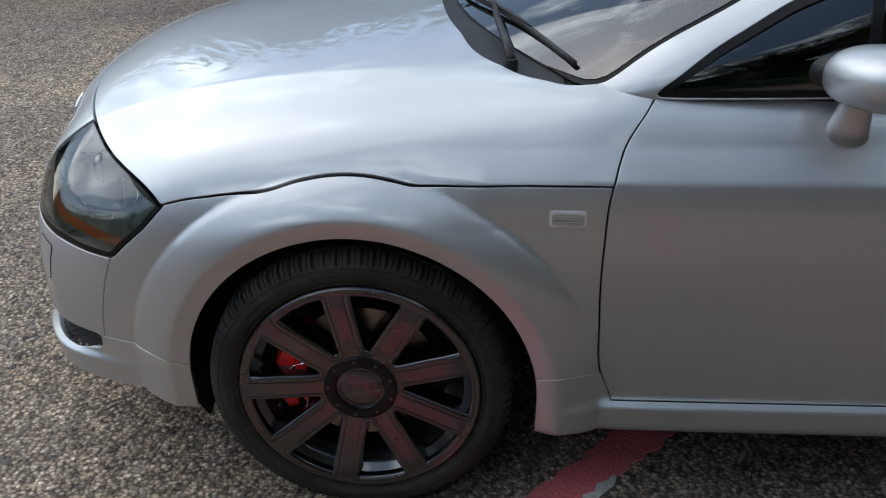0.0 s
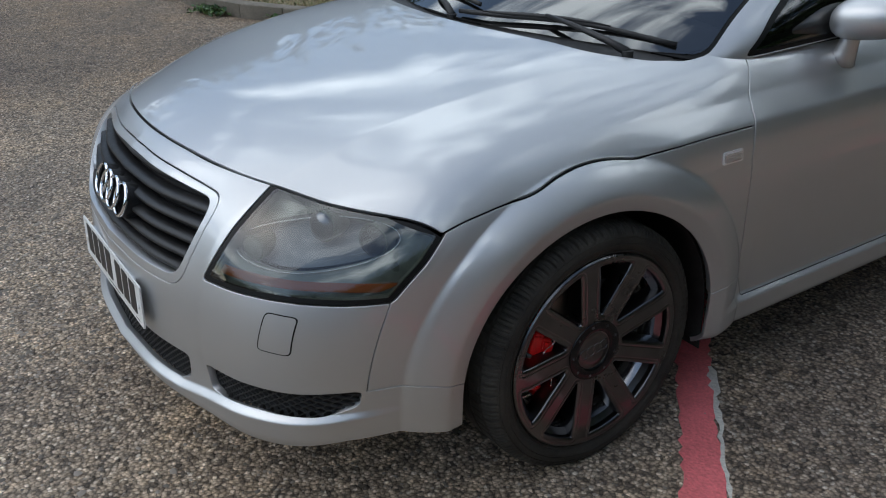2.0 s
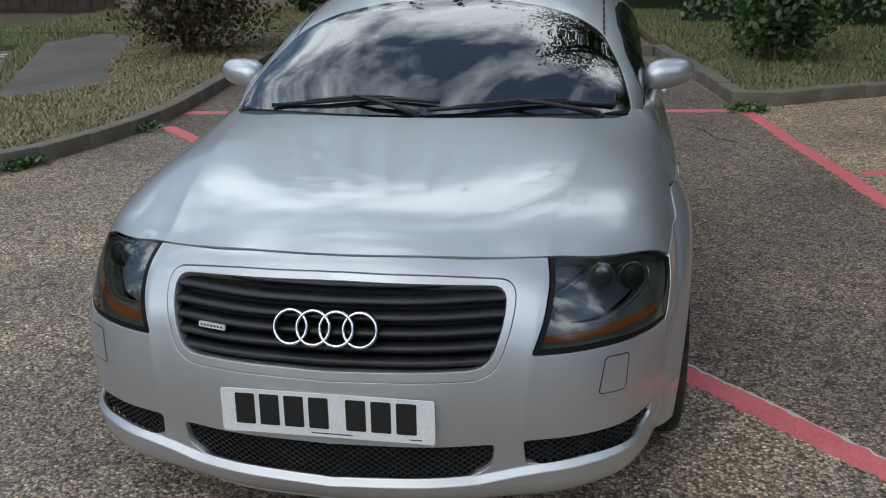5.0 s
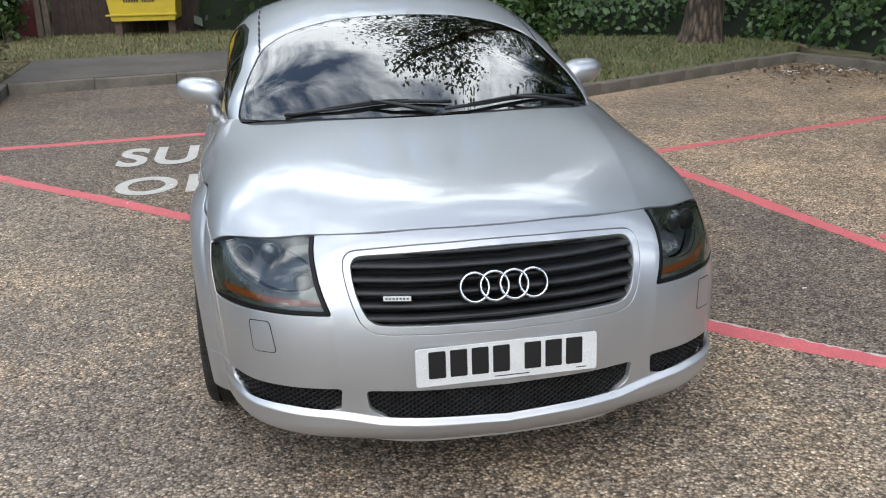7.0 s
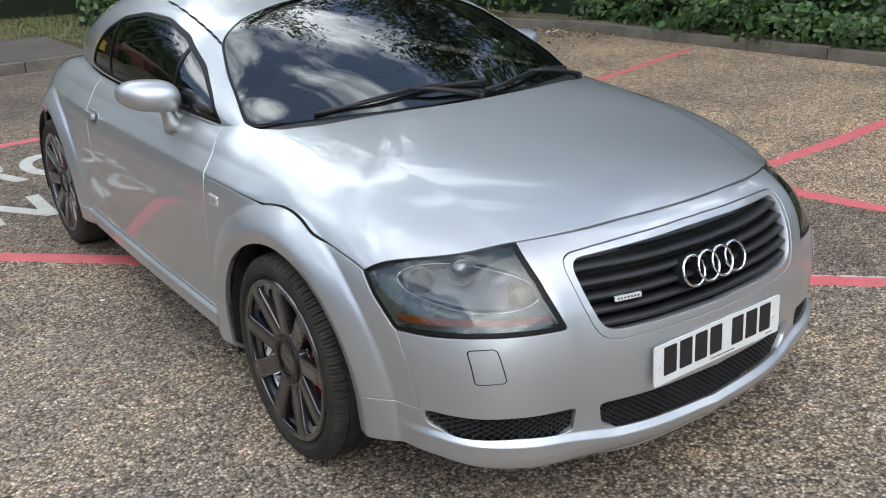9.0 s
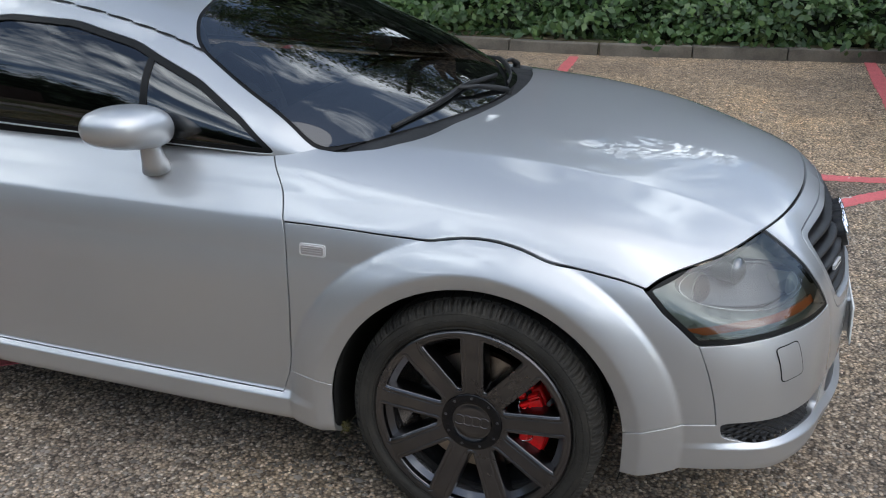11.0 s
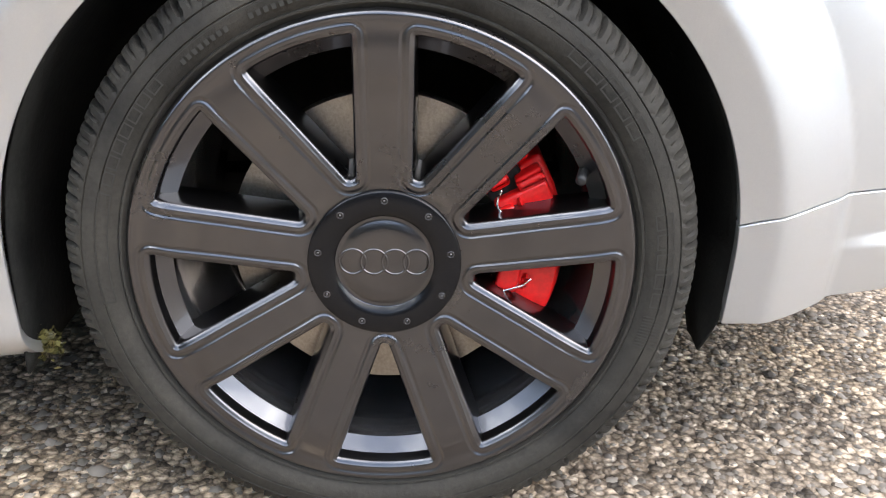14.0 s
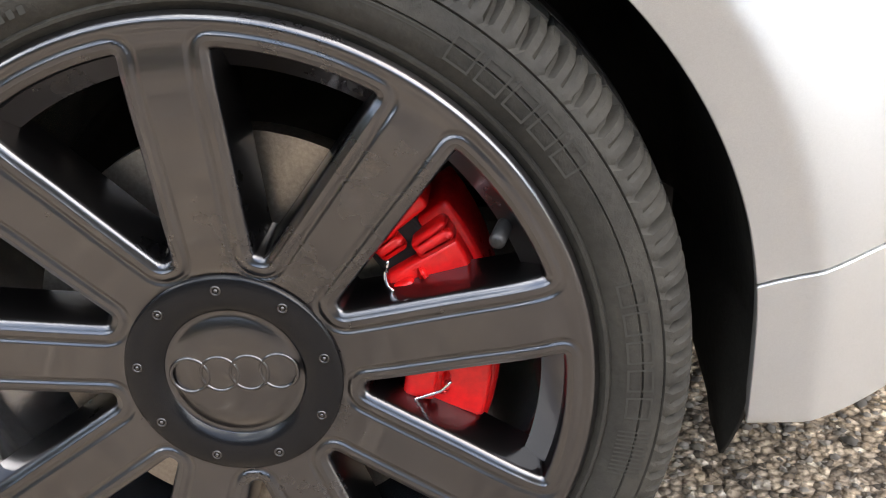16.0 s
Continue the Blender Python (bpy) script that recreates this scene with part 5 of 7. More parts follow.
for x in (0.36, -0.36):
    bm = bmesh.new()
    box(bm, (0.48, 0.50, 0.16), (x, 1.30, 0.50), None, 0.05)
    seat = part("seat", bm, TRIM, car, "black sports seat", True)
    bm = bmesh.new()
    box(bm, (0.46, 0.13, 0.56), (x, 1.60, 0.78), Euler((radians(-20), 0, 0)).to_matrix(), 0.05)
    part("backrest", bm, TRIM, seat, smooth=True)
    bm = bmesh.new()
    box(bm, (0.26, 0.10, 0.17), (x, 1.71, 1.085), Euler((radians(-12), 0, 0)).to_matrix(), 0.04)
    part("headrest", bm, TRIM, seat, smooth=True)
bm = bmesh.new()
box(bm, (1.34, 2.3, 0.05), (0, 1.65, 0.36))
box(bm, (1.30, 0.9, 0.05), (0, 2.25, 0.86))
part("cabin_floor", bm, TRIM, car)
bm = bmesh.new()
box(bm, (0.22, 0.05, 0.065), (0, 0.78, 1.135), None, 0.02)
part("rear_view_mirror", bm, TRIM, car)
bm = bmesh.new()
box(bm, (0.92, 3.4, 0.10), (0, 1.35, 0.235), None, 0.02)
box(bm, (0.86, 0.5, 0.08), (0, -0.50, 0.25), None, 0.02)
part("underbody", bm, DARK, car)


# ---------- the car park: tarmac, painted lines, kerbs ----------
LINE_A = ((-2.95, 4.17), (2.86, -1.60))
LINE_B = ((1.76, 5.05), (2.86, -1.60))


def side_of(m, p, line, soft):
    """0 to 1 across a line on the ground."""
    (ax, ay), (bx, by) = line
    n = Vector((-(by - ay), bx - ax)).normalized()
    d = node(m, "VectorMath", [(0, p)])
    d.operation = "DOT_PRODUCT"
    d.inputs[1].default_value = (n.x, n.y, 0)
    r = node(m, "MapRange", [("Value", d.outputs["Value"])], From_Min=n.x * ax + n.y * ay - soft, From_Max=n.x * ax + n.y * ay + soft)
    return r.outputs["Result"]


def math_node(m, op, a, b):
    n = m.node_tree.nodes.new("ShaderNodeMath")
    n.operation = op
    for k, v in ((0, a), (1, b)):
        if isinstance(v, (int, float)):
            n.inputs[k].default_value = v
        else:
            m.node_tree.links.new(v, n.inputs[k])
    return n.outputs["Value"]


def tarmac():
    """Open-textured tarmac: stones of many greys and tans in a dark binder, with a darker relaid bay."""
    m = material("tarmac", (0.16, 0.145, 0.13), 0.85)
    p = place(m)
    warp = node(m, "TexNoise", [("Vector", p)], Scale=40.0, Detail=3)
    wp = mixed(m, 0.012, p, warp.outputs["Color"], "ADD")
    cell = node(m, "TexVoronoi", [("Vector", wp)], Scale=92.0, Randomness=1.0)
    small = node(m, "TexVoronoi", [("Vector", wp)], Scale=230.0, Randomness=1.0)
    stain = node(m, "TexNoise", [("Vector", p)], Scale=1.3, Detail=7, Roughness=0.62)
    broad = node(m, "TexNoise", [("Vector", p)], Scale=0.35, Detail=4, Roughness=0.55)
    pick = node(m, "SeparateColor", [("Color", cell.outputs["Color"])])
    stone = ramp_node(m, pick.outputs["Red"], [(0.0, (0.085, 0.070, 0.055)), (0.2, (0.21, 0.172, 0.134)), (0.5, (0.375, 0.307, 0.238)), (0.8, (0.52, 0.43, 0.337)), (0.94, (0.61, 0.525, 0.43)), (1.0, (0.78, 0.72, 0.63))])
    binder = ramp_node(m, cell.outputs["Distance"], [(0.34, (1, 1, 1)), (0.70, (0.34, 0.32, 0.30))])
    c = mixed(m, 1.0, stone, binder, "MULTIPLY")
    fine = ramp_node(m, small.outputs["Color"], [(0.0, (0.72, 0.72, 0.72)), (1.0, (1.25, 1.24, 1.22))])
    c = mixed(m, 1.0, c, fine, "MULTIPLY")
    c = mixed(m, 1.0, c, ramp_node(m, stain.outputs["Fac"], [(0.30, (0.70, 0.69, 0.69)), (0.48, (1.0, 1.0, 1.0)), (0.66, (1.36, 1.30, 1.18))]), "MULTIPLY")
    c = mixed(m, 1.0, c, ramp_node(m, broad.outputs["Fac"], [(0.35, (0.86, 0.86, 0.88)), (0.65, (1.12, 1.09, 1.04))]), "MULTIPLY")
    blot = node(m, "TexNoise", [("Vector", p)], Scale=15.0, Detail=4, Roughness=0.6)
    c = mixed(m, 1.0, c, ramp_node(m, blot.outputs["Fac"], [(0.32, (0.62, 0.61, 0.60)), (0.5, (1.0, 1.0, 1.0)), (0.68, (1.26, 1.22, 1.15))]), "MULTIPLY")
    wob = math_node(m, "MULTIPLY", math_node(m, "SUBTRACT", stain.outputs["Fac"], 0.5), 0.5)
    bay = math_node(m, "MULTIPLY", side_of(m, p, LINE_A, 0.05), math_node(m, "SUBTRACT", 1.0, side_of(m, p, LINE_B, 0.05)))
    bay = math_node(m, "MULTIPLY", bay, math_node(m, "ADD", 0.75, wob))
    far = side_of(m, p, LINE_B, 0.1)
    c = mixed(m, bay, c, mixed(m, 1.0, c, (0.64, 0.63, 0.64), "MULTIPLY"))
    c = mixed(m, far, c, mixed(m, 1.0, c, (1.28, 1.20, 1.11), "MULTIPLY"))
    # darker, slightly browner tarmac past a straight line near x = -3.3
    west_dark = math_node(m, "MULTIPLY", side_of(m, p, ((-3.4, -6.0), (-3.1, 4.0)), 0.7), math_node(m, "ADD", 0.85, wob))
    c = mixed(m, west_dark, c, mixed(m, 1.0, c, (0.60, 0.57, 0.55), "MULTIPLY"))
    c = mixed(m, 1.0, c, (1.01, 1.0, 0.985), "MULTIPLY")
    into(m, "Base Color", c)
    high = math_node(m, "ADD", math_node(m, "MULTIPLY", math_node(m, "SUBTRACT", 0.9, cell.outputs["Distance"]), 0.8), math_node(m, "MULTIPLY", pick.outputs["Green"], 0.5))
    high = math_node(m, "SUBTRACT", high, math_node(m, "MULTIPLY", small.outputs["Distance"], 0.25))
    bump(m, high, 0.9, 0.006)
    into(m, "Roughness", node(m, "MapRange", [("Value", pick.outputs["Blue"])], To_Min=0.55, To_Max=0.95).outputs["Result"])
    return m


TARMAC = tarmac()
bm = bmesh.new()
bmesh.ops.create_grid(bm, x_segments=4, y_segments=4, size=160)
tagged(part("ground", bm, TARMAC), "worn grey-brown tarmac with exposed stones", "ground", kind="structure")


def line_paint(name, a, b, worn):
    m = material(name, a, 0.7)
    p = place(m)
    wear = node(m, "TexNoise", [("Vector", p)], Scale=9.0, Detail=8, Roughness=0.7)
    cell = node(m, "TexVoronoi", [("Vector", p)], Scale=105.0)
    grit = node(m, "TexNoise", [("Vector", p)], Scale=130.0, Detail=3)
    c = ramp_node(m, wear.outputs["Fac"], [(0.30, b), (0.62, a)])
    c = mixed(m, 1.0, c, ramp_node(m, grit.outputs["Fac"], [(0.3, (0.82, 0.82, 0.82)), (0.7, (1.1, 1.1, 1.1))]), "MULTIPLY")
    bald = node(m, "TexNoise", [("Vector", p)], Scale=22.0, Detail=6, Roughness=0.75)
    c = mixed(m, ramp_node(m, bald.outputs["Fac"], [(worn, (0, 0, 0)), (worn + 0.04, (1, 1, 1))]), c, (0.16, 0.13, 0.115))
    into(m, "Base Color", c)
    bump(m, math_node(m, "ADD", cell.outputs["Distance"], grit.outputs["Fac"]), 0.5, 0.004)
    return m


PINK = line_paint("red_line_paint", (0.72, 0.165, 0.175), (0.58, 0.135, 0.14), 0.68)
WHITE_LINE = line_paint("white_line_paint", (0.62, 0.60, 0.54), (0.50, 0.48, 0.43), 0.64)
rng = random.Random(4)


def painted_line(a, b, width, mat=PINK, label="faded red parking-bay line", z=0.004, rough=0.008):
    """A hand-painted line with ragged edges, a few millimetres proud of the tarmac."""
    a, b = Vector((*a, 0)), Vector((*b, 0))
    way = (b - a).normalized()
    side = Vector((-way.y, way.x, 0))
    n = max(4, int((b - a).length / 0.025))
    bm = bmesh.new()
    rows = []
    for k in range(n + 1):
        c = a.lerp(b, k / n)
        w0 = width / 2 + rng.uniform(-rough, rough) + 0.006 * math.sin(k * 0.11)
        w1 = width / 2 + rng.uniform(-rough, rough) + 0.006 * math.sin(k * 0.13 + 2)
        rows.append((bm.verts.new(c + side * w0 + Vector((0, 0, z - 0.003))), bm.verts.new(c + side * w0 * 0.97 + Vector((0, 0, z))),
                     bm.verts.new(c - side * w1 * 0.97 + Vector((0, 0, z))), bm.verts.new(c - side * w1 + Vector((0, 0, z - 0.003)))))
    for u, v in zip(rows, rows[1:]):
        for q in range(3):
            bm.faces.new((u[q], u[q + 1], v[q + 1], v[q]))
    return tagged(part("bay_line", bm, mat), label, "line", "painted lines of the parking bays", "structure")


painted_line(*LINE_A, 0.105)
off = Vector((0.70, 0.714)) * 0.055
painted_line((0.72 + off.x, 0.52 + off.y), (2.4 + off.x, -1.145 + off.y), 0.012, WHITE_LINE, "old white edge under the red line", 0.0045, 0.008)
painted_line((1.76, 5.05), (2.865, -1.56), 0.105, z=0.0048)
painted_line((2.56, 0.93), (6.4, 1.22), 0.10)
painted_line((2.20, 3.14), (6.1, 4.24), 0.085, label="worn red parking-bay line")
painted_line((2.83, -1.56), (7.1, -1.57), 0.12, z=0.0056)
painted_line((2.875, -1.60), (3.10, -3.9), 0.075, WHITE_LINE, "thin white bay line")
painted_line((-3.05, 4.74), (1.62, 5.12), 0.11)
painted_line((-0.76, 5.16), (-1.24, 7.95), 0.10)


def road_word(text, at, high, wide):
    """Large painted letters on the tarmac, read from the car's nose."""
    bm = bmesh.new()
    c = bpy.data.curves.new("letters", "FONT")
    c.body, c.size, c.offset = text, 1.0, 0.028
    c.space_character = 1.12
    o = new("letters", c)
    bpy.context.view_layer.update()
    me = o.evaluated_get(bpy.context.evaluated_depsgraph_get()).to_mesh()
    vs = [bm.verts.new((at[0] + v.co.x * wide, at[1] + v.co.y / 0.70 * high, 0.0045)) for v in me.vertices]
    for f in me.polygons:
        try:
            bm.faces.new([vs[k] for k in f.vertices])
        except ValueError:
            pass
    bpy.data.objects.remove(o)
    bpy.data.curves.remove(c)
    return tagged(part("painted_word", bm, WHITE_LINE), "white painted lettering on the tarmac", "lettering", kind="structure")


road_word("SURG", (-1.73, 3.83), 0.60, 0.50)
road_word("ONL", (-1.64, 2.96), 0.46, 0.52)

painted_line((-9.0, 4.26), (-5.6, 5.87), 0.10)


def painted_bars(start, way, n, label):
    """Worn white lettering that cannot be read: plain bars, two to a letter."""
    way = Vector((*way, 0)).normalized()
    across = Vector((-way.y, way.x, 0))
    bm = bmesh.new()
    for k in range(n):
        for d in (0.10, 0.34):
            a = Vector((*start, 0.0045)) + way * (k * 0.52 + d)
            b = a + across * 0.62
            q = way * 0.055
            bm.faces.new([bm.verts.new(p) for p in (a - q, b - q, b + q, a + q)])
    return tagged(part("painted_word", bm, WHITE_LINE), label, "lettering", kind="structure")


painted_bars((-5.72, 4.85), (-0.42, 0.91), 8, "worn white bars of bay lettering")

# ---------- kerbs ----------
KERB = varied("kerb_concrete", (0.20, 0.175, 0.140), (0.105, 0.093, 0.073), 2.5, (0.8, 0.95), 0.5, 70)


def kerb_stone_mesh(name, length, wide, high):
    bm = bmesh.new()
    box(bm, (length, wide, high + 0.15), (0, 0, (high - 0.15) / 2), None, 0.012)
    for v in bm.verts:
        if v.co.z > 0:
            v.co += Vector((rng.uniform(-1, 1), rng.uniform(-1, 1), rng.uniform(-1, 1))) * 0.0025
    bmesh.ops.recalc_face_normals(bm, faces=bm.faces)
    me = bpy.data.meshes.new(name)
    bm.to_mesh(me)
    me.materials.append(KERB)
    return me


KERB_LONG, KERB_SHORT = kerb_stone_mesh("kerb_stone", 0.90, 0.14, 0.115), kerb_stone_mesh("kerb_stone_short", 0.45, 0.14, 0.115)


def kerb(points, label, short=False):
    """A row of kerb stones along a line on the ground; the line is the front edge of the row."""
    holder = tagged(new("kerb"), label, "kerb", kind="structure")
    pts = np.array(points, float)
    arc = np.r_[0, np.cumsum(np.linalg.norm(np.diff(pts, axis=0), axis=1))]
    step = 0.455 if short else 0.906
    n = max(1, round(arc[-1] / step))
    ends = np.stack([np.interp(np.linspace(0, arc[-1], n + 1), arc, pts[:, k]) for k in (0, 1)], 1)
    for a, b in zip(ends, ends[1:]):
        o = new("kerb_stone", KERB_SHORT if short else KERB_LONG)
        mid, way = (a + b) / 2, math.atan2(b[1] - a[1], b[0] - a[0])
        nrm = Vector((-math.sin(way), math.cos(way)))
        o.matrix_basis = Matrix.Translation((mid[0] + nrm.x * 0.07, mid[1] + nrm.y * 0.07, rng.uniform(-0.006, 0.004))) @ Matrix.Rotation(way + rng.uniform(-0.006, 0.006), 4, "Z")
        o.scale.x = np.linalg.norm(b - a) / step
        o.parent = holder
    return holder


LEFT_KERB = [(-3.40, 7.95), (-3.17, 5.6), (-3.04, 4.5), (-3.10, 3.6), (-3.30, 2.95), (-3.62, 2.47), (-4.0, 2.0), (-4.35, 1.70), (-4.76, 1.48), (-5.2, 1.32), (-5.7, 1.25), (-6.2, 1.32), (-6.6, 1.50), (-6.95, 1.85), (-7.3, 2.5), (-7.45, 3.2)]
BACK_KERB = [(1.13, 8.55), (-0.9, 8.35), (-3.40, 7.95)]
ISLE_KERB = [(6.15, 7.35), (5.1, 6.88), (3.4, 6.05), (2.4, 5.55), (1.95, 5.30), (1.72, 5.27), (1.66, 5.42), (1.52, 6.4), (1.13, 8.55)]
RIGHT_KERB = [(7.6, -9.0), (7.25, -1.6), (7.02, -0.6), (6.68, 1.1), (6.60, 3.9), (6.52, 6.0), (6.42, 6.95), (6.15, 7.35)]
kerb(LEFT_KERB[::-1], "curved grey concrete kerb beside dry grass", True)
kerb(BACK_KERB, "straight grey concrete kerb before the footpath")
kerb(ISLE_KERB[::-1], "grey concrete kerb round a grass island", True)
kerb(RIGHT_KERB, "grey kerb under ivy")


from mathutils import geometry


def slab(name, outline, z, mat, label, category):
    bm = bmesh.new()
    top = [bm.verts.new((x, y, z)) for x, y in outline]
    low = [bm.verts.new((x, y, z - 0.12)) for x, y in outline]
    for a, b, c in geometry.tessellate_polygon([[Vector((x, y, 0)) for x, y in outline]]):
        bm.faces.new((top[a], top[b], top[c]))
        bm.faces.new((low[c], low[b], low[a]))
    for k in range(len(top)):
        j = (k + 1) % len(top)
        bm.faces.new((top[k], low[k], low[j], top[j]))
    bmesh.ops.recalc_face_normals(bm, faces=bm.faces)
    return tagged(part(name, bm, mat), label, category, kind="structure")


SOIL = varied("turf_soil", (0.20, 0.16, 0.095), (0.105, 0.100, 0.045), 1.6, (0.9, 1.0), 0.6, 60)
PATH_MAT = varied("footpath_tarmac", (0.165, 0.142, 0.118), (0.11, 0.098, 0.083), 1.2, (0.8, 0.95), 0.5, 160)


def inset(points, d):
    pts = [Vector(p) for p in points]
    res = []
    for k, p in enumerate(pts):
        way = (pts[min(k + 1, len(pts) - 1)] - pts[max(k - 1, 0)]).normalized()
        res.append(tuple(p + Vector((-way.y, way.x)) * d))
    return res


left_edge = inset(LEFT_KERB[::-1], 0.13)
VERGE = [*left_edge, (-3.52, 8.1), (-3.62, 10.0), (-6.2, 10.0), (-4.95, 6.75), (-4.3, 5.65), (-4.85, 4.75), (-5.0, 4.25), (-5.5, 3.95), (-6.1, 3.7), (-7.25, 3.3)]
slab("verge", VERGE, 0.105, SOIL, "dry straw-coloured grass verge", "grass")
FOOTPATH = [(1.02, 8.70), (1.0, 10.65), (-3.62, 10.35), (-3.52, 8.1), (-0.9, 8.49)]
slab("footpath", FOOTPATH[::-1], 0.100, PATH_MAT, "grey tarmac footpath", "path")
SIDE_PATH = [(-4.85, 4.75), (-4.3, 5.65), (-4.95, 6.75), (-6.2, 10.0), (-7.0, 10.3), (-7.3, 9.2), (-6.45, 7.6), (-5.3, 5.3)]
slab("side_path", SIDE_PATH, 0.060, PATH_MAT, "grey tarmac path between the grass", "path")
isle_edge = inset(ISLE_KERB[::-1], 0.13)
ISLE = [*isle_edge, (6.6, 8.2), (9.0, 10.5), (9.0, 14), (1.0, 14), (1.0, 10.65)]
slab("grass_island", ISLE, 0.105, SOIL, "green grass island with fallen leaves", "grass")
BACK_GRASS = [(1.0, 10.65), (1.0, 14.6), (-9.0, 15.2), (-9.0, 10.4), (-3.62, 10.35)]
slab("back_verge", BACK_GRASS, 0.090, SOIL, "rough grass strip before the fence", "grass")
FAR_GRASS = [(-7.34, 9.19), (-7.0, 10.3), (-9.0, 12.0), (-10.0, 11.2), (-12.5, 8.5), (-13.0, 4.5)]
slab("far_verge", FAR_GRASS, 0.06, SOIL, "grass strip beyond the painted bay", "grass")
WEED_STRIP = [(-5.05, 4.6), (-4.85, 4.75), (-5.3, 5.3), (-6.45, 7.6), (-7.3, 9.2), (-7.6, 9.0), (-6.6, 7.3), (-5.45, 5.1)]
slab("weed_strip", WEED_STRIP, 0.045, SOIL, "weedy strip between bay and path", "grass")
right_edge = inset(RIGHT_KERB, 0.0)
RIGHT_BANK = [(7.7, -9.0), (7.38, -1.6), (7.15, -0.6), (6.81, 1.1), (6.73, 3.9), (6.65, 6.0), (6.55, 6.95), (6.4, 7.4), (6.6, 8.2), (9.0, 10.5), (14, 10.5), (14, -9)]
slab("ivy_bank", RIGHT_BANK[::-1], 0.10, SOIL, "dark soil bank under ivy", "bank")


# ---------- planting ----------
def leaf_material(name, a, b, c):
    m = material(name, a, 0.5)
    i = m.node_tree.nodes.new("ShaderNodeNewGeometry").outputs["Random Per Island"]
    into(m, "Base Color", ramp_node(m, i, [(0.0, a), (0.55, b), (1.0, c)]))
    m.node_tree.nodes["Principled BSDF"].inputs["Roughness"].default_value = 0.45
    return m


IVY = leaf_material("ivy_leaf", (0.026, 0.060, 0.015), (0.050, 0.105, 0.026), (0.10, 0.165, 0.045))
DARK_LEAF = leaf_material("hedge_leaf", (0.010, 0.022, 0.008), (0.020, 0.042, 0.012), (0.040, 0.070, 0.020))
TREE_LEAF = leaf_material("tree_leaf", (0.045, 0.075, 0.020), (0.075, 0.115, 0.032), (0.12, 0.16, 0.05))
RUSSET = leaf_material("russet_leaf", (0.050, 0.035, 0.018), (0.085, 0.060, 0.025), (0.050, 0.065, 0.022))
GREEN_BLADE = leaf_material("grass_blade", (0.075, 0.110, 0.028), (0.130, 0.160, 0.045), (0.25, 0.22, 0.10))
STRAW_BLADE = leaf_material("straw_blade", (0.16, 0.135, 0.06), (0.30, 0.235, 0.125), (0.42, 0.34, 0.20))
LITTER = leaf_material("dry_leaf", (0.10, 0.055, 0.025), (0.22, 0.14, 0.075), (0.42, 0.33, 0.22))


def bark():
    """Scaly upright plates with dark furrows between them."""
    m = material("tree_bark", (0.12, 0.09, 0.065), 0.9)
    p = place(m)
    stretch_map = node(m, "Mapping", [("Vector", p)])
    stretch_map.inputs["Scale"].default_value = (1.0, 1.0, 0.28)
    plates = node(m, "TexVoronoi", [("Vector", stretch_map.outputs["Vector"])], Scale=17.0)
    grain = node(m, "TexNoise", [("Vector", p)], Scale=28.0, Detail=6, Roughness=0.65)
    c = ramp_node(m, plates.outputs["Distance"], [(0.10, (0.20, 0.155, 0.115)), (0.45, (0.12, 0.088, 0.062)), (0.72, (0.035, 0.026, 0.020))])
    c = mixed(m, 1.0, c, ramp_node(m, grain.outputs["Fac"], [(0.3, (0.65, 0.65, 0.65)), (0.7, (1.3, 1.27, 1.2))]), "MULTIPLY")
    into(m, "Base Color", c)
    high = node(m, "MapRange", [("Value", plates.outputs["Distance"])], From_Min=0.1, From_Max=0.75, To_Min=1.0, To_Max=0.0)
    bump(m, high.outputs["Result"], 0.9, 0.03)
    return m


BARK = bark()
np_rng = np.random.default_rng(7)


def scatter_mesh(name, verts, faces, mat, label, category):
    me = bpy.data.meshes.new(name)
    me.vertices.add(len(verts))
    me.vertices.foreach_set("co", np.asarray(verts, np.float32).ravel())
    f = np.asarray(faces, np.int32)
    me.loops.add(f.size)
    me.loops.foreach_set("vertex_index", f.ravel())
    me.polygons.add(len(f))
    me.polygons.foreach_set("loop_start", np.arange(0, f.size, f.shape[1], dtype=np.int32))
    me.update(calc_edges=True)
    me.materials.append(mat)
    o = new(name, me)
    return o if not label else tagged(o, label, category, kind="stuff")


def leaves(centres, size, normals=None, lift=0.6):
    """Four-cornered pointed leaves at the centres, turned at random."""
    n = len(centres)
    s = size * np_rng.uniform(0.6, 1.3, n)[:, None]
    a = np_rng.normal(size=(n, 3))
    a /= np.linalg.norm(a, axis=1, keepdims=True)
    up = np_rng.normal(size=(n, 3)) * lift + (normals if normals is not None else np.array([0, 0, 1.0]))
    b = np.cross(a, up)
    b /= np.linalg.norm(b, axis=1, keepdims=True) + 1e-9
    a = np.cross(up, b)
    a /= np.linalg.norm(a, axis=1, keepdims=True) + 1e-9
    bend = up / (np.linalg.norm(up, axis=1, keepdims=True) + 1e-9) * s * 0.15
    v = np.stack([centres - a * s, centres - b * s * 0.62 + bend, centres + a * s, centres + b * s * 0.62 + bend], 1).reshape(-1, 3)
    k = np.arange(n)[:, None] * 4
    return v, k + np.array([[0, 1, 2, 3]])


def in_poly(p, poly):
    return inside(p, poly) > 0


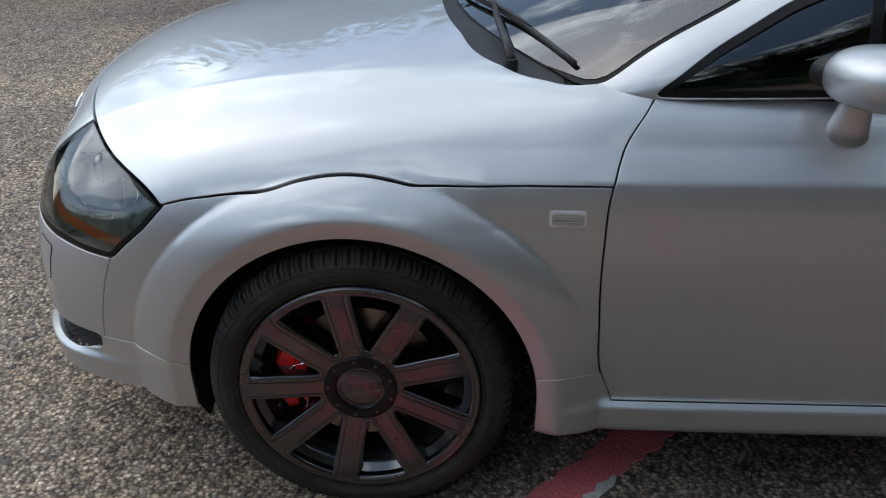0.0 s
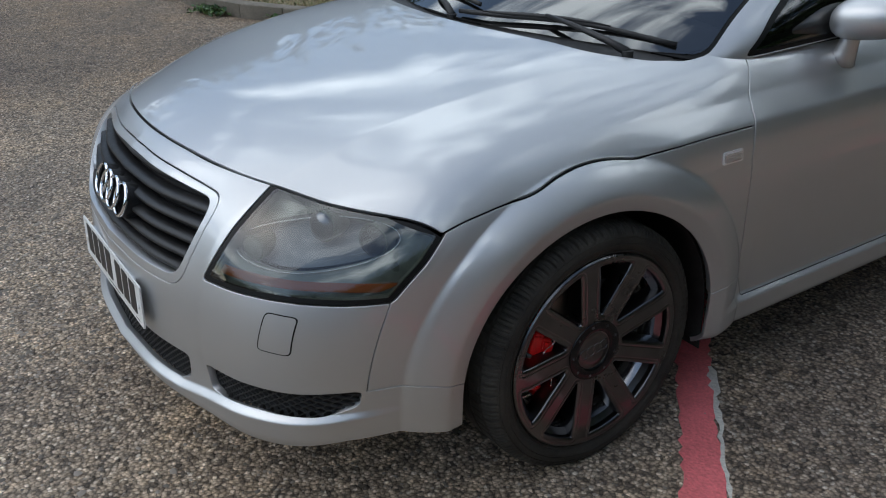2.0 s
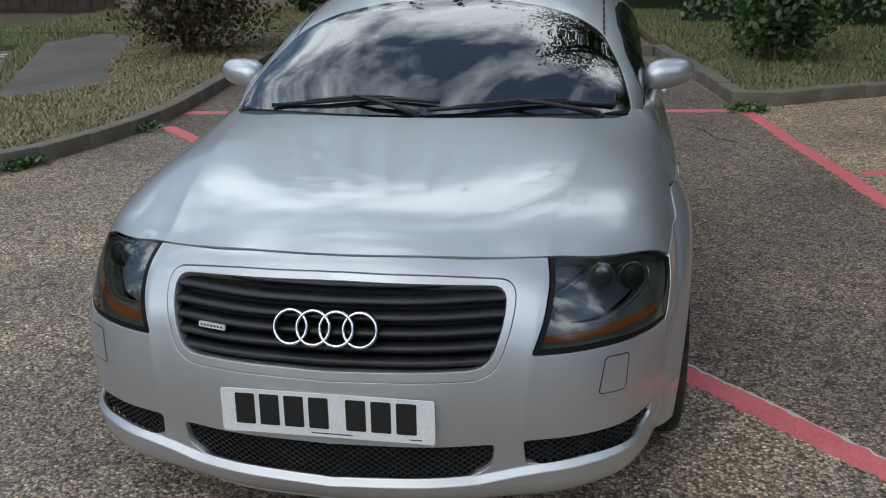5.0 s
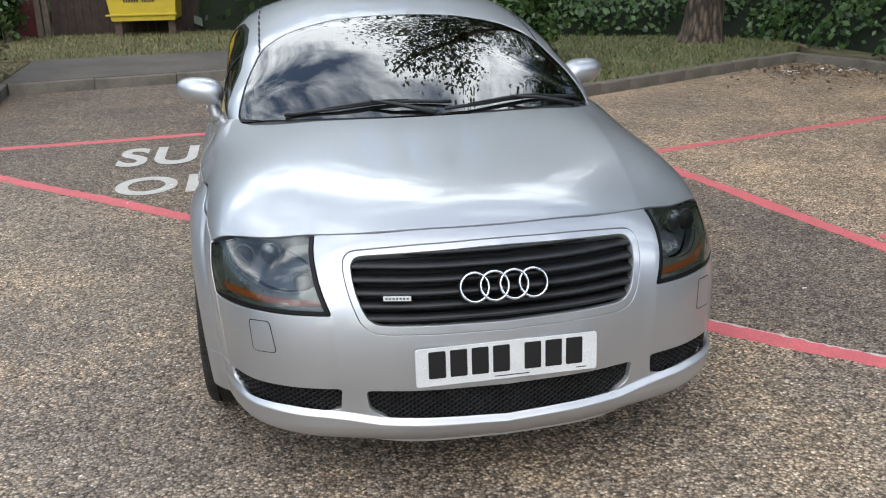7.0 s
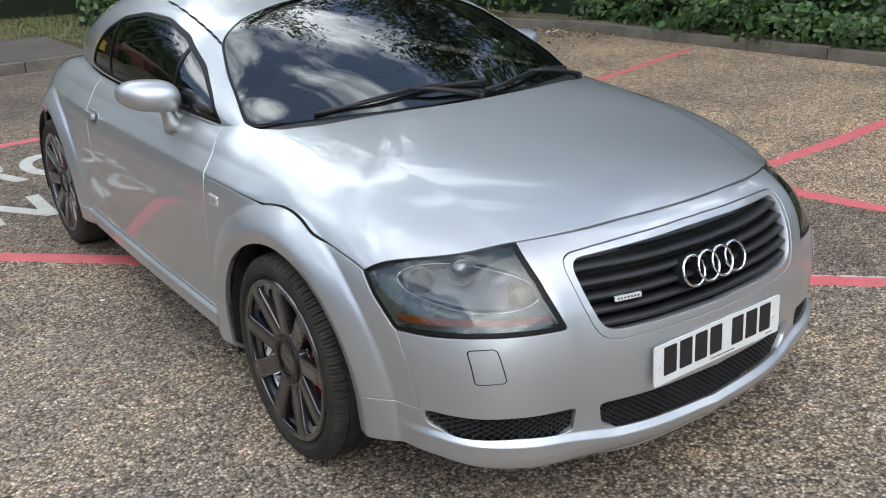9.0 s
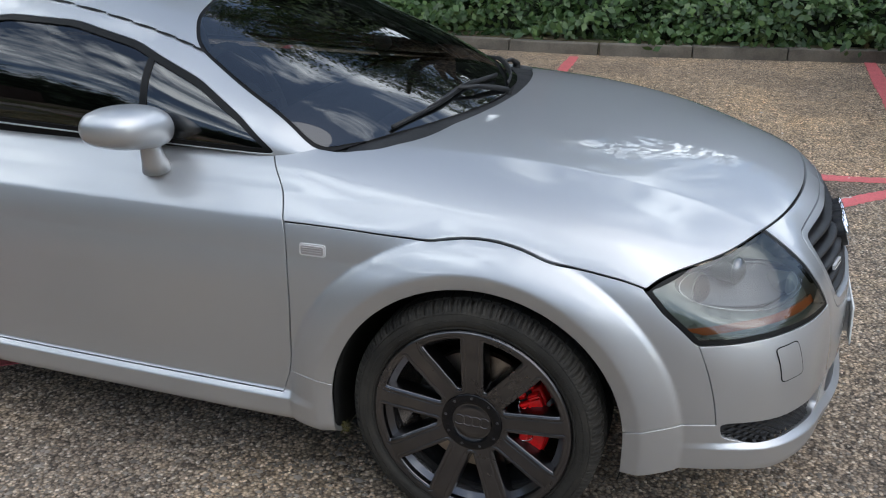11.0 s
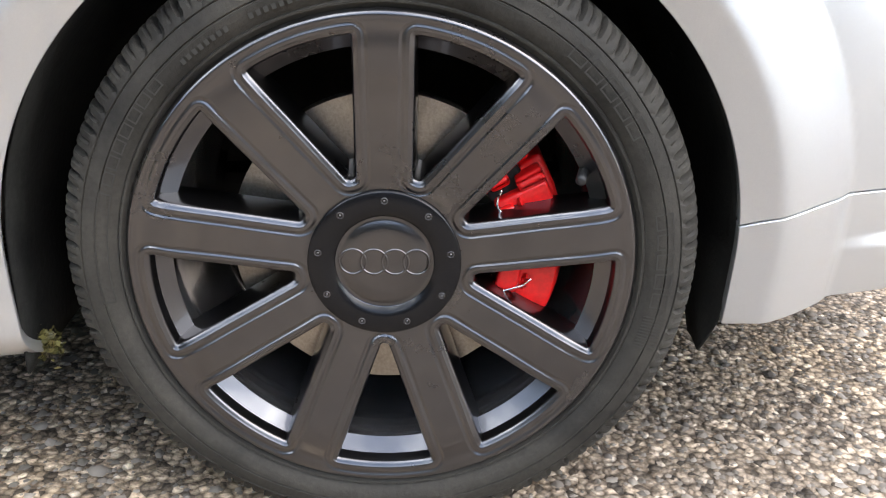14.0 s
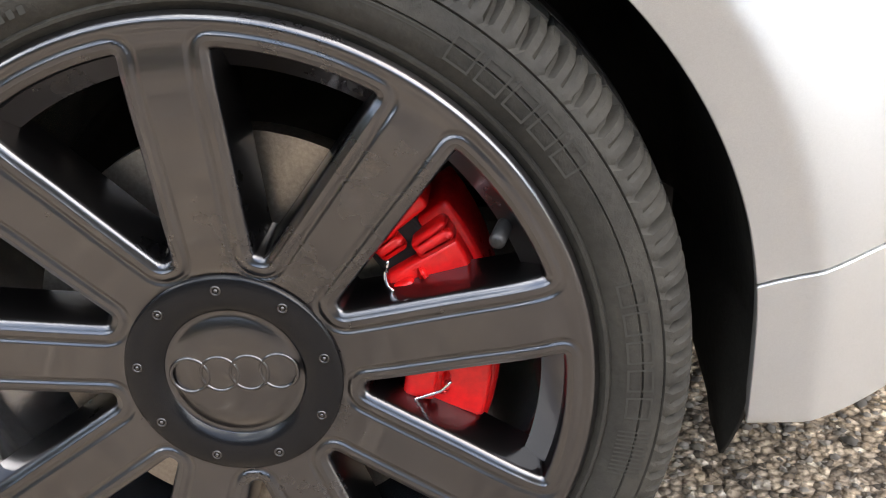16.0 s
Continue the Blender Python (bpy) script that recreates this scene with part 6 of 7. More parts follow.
def blades(poly, count, mat, label, high, z, keep=None, name="grass"):
    poly = np.array(poly)
    lo, hi = np.maximum(poly.min(0), (-10, -4)), np.minimum(poly.max(0), (9, 15))
    p = np_rng.uniform(lo, hi, (count * 3, 2))
    p = p[in_poly(p, poly)]
    if keep is not None:
        p = p[keep(p)]
    p = p[:count]
    n = len(p)
    a = np_rng.uniform(0, 2 * math.pi, n)
    h = high * np_rng.uniform(0.35, 1.2, n)
    w = 0.006
    lean = np.stack([np.cos(a), np.sin(a)], 1) * (h * np_rng.uniform(0.3, 1.4, n))[:, None]
    side = np.stack([-np.sin(a), np.cos(a)], 1) * w
    v = np.empty((n, 3, 3))
    v[:, 0, :2], v[:, 1, :2], v[:, 2, :2] = p - side, p + side, p + lean
    v[:, :2, 2], v[:, 2, 2] = z, z + h
    return scatter_mesh(name, v.reshape(-1, 3), np.arange(n * 3).reshape(-1, 3), mat, label, "grass")


near_left = lambda p: p[:, 0] > -8
blades(VERGE, 46000, STRAW_BLADE, "dry straw-coloured grass", 0.032, 0.105, near_left, "dry_grass")
blades(VERGE, 9000, GREEN_BLADE, "patchy green grass", 0.035, 0.105, lambda p: (p[:, 0] > -8) & (np.sin(p[:, 0] * 3.1) * np.sin(p[:, 1] * 2.3) > 0.1), "green_grass")
blades(ISLE, 50000, GREEN_BLADE, "lush green grass under the tree", 0.05, 0.105, None, "green_grass")
blades(FAR_GRASS, 9000, GREEN_BLADE, "short grass beyond the painted bay", 0.07, 0.06, None, "green_grass")
blades(WEED_STRIP, 2500, GREEN_BLADE, "weeds along the path", 0.09, 0.045, None, "weeds")
blades(BACK_GRASS, 26000, GREEN_BLADE, "rough grass before the fence", 0.055, 0.09, lambda p: p[:, 1] < 14, "green_grass")
blades(BACK_GRASS, 12000, STRAW_BLADE, "dry grass before the fence", 0.06, 0.09, lambda p: p[:, 1] < 14, "dry_grass")


def hummock(path, wide, high, count, size, mat, name, label, category, lumps=0.25, z=0.08, over=None):
    """A leafy mass along a line: leaves over a lumpy half-round, with depth behind the outer ones."""
    pts = np.array(path, float)
    arc = np.r_[0, np.cumsum(np.linalg.norm(np.diff(pts, axis=0), axis=1))]
    s = np_rng.uniform(0, arc[-1], count)
    c = np.stack([np.interp(s, arc, pts[:, k]) for k in (0, 1)], 1)
    e = np.stack([np.interp(s + 0.05, arc, pts[:, k]) for k in (0, 1)], 1) - np.stack([np.interp(s - 0.05, arc, pts[:, k]) for k in (0, 1)], 1)
    e /= np.linalg.norm(e, axis=1, keepdims=True) + 1e-9
    nrm = np.stack([-e[:, 1], e[:, 0]], 1)
    th = np_rng.uniform(0.0, math.pi, count)
    lump = 1 + lumps * (np.sin(s * 2.7 + 3 * np.sin(th * 2)) * np.sin(s * 1.3 + th * 3.1) + 0.6 * np.sin(s * 6.1 + th * 5))
    depth = 1 - 0.35 * np_rng.random(count) ** 2
    x = np.cos(th) * wide * lump * depth
    hh = np.sin(th) ** 0.7 * high * lump * depth
    p = np.c_[c + nrm * x[:, None], z + hh]
    nn = np.c_[nrm * np.cos(th)[:, None], np.sin(th)]
    v, f = leaves(p, size, nn * 1.2, 0.55)
    return scatter_mesh(name, v, f, mat, label, category)


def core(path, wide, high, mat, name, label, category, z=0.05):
    """A dark inner shell of a leafy mass, its shade put into the colour."""
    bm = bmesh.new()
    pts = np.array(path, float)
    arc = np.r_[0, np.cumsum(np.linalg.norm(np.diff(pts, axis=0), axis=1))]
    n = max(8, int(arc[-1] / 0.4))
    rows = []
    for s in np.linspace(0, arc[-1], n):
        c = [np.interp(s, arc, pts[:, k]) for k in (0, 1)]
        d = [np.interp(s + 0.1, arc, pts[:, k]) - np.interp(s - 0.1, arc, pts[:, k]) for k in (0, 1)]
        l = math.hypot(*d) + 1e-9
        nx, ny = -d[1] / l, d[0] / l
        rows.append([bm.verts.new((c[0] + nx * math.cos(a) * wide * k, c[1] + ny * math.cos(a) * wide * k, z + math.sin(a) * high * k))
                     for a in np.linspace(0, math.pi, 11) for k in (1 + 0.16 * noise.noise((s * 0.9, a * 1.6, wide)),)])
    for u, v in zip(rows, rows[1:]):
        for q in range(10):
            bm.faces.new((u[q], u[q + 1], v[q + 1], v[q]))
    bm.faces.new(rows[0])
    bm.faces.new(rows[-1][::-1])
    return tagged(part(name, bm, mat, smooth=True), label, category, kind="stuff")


# near-black, painted as the shade between the leaves
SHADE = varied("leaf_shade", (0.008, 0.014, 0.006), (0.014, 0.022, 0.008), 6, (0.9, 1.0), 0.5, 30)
IVY_LINE = [(1.9, 12.2), (4.0, 11.6), (6.5, 10.4), (7.6, 9.2), (7.9, 7.0), (8.0, 4.0), (8.1, 1.0), (8.5, -2.0), (8.9, -6.0)]
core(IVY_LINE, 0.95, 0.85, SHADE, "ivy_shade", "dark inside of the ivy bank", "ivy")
hummock(IVY_LINE, 1.08, 0.98, 36000, 0.050, IVY, "ivy", "glossy green ivy over a low bank", "ivy", 0.18)
IVY_FRONT = [(7.0, 6.6), (7.05, 5.4), (6.95, 4.2), (7.0, 3.0), (7.1, 1.4), (7.3, 0.0), (7.6, -2.0)]
hummock(IVY_FRONT, 0.42, 0.42, 9000, 0.045, IVY, "ivy", "ivy spilling over the kerb", "ivy", 0.5)
HEDGE_LINE = [(-2.0, 15.6), (1.5, 14.6), (4.5, 14.0), (8.5, 12.6), (11.0, 9.5), (11.8, 5.0), (12.2, 0.0), (12.6, -7.0), (13.0, -16.0)]
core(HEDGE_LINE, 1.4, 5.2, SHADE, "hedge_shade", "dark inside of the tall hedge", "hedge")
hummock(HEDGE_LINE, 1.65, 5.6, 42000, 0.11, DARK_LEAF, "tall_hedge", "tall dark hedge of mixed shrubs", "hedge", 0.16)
TALL_LINE = [(-11.0, 19.5), (-2.0, 20.0), (6.5, 18.0), (11.0, 14.5), (14.2, 9.0), (15.2, 4.0)]
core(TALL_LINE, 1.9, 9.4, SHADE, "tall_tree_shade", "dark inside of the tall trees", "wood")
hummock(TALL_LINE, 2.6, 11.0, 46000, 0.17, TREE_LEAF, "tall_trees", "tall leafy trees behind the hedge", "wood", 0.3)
# out of view: tree line added to darken the horizon that the paint mirrors
UNSEEN_WOOD = [(13, -16), (16, -30), (4, -44), (-16, -46)]
core(UNSEEN_WOOD, 3.5, 7.0, SHADE, "wood_shade", "dark inside of the unseen far wood", "wood")
hummock(UNSEEN_WOOD, 4.0, 7.6, 16000, 0.30, DARK_LEAF, "far_wood", "unseen distant dark trees", "wood", 0.25)
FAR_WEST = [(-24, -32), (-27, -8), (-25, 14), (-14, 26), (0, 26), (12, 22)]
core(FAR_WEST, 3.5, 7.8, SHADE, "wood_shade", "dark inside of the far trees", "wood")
hummock(FAR_WEST, 4.0, 8.6, 24000, 0.30, DARK_LEAF, "far_wood", "unseen distant dark trees", "wood", 0.25)


def bush(at, wide, high, count, size, mat, label):
    holder = tagged(new("bush"), label, "bush")
    p = np_rng.normal(size=(count, 3))
    p /= np.linalg.norm(p, axis=1, keepdims=True)
    p *= (np_rng.random(count) ** 0.4)[:, None]
    lump = 1 + 0.22 * np.sin(p[:, 0] * 5 + p[:, 1] * 3) * np.sin(p[:, 2] * 4 + p[:, 1] * 4)
    q = p * lump[:, None] * np.array([wide, wide, high / 2]) + np.array([at[0], at[1], 0.1 + high / 2])
    v, f = leaves(q, size, p, 0.8)
    o = scatter_mesh("leaves", v, f, mat, "", "")
    o.parent = holder
    bm = bmesh.new()
    for k in range(9):
        a, b = rng.uniform(0, 6.28), rng.uniform(0.2, 0.9)
        top = Vector((at[0] + math.cos(a) * wide * b * 0.8, at[1] + math.sin(a) * wide * b * 0.8, high * rng.uniform(0.5, 0.9)))
        base = Vector((at[0] + math.cos(a) * 0.12, at[1] + math.sin(a) * 0.12, 0.05))
        tube(bm, [base, base.lerp(top, 0.5) + Vector((0, 0, 0.06)), top], [0.016, 0.010, 0.004], 6)
    part("stems", bm, BARK, holder)
    return holder


bush((-4.35, 7.9), 0.98, 1.7, 9000, 0.035, RUSSET, "dense russet-brown shrub on the verge")
bush((2.35, 7.35), 0.55, 1.5, 5000, 0.045, IVY, "leafy green shrub on the grass island")
bush((-4.75, 13.3), 0.45, 1.6, 2600, 0.06, IVY, "straggly green shrub beside the brick wall")


def tree(at, label, big=1.0, way=math.atan2(-5.5, -3.6)):
    """A rough-barked tree: tapered trunk, limbs and a broken crown of leaves."""
    holder = tagged(new("tree"), label, "tree")
    x0, y0 = at
    bm = bmesh.new()
    rings = []
    prof = [(0.0, 0.36), (0.08, 0.31), (0.25, 0.27), (0.6, 0.24), (1.2, 0.23), (2.2, 0.225), (3.4, 0.21), (4.4, 0.18)]
    zs = np.linspace(0, 4.4, 60)
    for z in zs:
        r = np.interp(z, [q[0] for q in prof], [q[1] for q in prof]) * big
        ring = []
        for k in range(64):
            a = 2 * math.pi * k / 64
            flute = 1 + 0.10 * max(0, 1 - z / 0.4) * math.sin(a * 5 + 1)
            ridge = 0.020 * abs(noise.noise((a * 3.2, z * 1.2, 2))) + 0.012 * noise.noise((a * 9, z * 3.5, 5))
            rr_ = r * flute + ridge
            ring.append(bm.verts.new((x0 + 0.10 * z / 4 + rr_ * math.cos(a), y0 - 0.05 * z + rr_ * math.sin(a), 0.08 + z)))
        rings.append(ring)
    for u, v in zip(rings, rings[1:]):
        for k in range(64):
            bm.faces.new((u[k], u[(k + 1) % 64], v[(k + 1) % 64], v[k]))
    part("trunk", bm, BARK, holder, "deeply furrowed brown bark", True)
    tips = []
    top = Vector((x0 + 0.1, y0 - 0.2, 4.3))
    for k in range(11):
        a = rng.uniform(0, 6.28) if k > 4 else way + rng.uniform(-0.7, 0.7)
        ln = rng.uniform(3.4, 5.6) if k <= 4 else rng.uniform(2.2, 4.2)
        ln *= big
        end = top + Vector((math.cos(a) * ln, math.sin(a) * ln, rng.uniform(1.4, 4.2) * big))
        mid = top.lerp(end, 0.5) + Vector((0, 0, 0.7))
        bm = bmesh.new()
        tube(bm, [top - Vector((0, 0, 0.4)), top.lerp(mid, 0.5) + Vector((0, 0, 0.25)), mid, end], [0.13, 0.10, 0.07, 0.02], 9)
        part("limb", bm, BARK, holder, smooth=True)
        for w in range(8):
            base = mid.lerp(end, w / 8)
            tip = base + Vector((rng.uniform(-1.3, 1.3), rng.uniform(-1.3, 1.3), rng.uniform(-0.7, 1.2))) * big
            tips.append((base, tip))
    bm = bmesh.new()
    cl = []
    for base, tip in tips:
        tube(bm, [base, base.lerp(tip, 0.5) + Vector((0, 0, 0.1)), tip], [0.02, 0.013, 0.005], 5)
        for w in range(5):
            cl.append(base.lerp(tip, 0.25 + 0.18 * w))
    part("twigs", bm, BARK, holder)
    c = np.array([[*p] for p in cl])
    pick = c[np_rng.integers(0, len(c), 25000)]
    p = pick + np_rng.normal(size=pick.shape) * np.array([0.30, 0.30, 0.22])
    v, f = leaves(p, 0.050, None, 1.0)
    o = scatter_mesh("crown", v, f, TREE_LEAF, "", "")
    o.parent = holder
    return holder


tree((5.58, 9.0), "broad-leaved tree with furrowed brown trunk on grass")
tree((10.2, 2.2), "tall broad-leaved tree behind the ivy bank", 1.1, math.pi)

# dead leaves and litter along the kerbs
p = []
for line, n, wide in ((RIGHT_KERB, 2600, 0.32), (ISLE_KERB, 900, 0.22), (BACK_KERB, 420, 0.15), (LEFT_KERB, 160, 0.12)):
    pts = np.array(line)
    arc = np.r_[0, np.cumsum(np.linalg.norm(np.diff(pts, axis=0), axis=1))]
    s = np_rng.uniform(0, arc[-1], n)
    c = np.stack([np.interp(s, arc, pts[:, k]) for k in (0, 1)], 1)
    e = np.stack([np.interp(s + 0.1, arc, pts[:, k]) - np.interp(s - 0.1, arc, pts[:, k]) for k in (0, 1)], 1)
    e /= np.linalg.norm(e, axis=1, keepdims=True)
    d = np_rng.exponential(wide, n) + 0.02
    side_sign = -1
    q = c + np.stack([-e[:, 1], e[:, 0]], 1) * (d * side_sign)[:, None]
    p.append(np.c_[q, np.full(n, 0.012) + np_rng.random(n) * 0.02])
p = np.concatenate(p)
heap = np.array([6.0, 6.5]) + np_rng.normal(size=(900, 2)) * np.array([0.55, 0.5])
heap = heap[(heap[:, 0] < 6.45) & (heap[:, 1] < 6.75 + 0.45 * (heap[:, 0] - 5.0))]
p = np.concatenate([p, np.c_[heap, 0.01 + np_rng.random(len(heap)) * 0.015]])
v, f = leaves(p, 0.026, None, 0.5)
scatter_mesh("fallen_leaves", v, f, LITTER, "dry fallen leaves along the kerbs", "leaves")
bm = bmesh.new()
for k in range(34):
    x, y = rng.uniform(-2.5, 5.5), rng.uniform(-2.5, 5)
    m = Matrix.Translation((x, y, 0.006)) @ pose(0, 0, 0, rng.uniform(-9, 9), rng.uniform(-9, 9), rng.uniform(0, 360))
    s = rng.uniform(0.004, 0.011)
    plate(bm, [(-s, -s * 0.7), (s * 0.9, -s * 0.5), (s, s * 0.6), (-s * 0.6, s * 0.8)], 0.002, m)
for k in range(16):
    x, y = 5.3 + rng.uniform(0, 1.1), 6.25 + rng.uniform(0, 0.35)
    s = rng.uniform(0.02, 0.05)
    plate(bm, [(-s, -s * 0.5), (s * 0.9, -s * 0.4), (s, s * 0.5), (-s * 0.6, s * 0.6)], 0.004, Matrix.Translation((x, y, 0.02)) @ pose(0, 0, 0, rng.uniform(-15, 15), rng.uniform(-15, 15), rng.uniform(0, 360)))
tagged(part("paint_flakes", bm, WHITE), "small white flakes lying on the tarmac", "litter", kind="stuff")

bm = bmesh.new()
tube(bm, [(1.30, 4.40, 0.012), (1.34, 4.2, 0.03), (1.40, 4.05, 0.014), (1.55, 3.91, 0.010)], [0.006, 0.005, 0.004, 0.002], 6)
tagged(part("fallen_twig", bm, BARK), "thin dry twig lying on the tarmac", "twig")

# weeds in the joint under the kerb
cl = np.array([(-4.05, 1.93), (-3.95, 2.03), (-3.72, 2.32), (-3.52, 2.6), (-3.40, 2.76), (-3.32, 2.86), (-6.2, 1.28), (-5.35, 1.26), (-5.15, 1.30), (-4.5, 1.58), (-3.05, 4.0), (1.70, 5.12), (1.85, 5.1)])
pk = cl[np_rng.integers(0, len(cl), 1300)]
p = np.c_[pk + np_rng.normal(size=pk.shape) * 0.055, 0.012 + np_rng.random(len(pk)) * 0.055]
v, f = leaves(p, 0.024, None, 0.7)
scatter_mesh("kerb_weeds", v, f, IVY, "low green weeds in the kerb joint", "weeds")

v, f = leaves(np.array([-0.828, 0.360, 0.206]) + np_rng.normal(size=(260, 3)) * np.array([0.006, 0.008, 0.007]), 0.004, None, 1.0)
MOSS = leaf_material("moss", (0.06, 0.055, 0.015), (0.12, 0.105, 0.03), (0.19, 0.16, 0.06))
scatter_mesh("moss", v, f, MOSS, "dry moss on the sill's end behind the wheel", "moss")

# loose stones standing out of the tarmac round the car
CHIP = leaf_material("stone_chip", (0.11, 0.095, 0.08), (0.20, 0.172, 0.142), (0.32, 0.28, 0.235))
CHIP.node_tree.nodes["Principled BSDF"].inputs["Roughness"].default_value = 0.7
n = 34000
q = np.concatenate([np.c_[np_rng.uniform(-2.3, -0.3, n // 2), np_rng.uniform(-1.3, 1.3, n // 2)], np.c_[np_rng.uniform(-2.6, 2.6, n - n // 2), np_rng.uniform(-2.4, 2.0, n - n // 2)]])
s = np_rng.gamma(3.0, 0.0011, n) + 0.0012
base = np.array([[1, 0, 0.15], [0.3, 0.9, 0.1], [-0.8, 0.55, 0.2], [-0.7, -0.6, 0.1], [0.35, -0.95, 0.2], [0.1, 0.05, 0.75], [-0.2, 0.3, 0.6]])
ang = np_rng.uniform(0, 2 * math.pi, n)
ca, sa = np.cos(ang)[:, None], np.sin(ang)[:, None]
bx = base[None, :, :] * np_rng.uniform(0.6, 1.25, (n, 7, 3))
vx = (bx[..., 0] * ca - bx[..., 1] * sa) * s[:, None] + q[:, :1]
vy = (bx[..., 0] * sa + bx[..., 1] * ca) * s[:, None] + q[:, 1:]
vz = bx[..., 2] * s[:, None] * 0.9
v = np.stack([vx, vy, vz], -1).reshape(-1, 3)
tri = np.array([[0, 1, 5], [1, 2, 6], [1, 6, 5], [2, 3, 6], [3, 5, 6], [3, 4, 5], [4, 0, 5]])
scatter_mesh("stone_chips", v, (np.arange(n)[:, None, None] * 7 + tri).reshape(-1, 3), CHIP, "small pale and dark stones in the tarmac", "stones")


# ---------- wall, fence and waste container at the back ----------
BRICK = varied("red_brick", (0.30, 0.085, 0.055), (0.20, 0.060, 0.042), 3.0, (0.8, 0.95), 0.5, 90)
MORTAR = varied("mortar", (0.30, 0.25, 0.21), (0.22, 0.18, 0.15), 5, (0.9, 1.0), 0.4, 120)
RED_PAINT = varied("red_brown_paint", (0.17, 0.030, 0.026), (0.11, 0.022, 0.020), 3, (0.5, 0.7), 0.2, 60)
TIMBER = varied("dark_timber", (0.060, 0.038, 0.028), (0.034, 0.022, 0.018), 4, (0.75, 0.9), 0.6, 30)
GREY_WOOD = varied("grey_timber", (0.20, 0.15, 0.11), (0.13, 0.10, 0.075), 4, (0.8, 0.95), 0.5, 40)
YELLOW = varied("yellow_steel", (0.70, 0.52, 0.03), (0.58, 0.42, 0.03), 2.5, (0.4, 0.6), 0.1, 80)
RUSTY = varied("container_frame", (0.16, 0.10, 0.07), (0.09, 0.065, 0.05), 8, (0.7, 0.9), 0.3, 60)

bm = bmesh.new()
box(bm, (4.2, 0.20, 2.6), (-7.0, 14.68, 1.38))
wall = tagged(part("brick_wall", bm, MORTAR), "red brick wall with pale mortar", "wall", kind="structure")
bm = bmesh.new()
box(bm, (0.215, 0.03, 0.065), (0, 0, 0), None, 0.004)
bmesh.ops.recalc_face_normals(bm, faces=bm.faces)
BRICK_MESH = bpy.data.meshes.new("brick")
bm.to_mesh(BRICK_MESH)
BRICK_MESH.materials.append(BRICK)
for row in range(24):
    for col in range(12):
        o = new("brick", BRICK_MESH)
        o.matrix_basis = Matrix.Translation((-5.02 - col * 0.225 - (0.1125 if row % 2 else 0), 14.575, 0.36 + row * 0.075))
        o.parent = wall
bm = bmesh.new()
box(bm, (4.24, 0.30, 0.26), (-7.0, 14.66, 0.20), None, 0.01)
tagged(part("wall_footing", bm, MORTAR), "pale rendered foot of the brick wall", "wall", kind="structure")

holder = fresh("fence", "red-brown panel and dark timber boards between posts", "fence")
bm = bmesh.new()
box(bm, (0.52, 0.04, 1.9), (-4.55, 14.0, 1.05), None, 0.004)
part("red_panel", bm, RED_PAINT, holder, "red-brown painted panel")
for x, h in ((-4.86, 2.0), (-4.24, 2.05), (-4.12, 2.0)):
    bm = bmesh.new()
    box(bm, (0.10, 0.10, h), (x, 13.96, h / 2 + 0.08), None, 0.008)
    part("post", bm, GREY_WOOD, holder, "weathered grey post")
for k in range(28):
    bm = bmesh.new()
    box(bm, (0.128, 0.022, 1.95 + rng.uniform(-0.03, 0.03)), (-3.98 + k * 0.132, 14.0 + rng.uniform(-0.006, 0.006), 1.07), None, 0.003)
    part("board", bm, TIMBER, holder)
for k in range(22):
    bm = bmesh.new()
    box(bm, (0.30, 0.03, 2.6), (-9.2 - k * 0.31, 14.5, 1.35), None, 0.003)
    part("board", bm, TIMBER, holder)

skip_box = fresh("waste_container", "yellow steel waste container with lettered panel", "container")
bm = bmesh.new()
prof = [(-0.50, 0.0), (0.55, 0.0), (0.62, 0.95), (-0.62, 0.95)]
m = Matrix.Translation((-2.47, 13.30, 0.36)) @ pose(0, 0, 0, 90, 0, -4)
plate(bm, closed(prof, 0.03, 3), 0.9, m)
part("body", bm, YELLOW, skip_box, "yellow painted steel body")
for y in (0.10, 0.40, 0.93):
    bm = bmesh.new()
    box(bm, (1.16 + y * 0.08, 0.03, 0.03), m @ Vector((0, y, 0.015)), m.to_3x3(), 0.006)
    part("rib", bm, YELLOW, skip_box)
for x in (-0.42, 0.46):
    for zz in (-0.15, -0.75):
        bm = bmesh.new()
        box(bm, (0.12, 0.26, 0.10), m @ Vector((x, -0.13, zz)), m.to_3x3(), 0.01)
        part("foot", bm, RUSTY, skip_box)
v, f = words("WASTE SERVICES", 0.115)
bm = bmesh.new()
vs = [bm.verts.new(m @ Vector((q.x - 0.47, q.y + 0.60, 0.012))) for q in v]
for q in f:
    bm.faces.new([vs[k] for k in q])
part("lettering", bm, INK, skip_box, "dark lettering")
for k in range(12):
    if k == 6:
        continue
    bm = bmesh.new()
    box(bm, (0.026, 0.052, 0.004), m @ Vector((-0.26 + k * 0.043, 0.33, 0.006)), m.to_3x3())
    part("number_bar", bm, INK, skip_box)

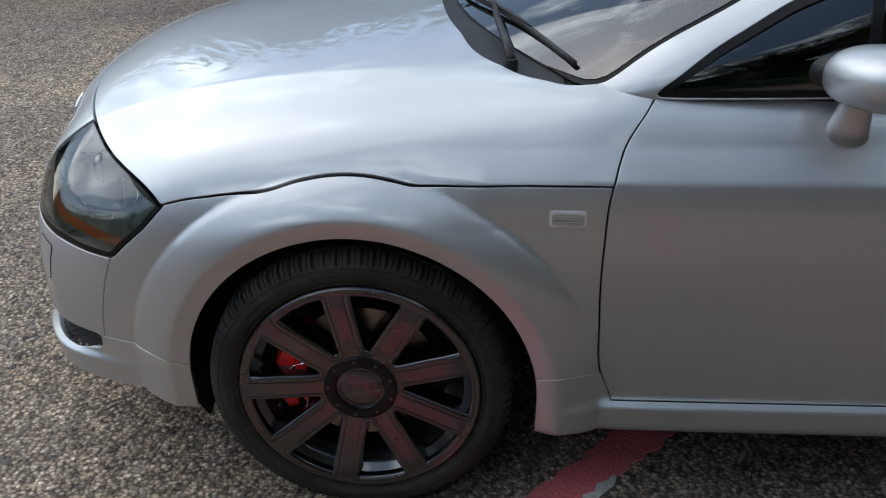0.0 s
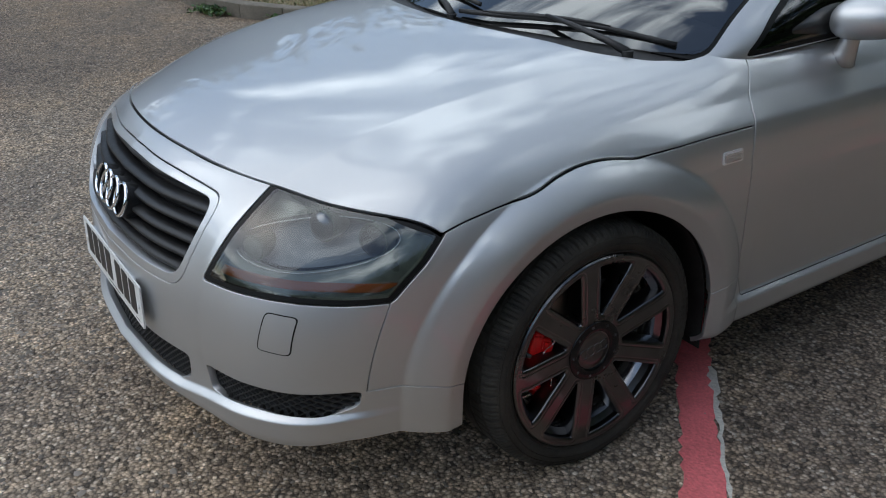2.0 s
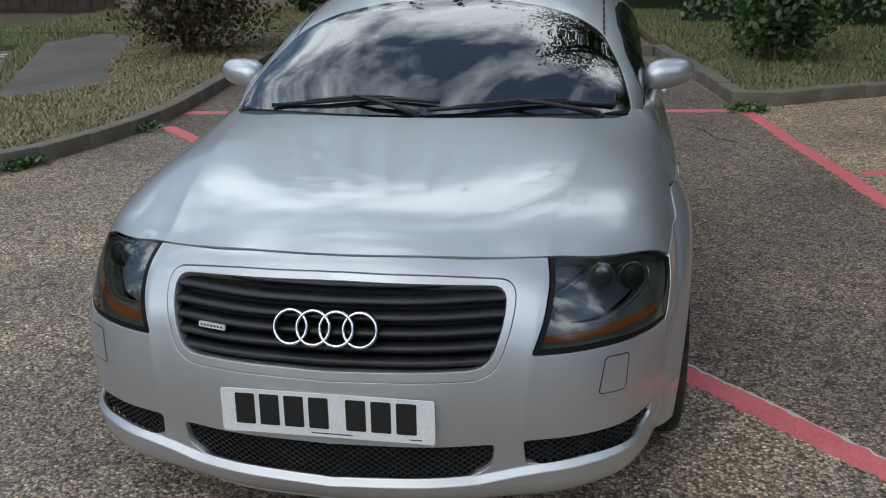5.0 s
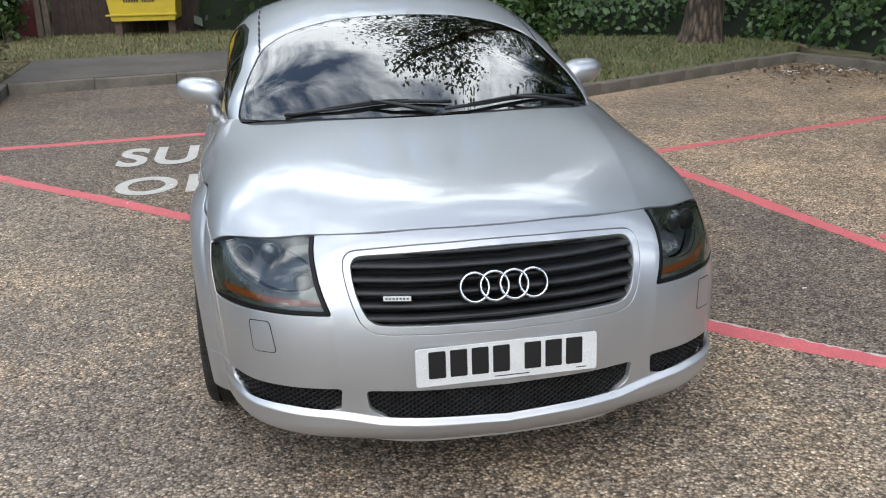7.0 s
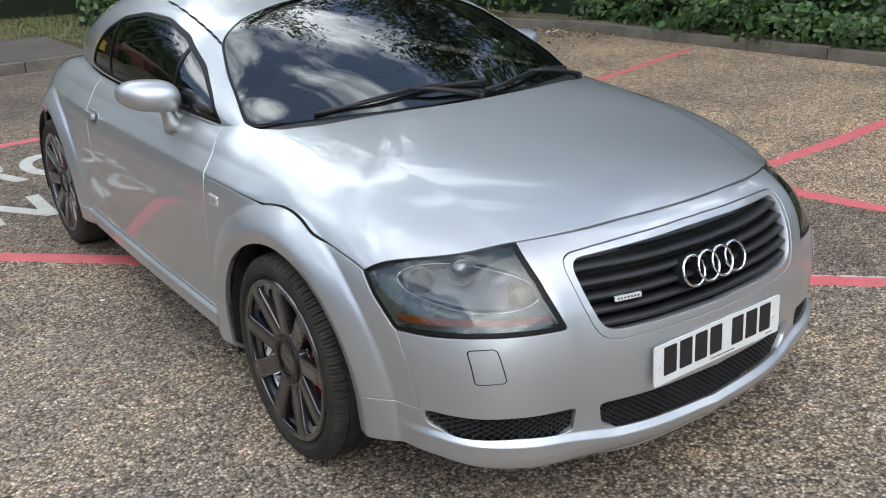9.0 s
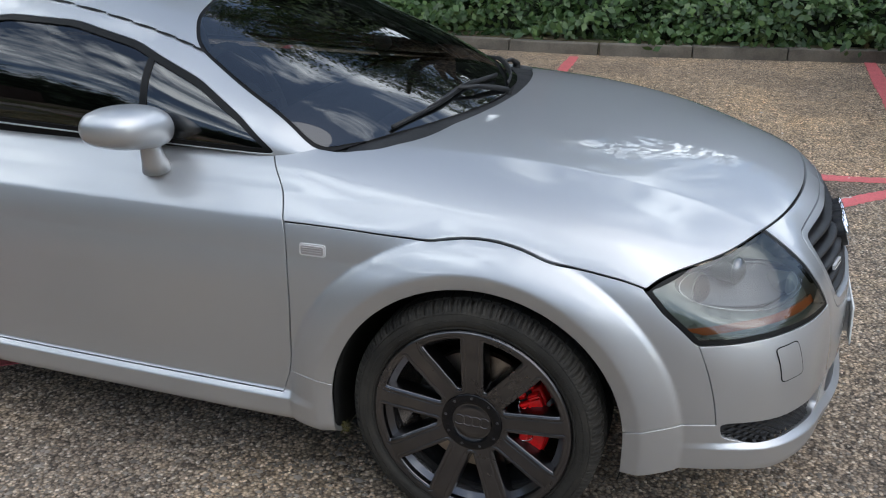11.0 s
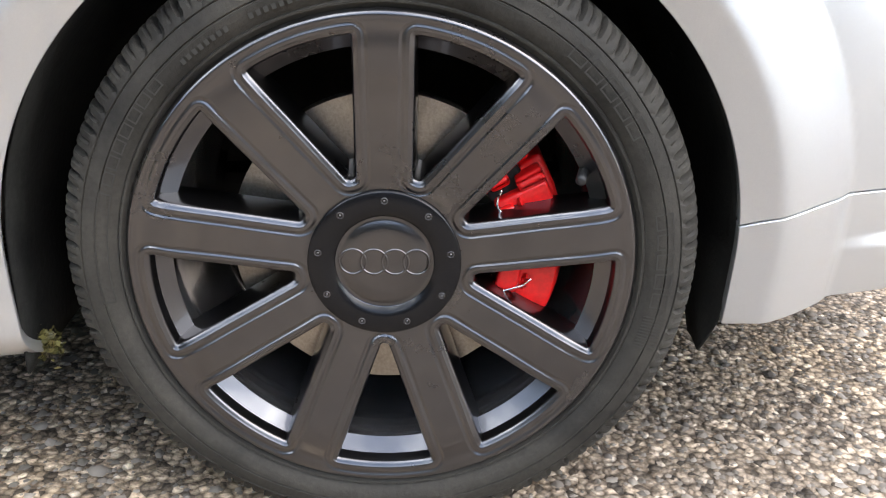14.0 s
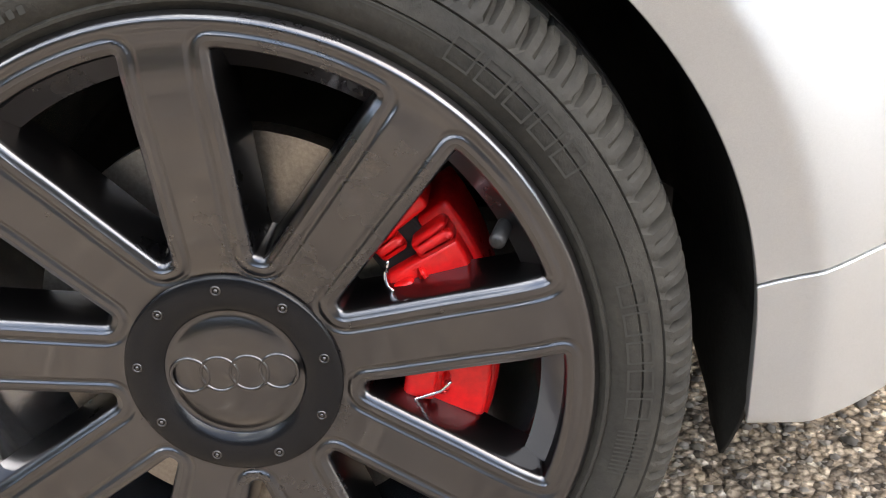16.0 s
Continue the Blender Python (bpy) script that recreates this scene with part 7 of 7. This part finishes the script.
# ---------- dark car in the next bay ----------
BLACK_PAINT = material("black_paint", (0.006, 0.006, 0.007), 0.5, 0.0, Specular_IOR_Level=0.06)
ALLOY = varied("silver_alloy", (0.42, 0.42, 0.43), (0.32, 0.32, 0.33), 12, (0.3, 0.4), 0.05, 200, metal=0.8)
dark_car = fresh("parked_car", "black hatchback with silver alloy wheels, parked", "car")
st = [(3.02, 0.62, 0.40, 0.62), (3.10, 0.78, 0.24, 0.72), (3.4, 0.84, 0.20, 0.80), (4.0, 0.86, 0.20, 0.90), (4.5, 0.86, 0.20, 0.95), (5.2, 0.86, 0.20, 0.95), (6.2, 0.85, 0.20, 0.96), (6.8, 0.80, 0.24, 0.94), (7.0, 0.66, 0.40, 0.85)]
tab = spline([q[0] for q in st], [q[1:] for q in st])
bm = bmesh.new()
rows = []
for x in np.linspace(3.02, 7.0, 120):
    w, z0, z1 = tab(np.array([x]))[0]
    row = []
    for k in range(25):
        a = math.pi * k / 24
        c, s_ = math.cos(a), math.sin(a)
        yy = math.copysign(abs(c) ** 0.35, c) * w
        zz = z0 + (z1 - z0) * abs(s_) ** 0.45
        hub = min(abs(x - 4.12), abs(x - 6.35))
        cut = math.sqrt(max(0, 0.34 ** 2 - hub ** 2))
        if abs(yy) > w * 0.8 and zz < 0.31 + cut and hub < 0.34:
            zz = 0.31 + cut
        row.append(bm.verts.new((x, -2.86 + yy, zz)))
    rows.append(row)
for u, v in zip(rows, rows[1:]):
    for k in range(24):
        bm.faces.new((u[k], u[k + 1], v[k + 1], v[k]))
part("body", bm, BLACK_PAINT, dark_car, "black painted body", True)
bm = bmesh.new()
rows = []
for x, w, z in ((4.05, 0.70, 0.90), (4.7, 0.62, 1.30), (5.2, 0.60, 1.42), (6.0, 0.60, 1.43), (6.5, 0.60, 1.32), (6.9, 0.66, 0.92)):
    rows.append([bm.verts.new((x, -2.86 + yy * w, 0.88 + (z - 0.88) * h)) for yy, h in ((-1.12, 0), (-1, 0.8), (-0.85, 1), (0.85, 1), (1, 0.8), (1.12, 0))])
for u, v in zip(rows, rows[1:]):
    for k in range(5):
        bm.faces.new((u[k], u[k + 1], v[k + 1], v[k]))
part("cabin", bm, CAP, dark_car, "dark glazed cabin", True)
SILVER_WHEEL = WHEEL_MESH.copy()
SILVER_WHEEL.materials[0] = ALLOY
for x in (4.12, 6.35):
    for sy in (-1, 1):
        w = new("wheel", TYRE_MESH)
        w.parent = dark_car
        w.matrix_basis = Matrix.Translation((x, -2.86 + sy * 0.745, AXLE)) @ pose(0, 0, 0, 0, 0, 90 * sy)
        o = new("rim", SILVER_WHEEL)
        o.parent = w
        bm = revolve("backing", [(0.06, 0.0), (0.06, 0.24)], 40)
        part("brake_backing", bm, DARK, w)
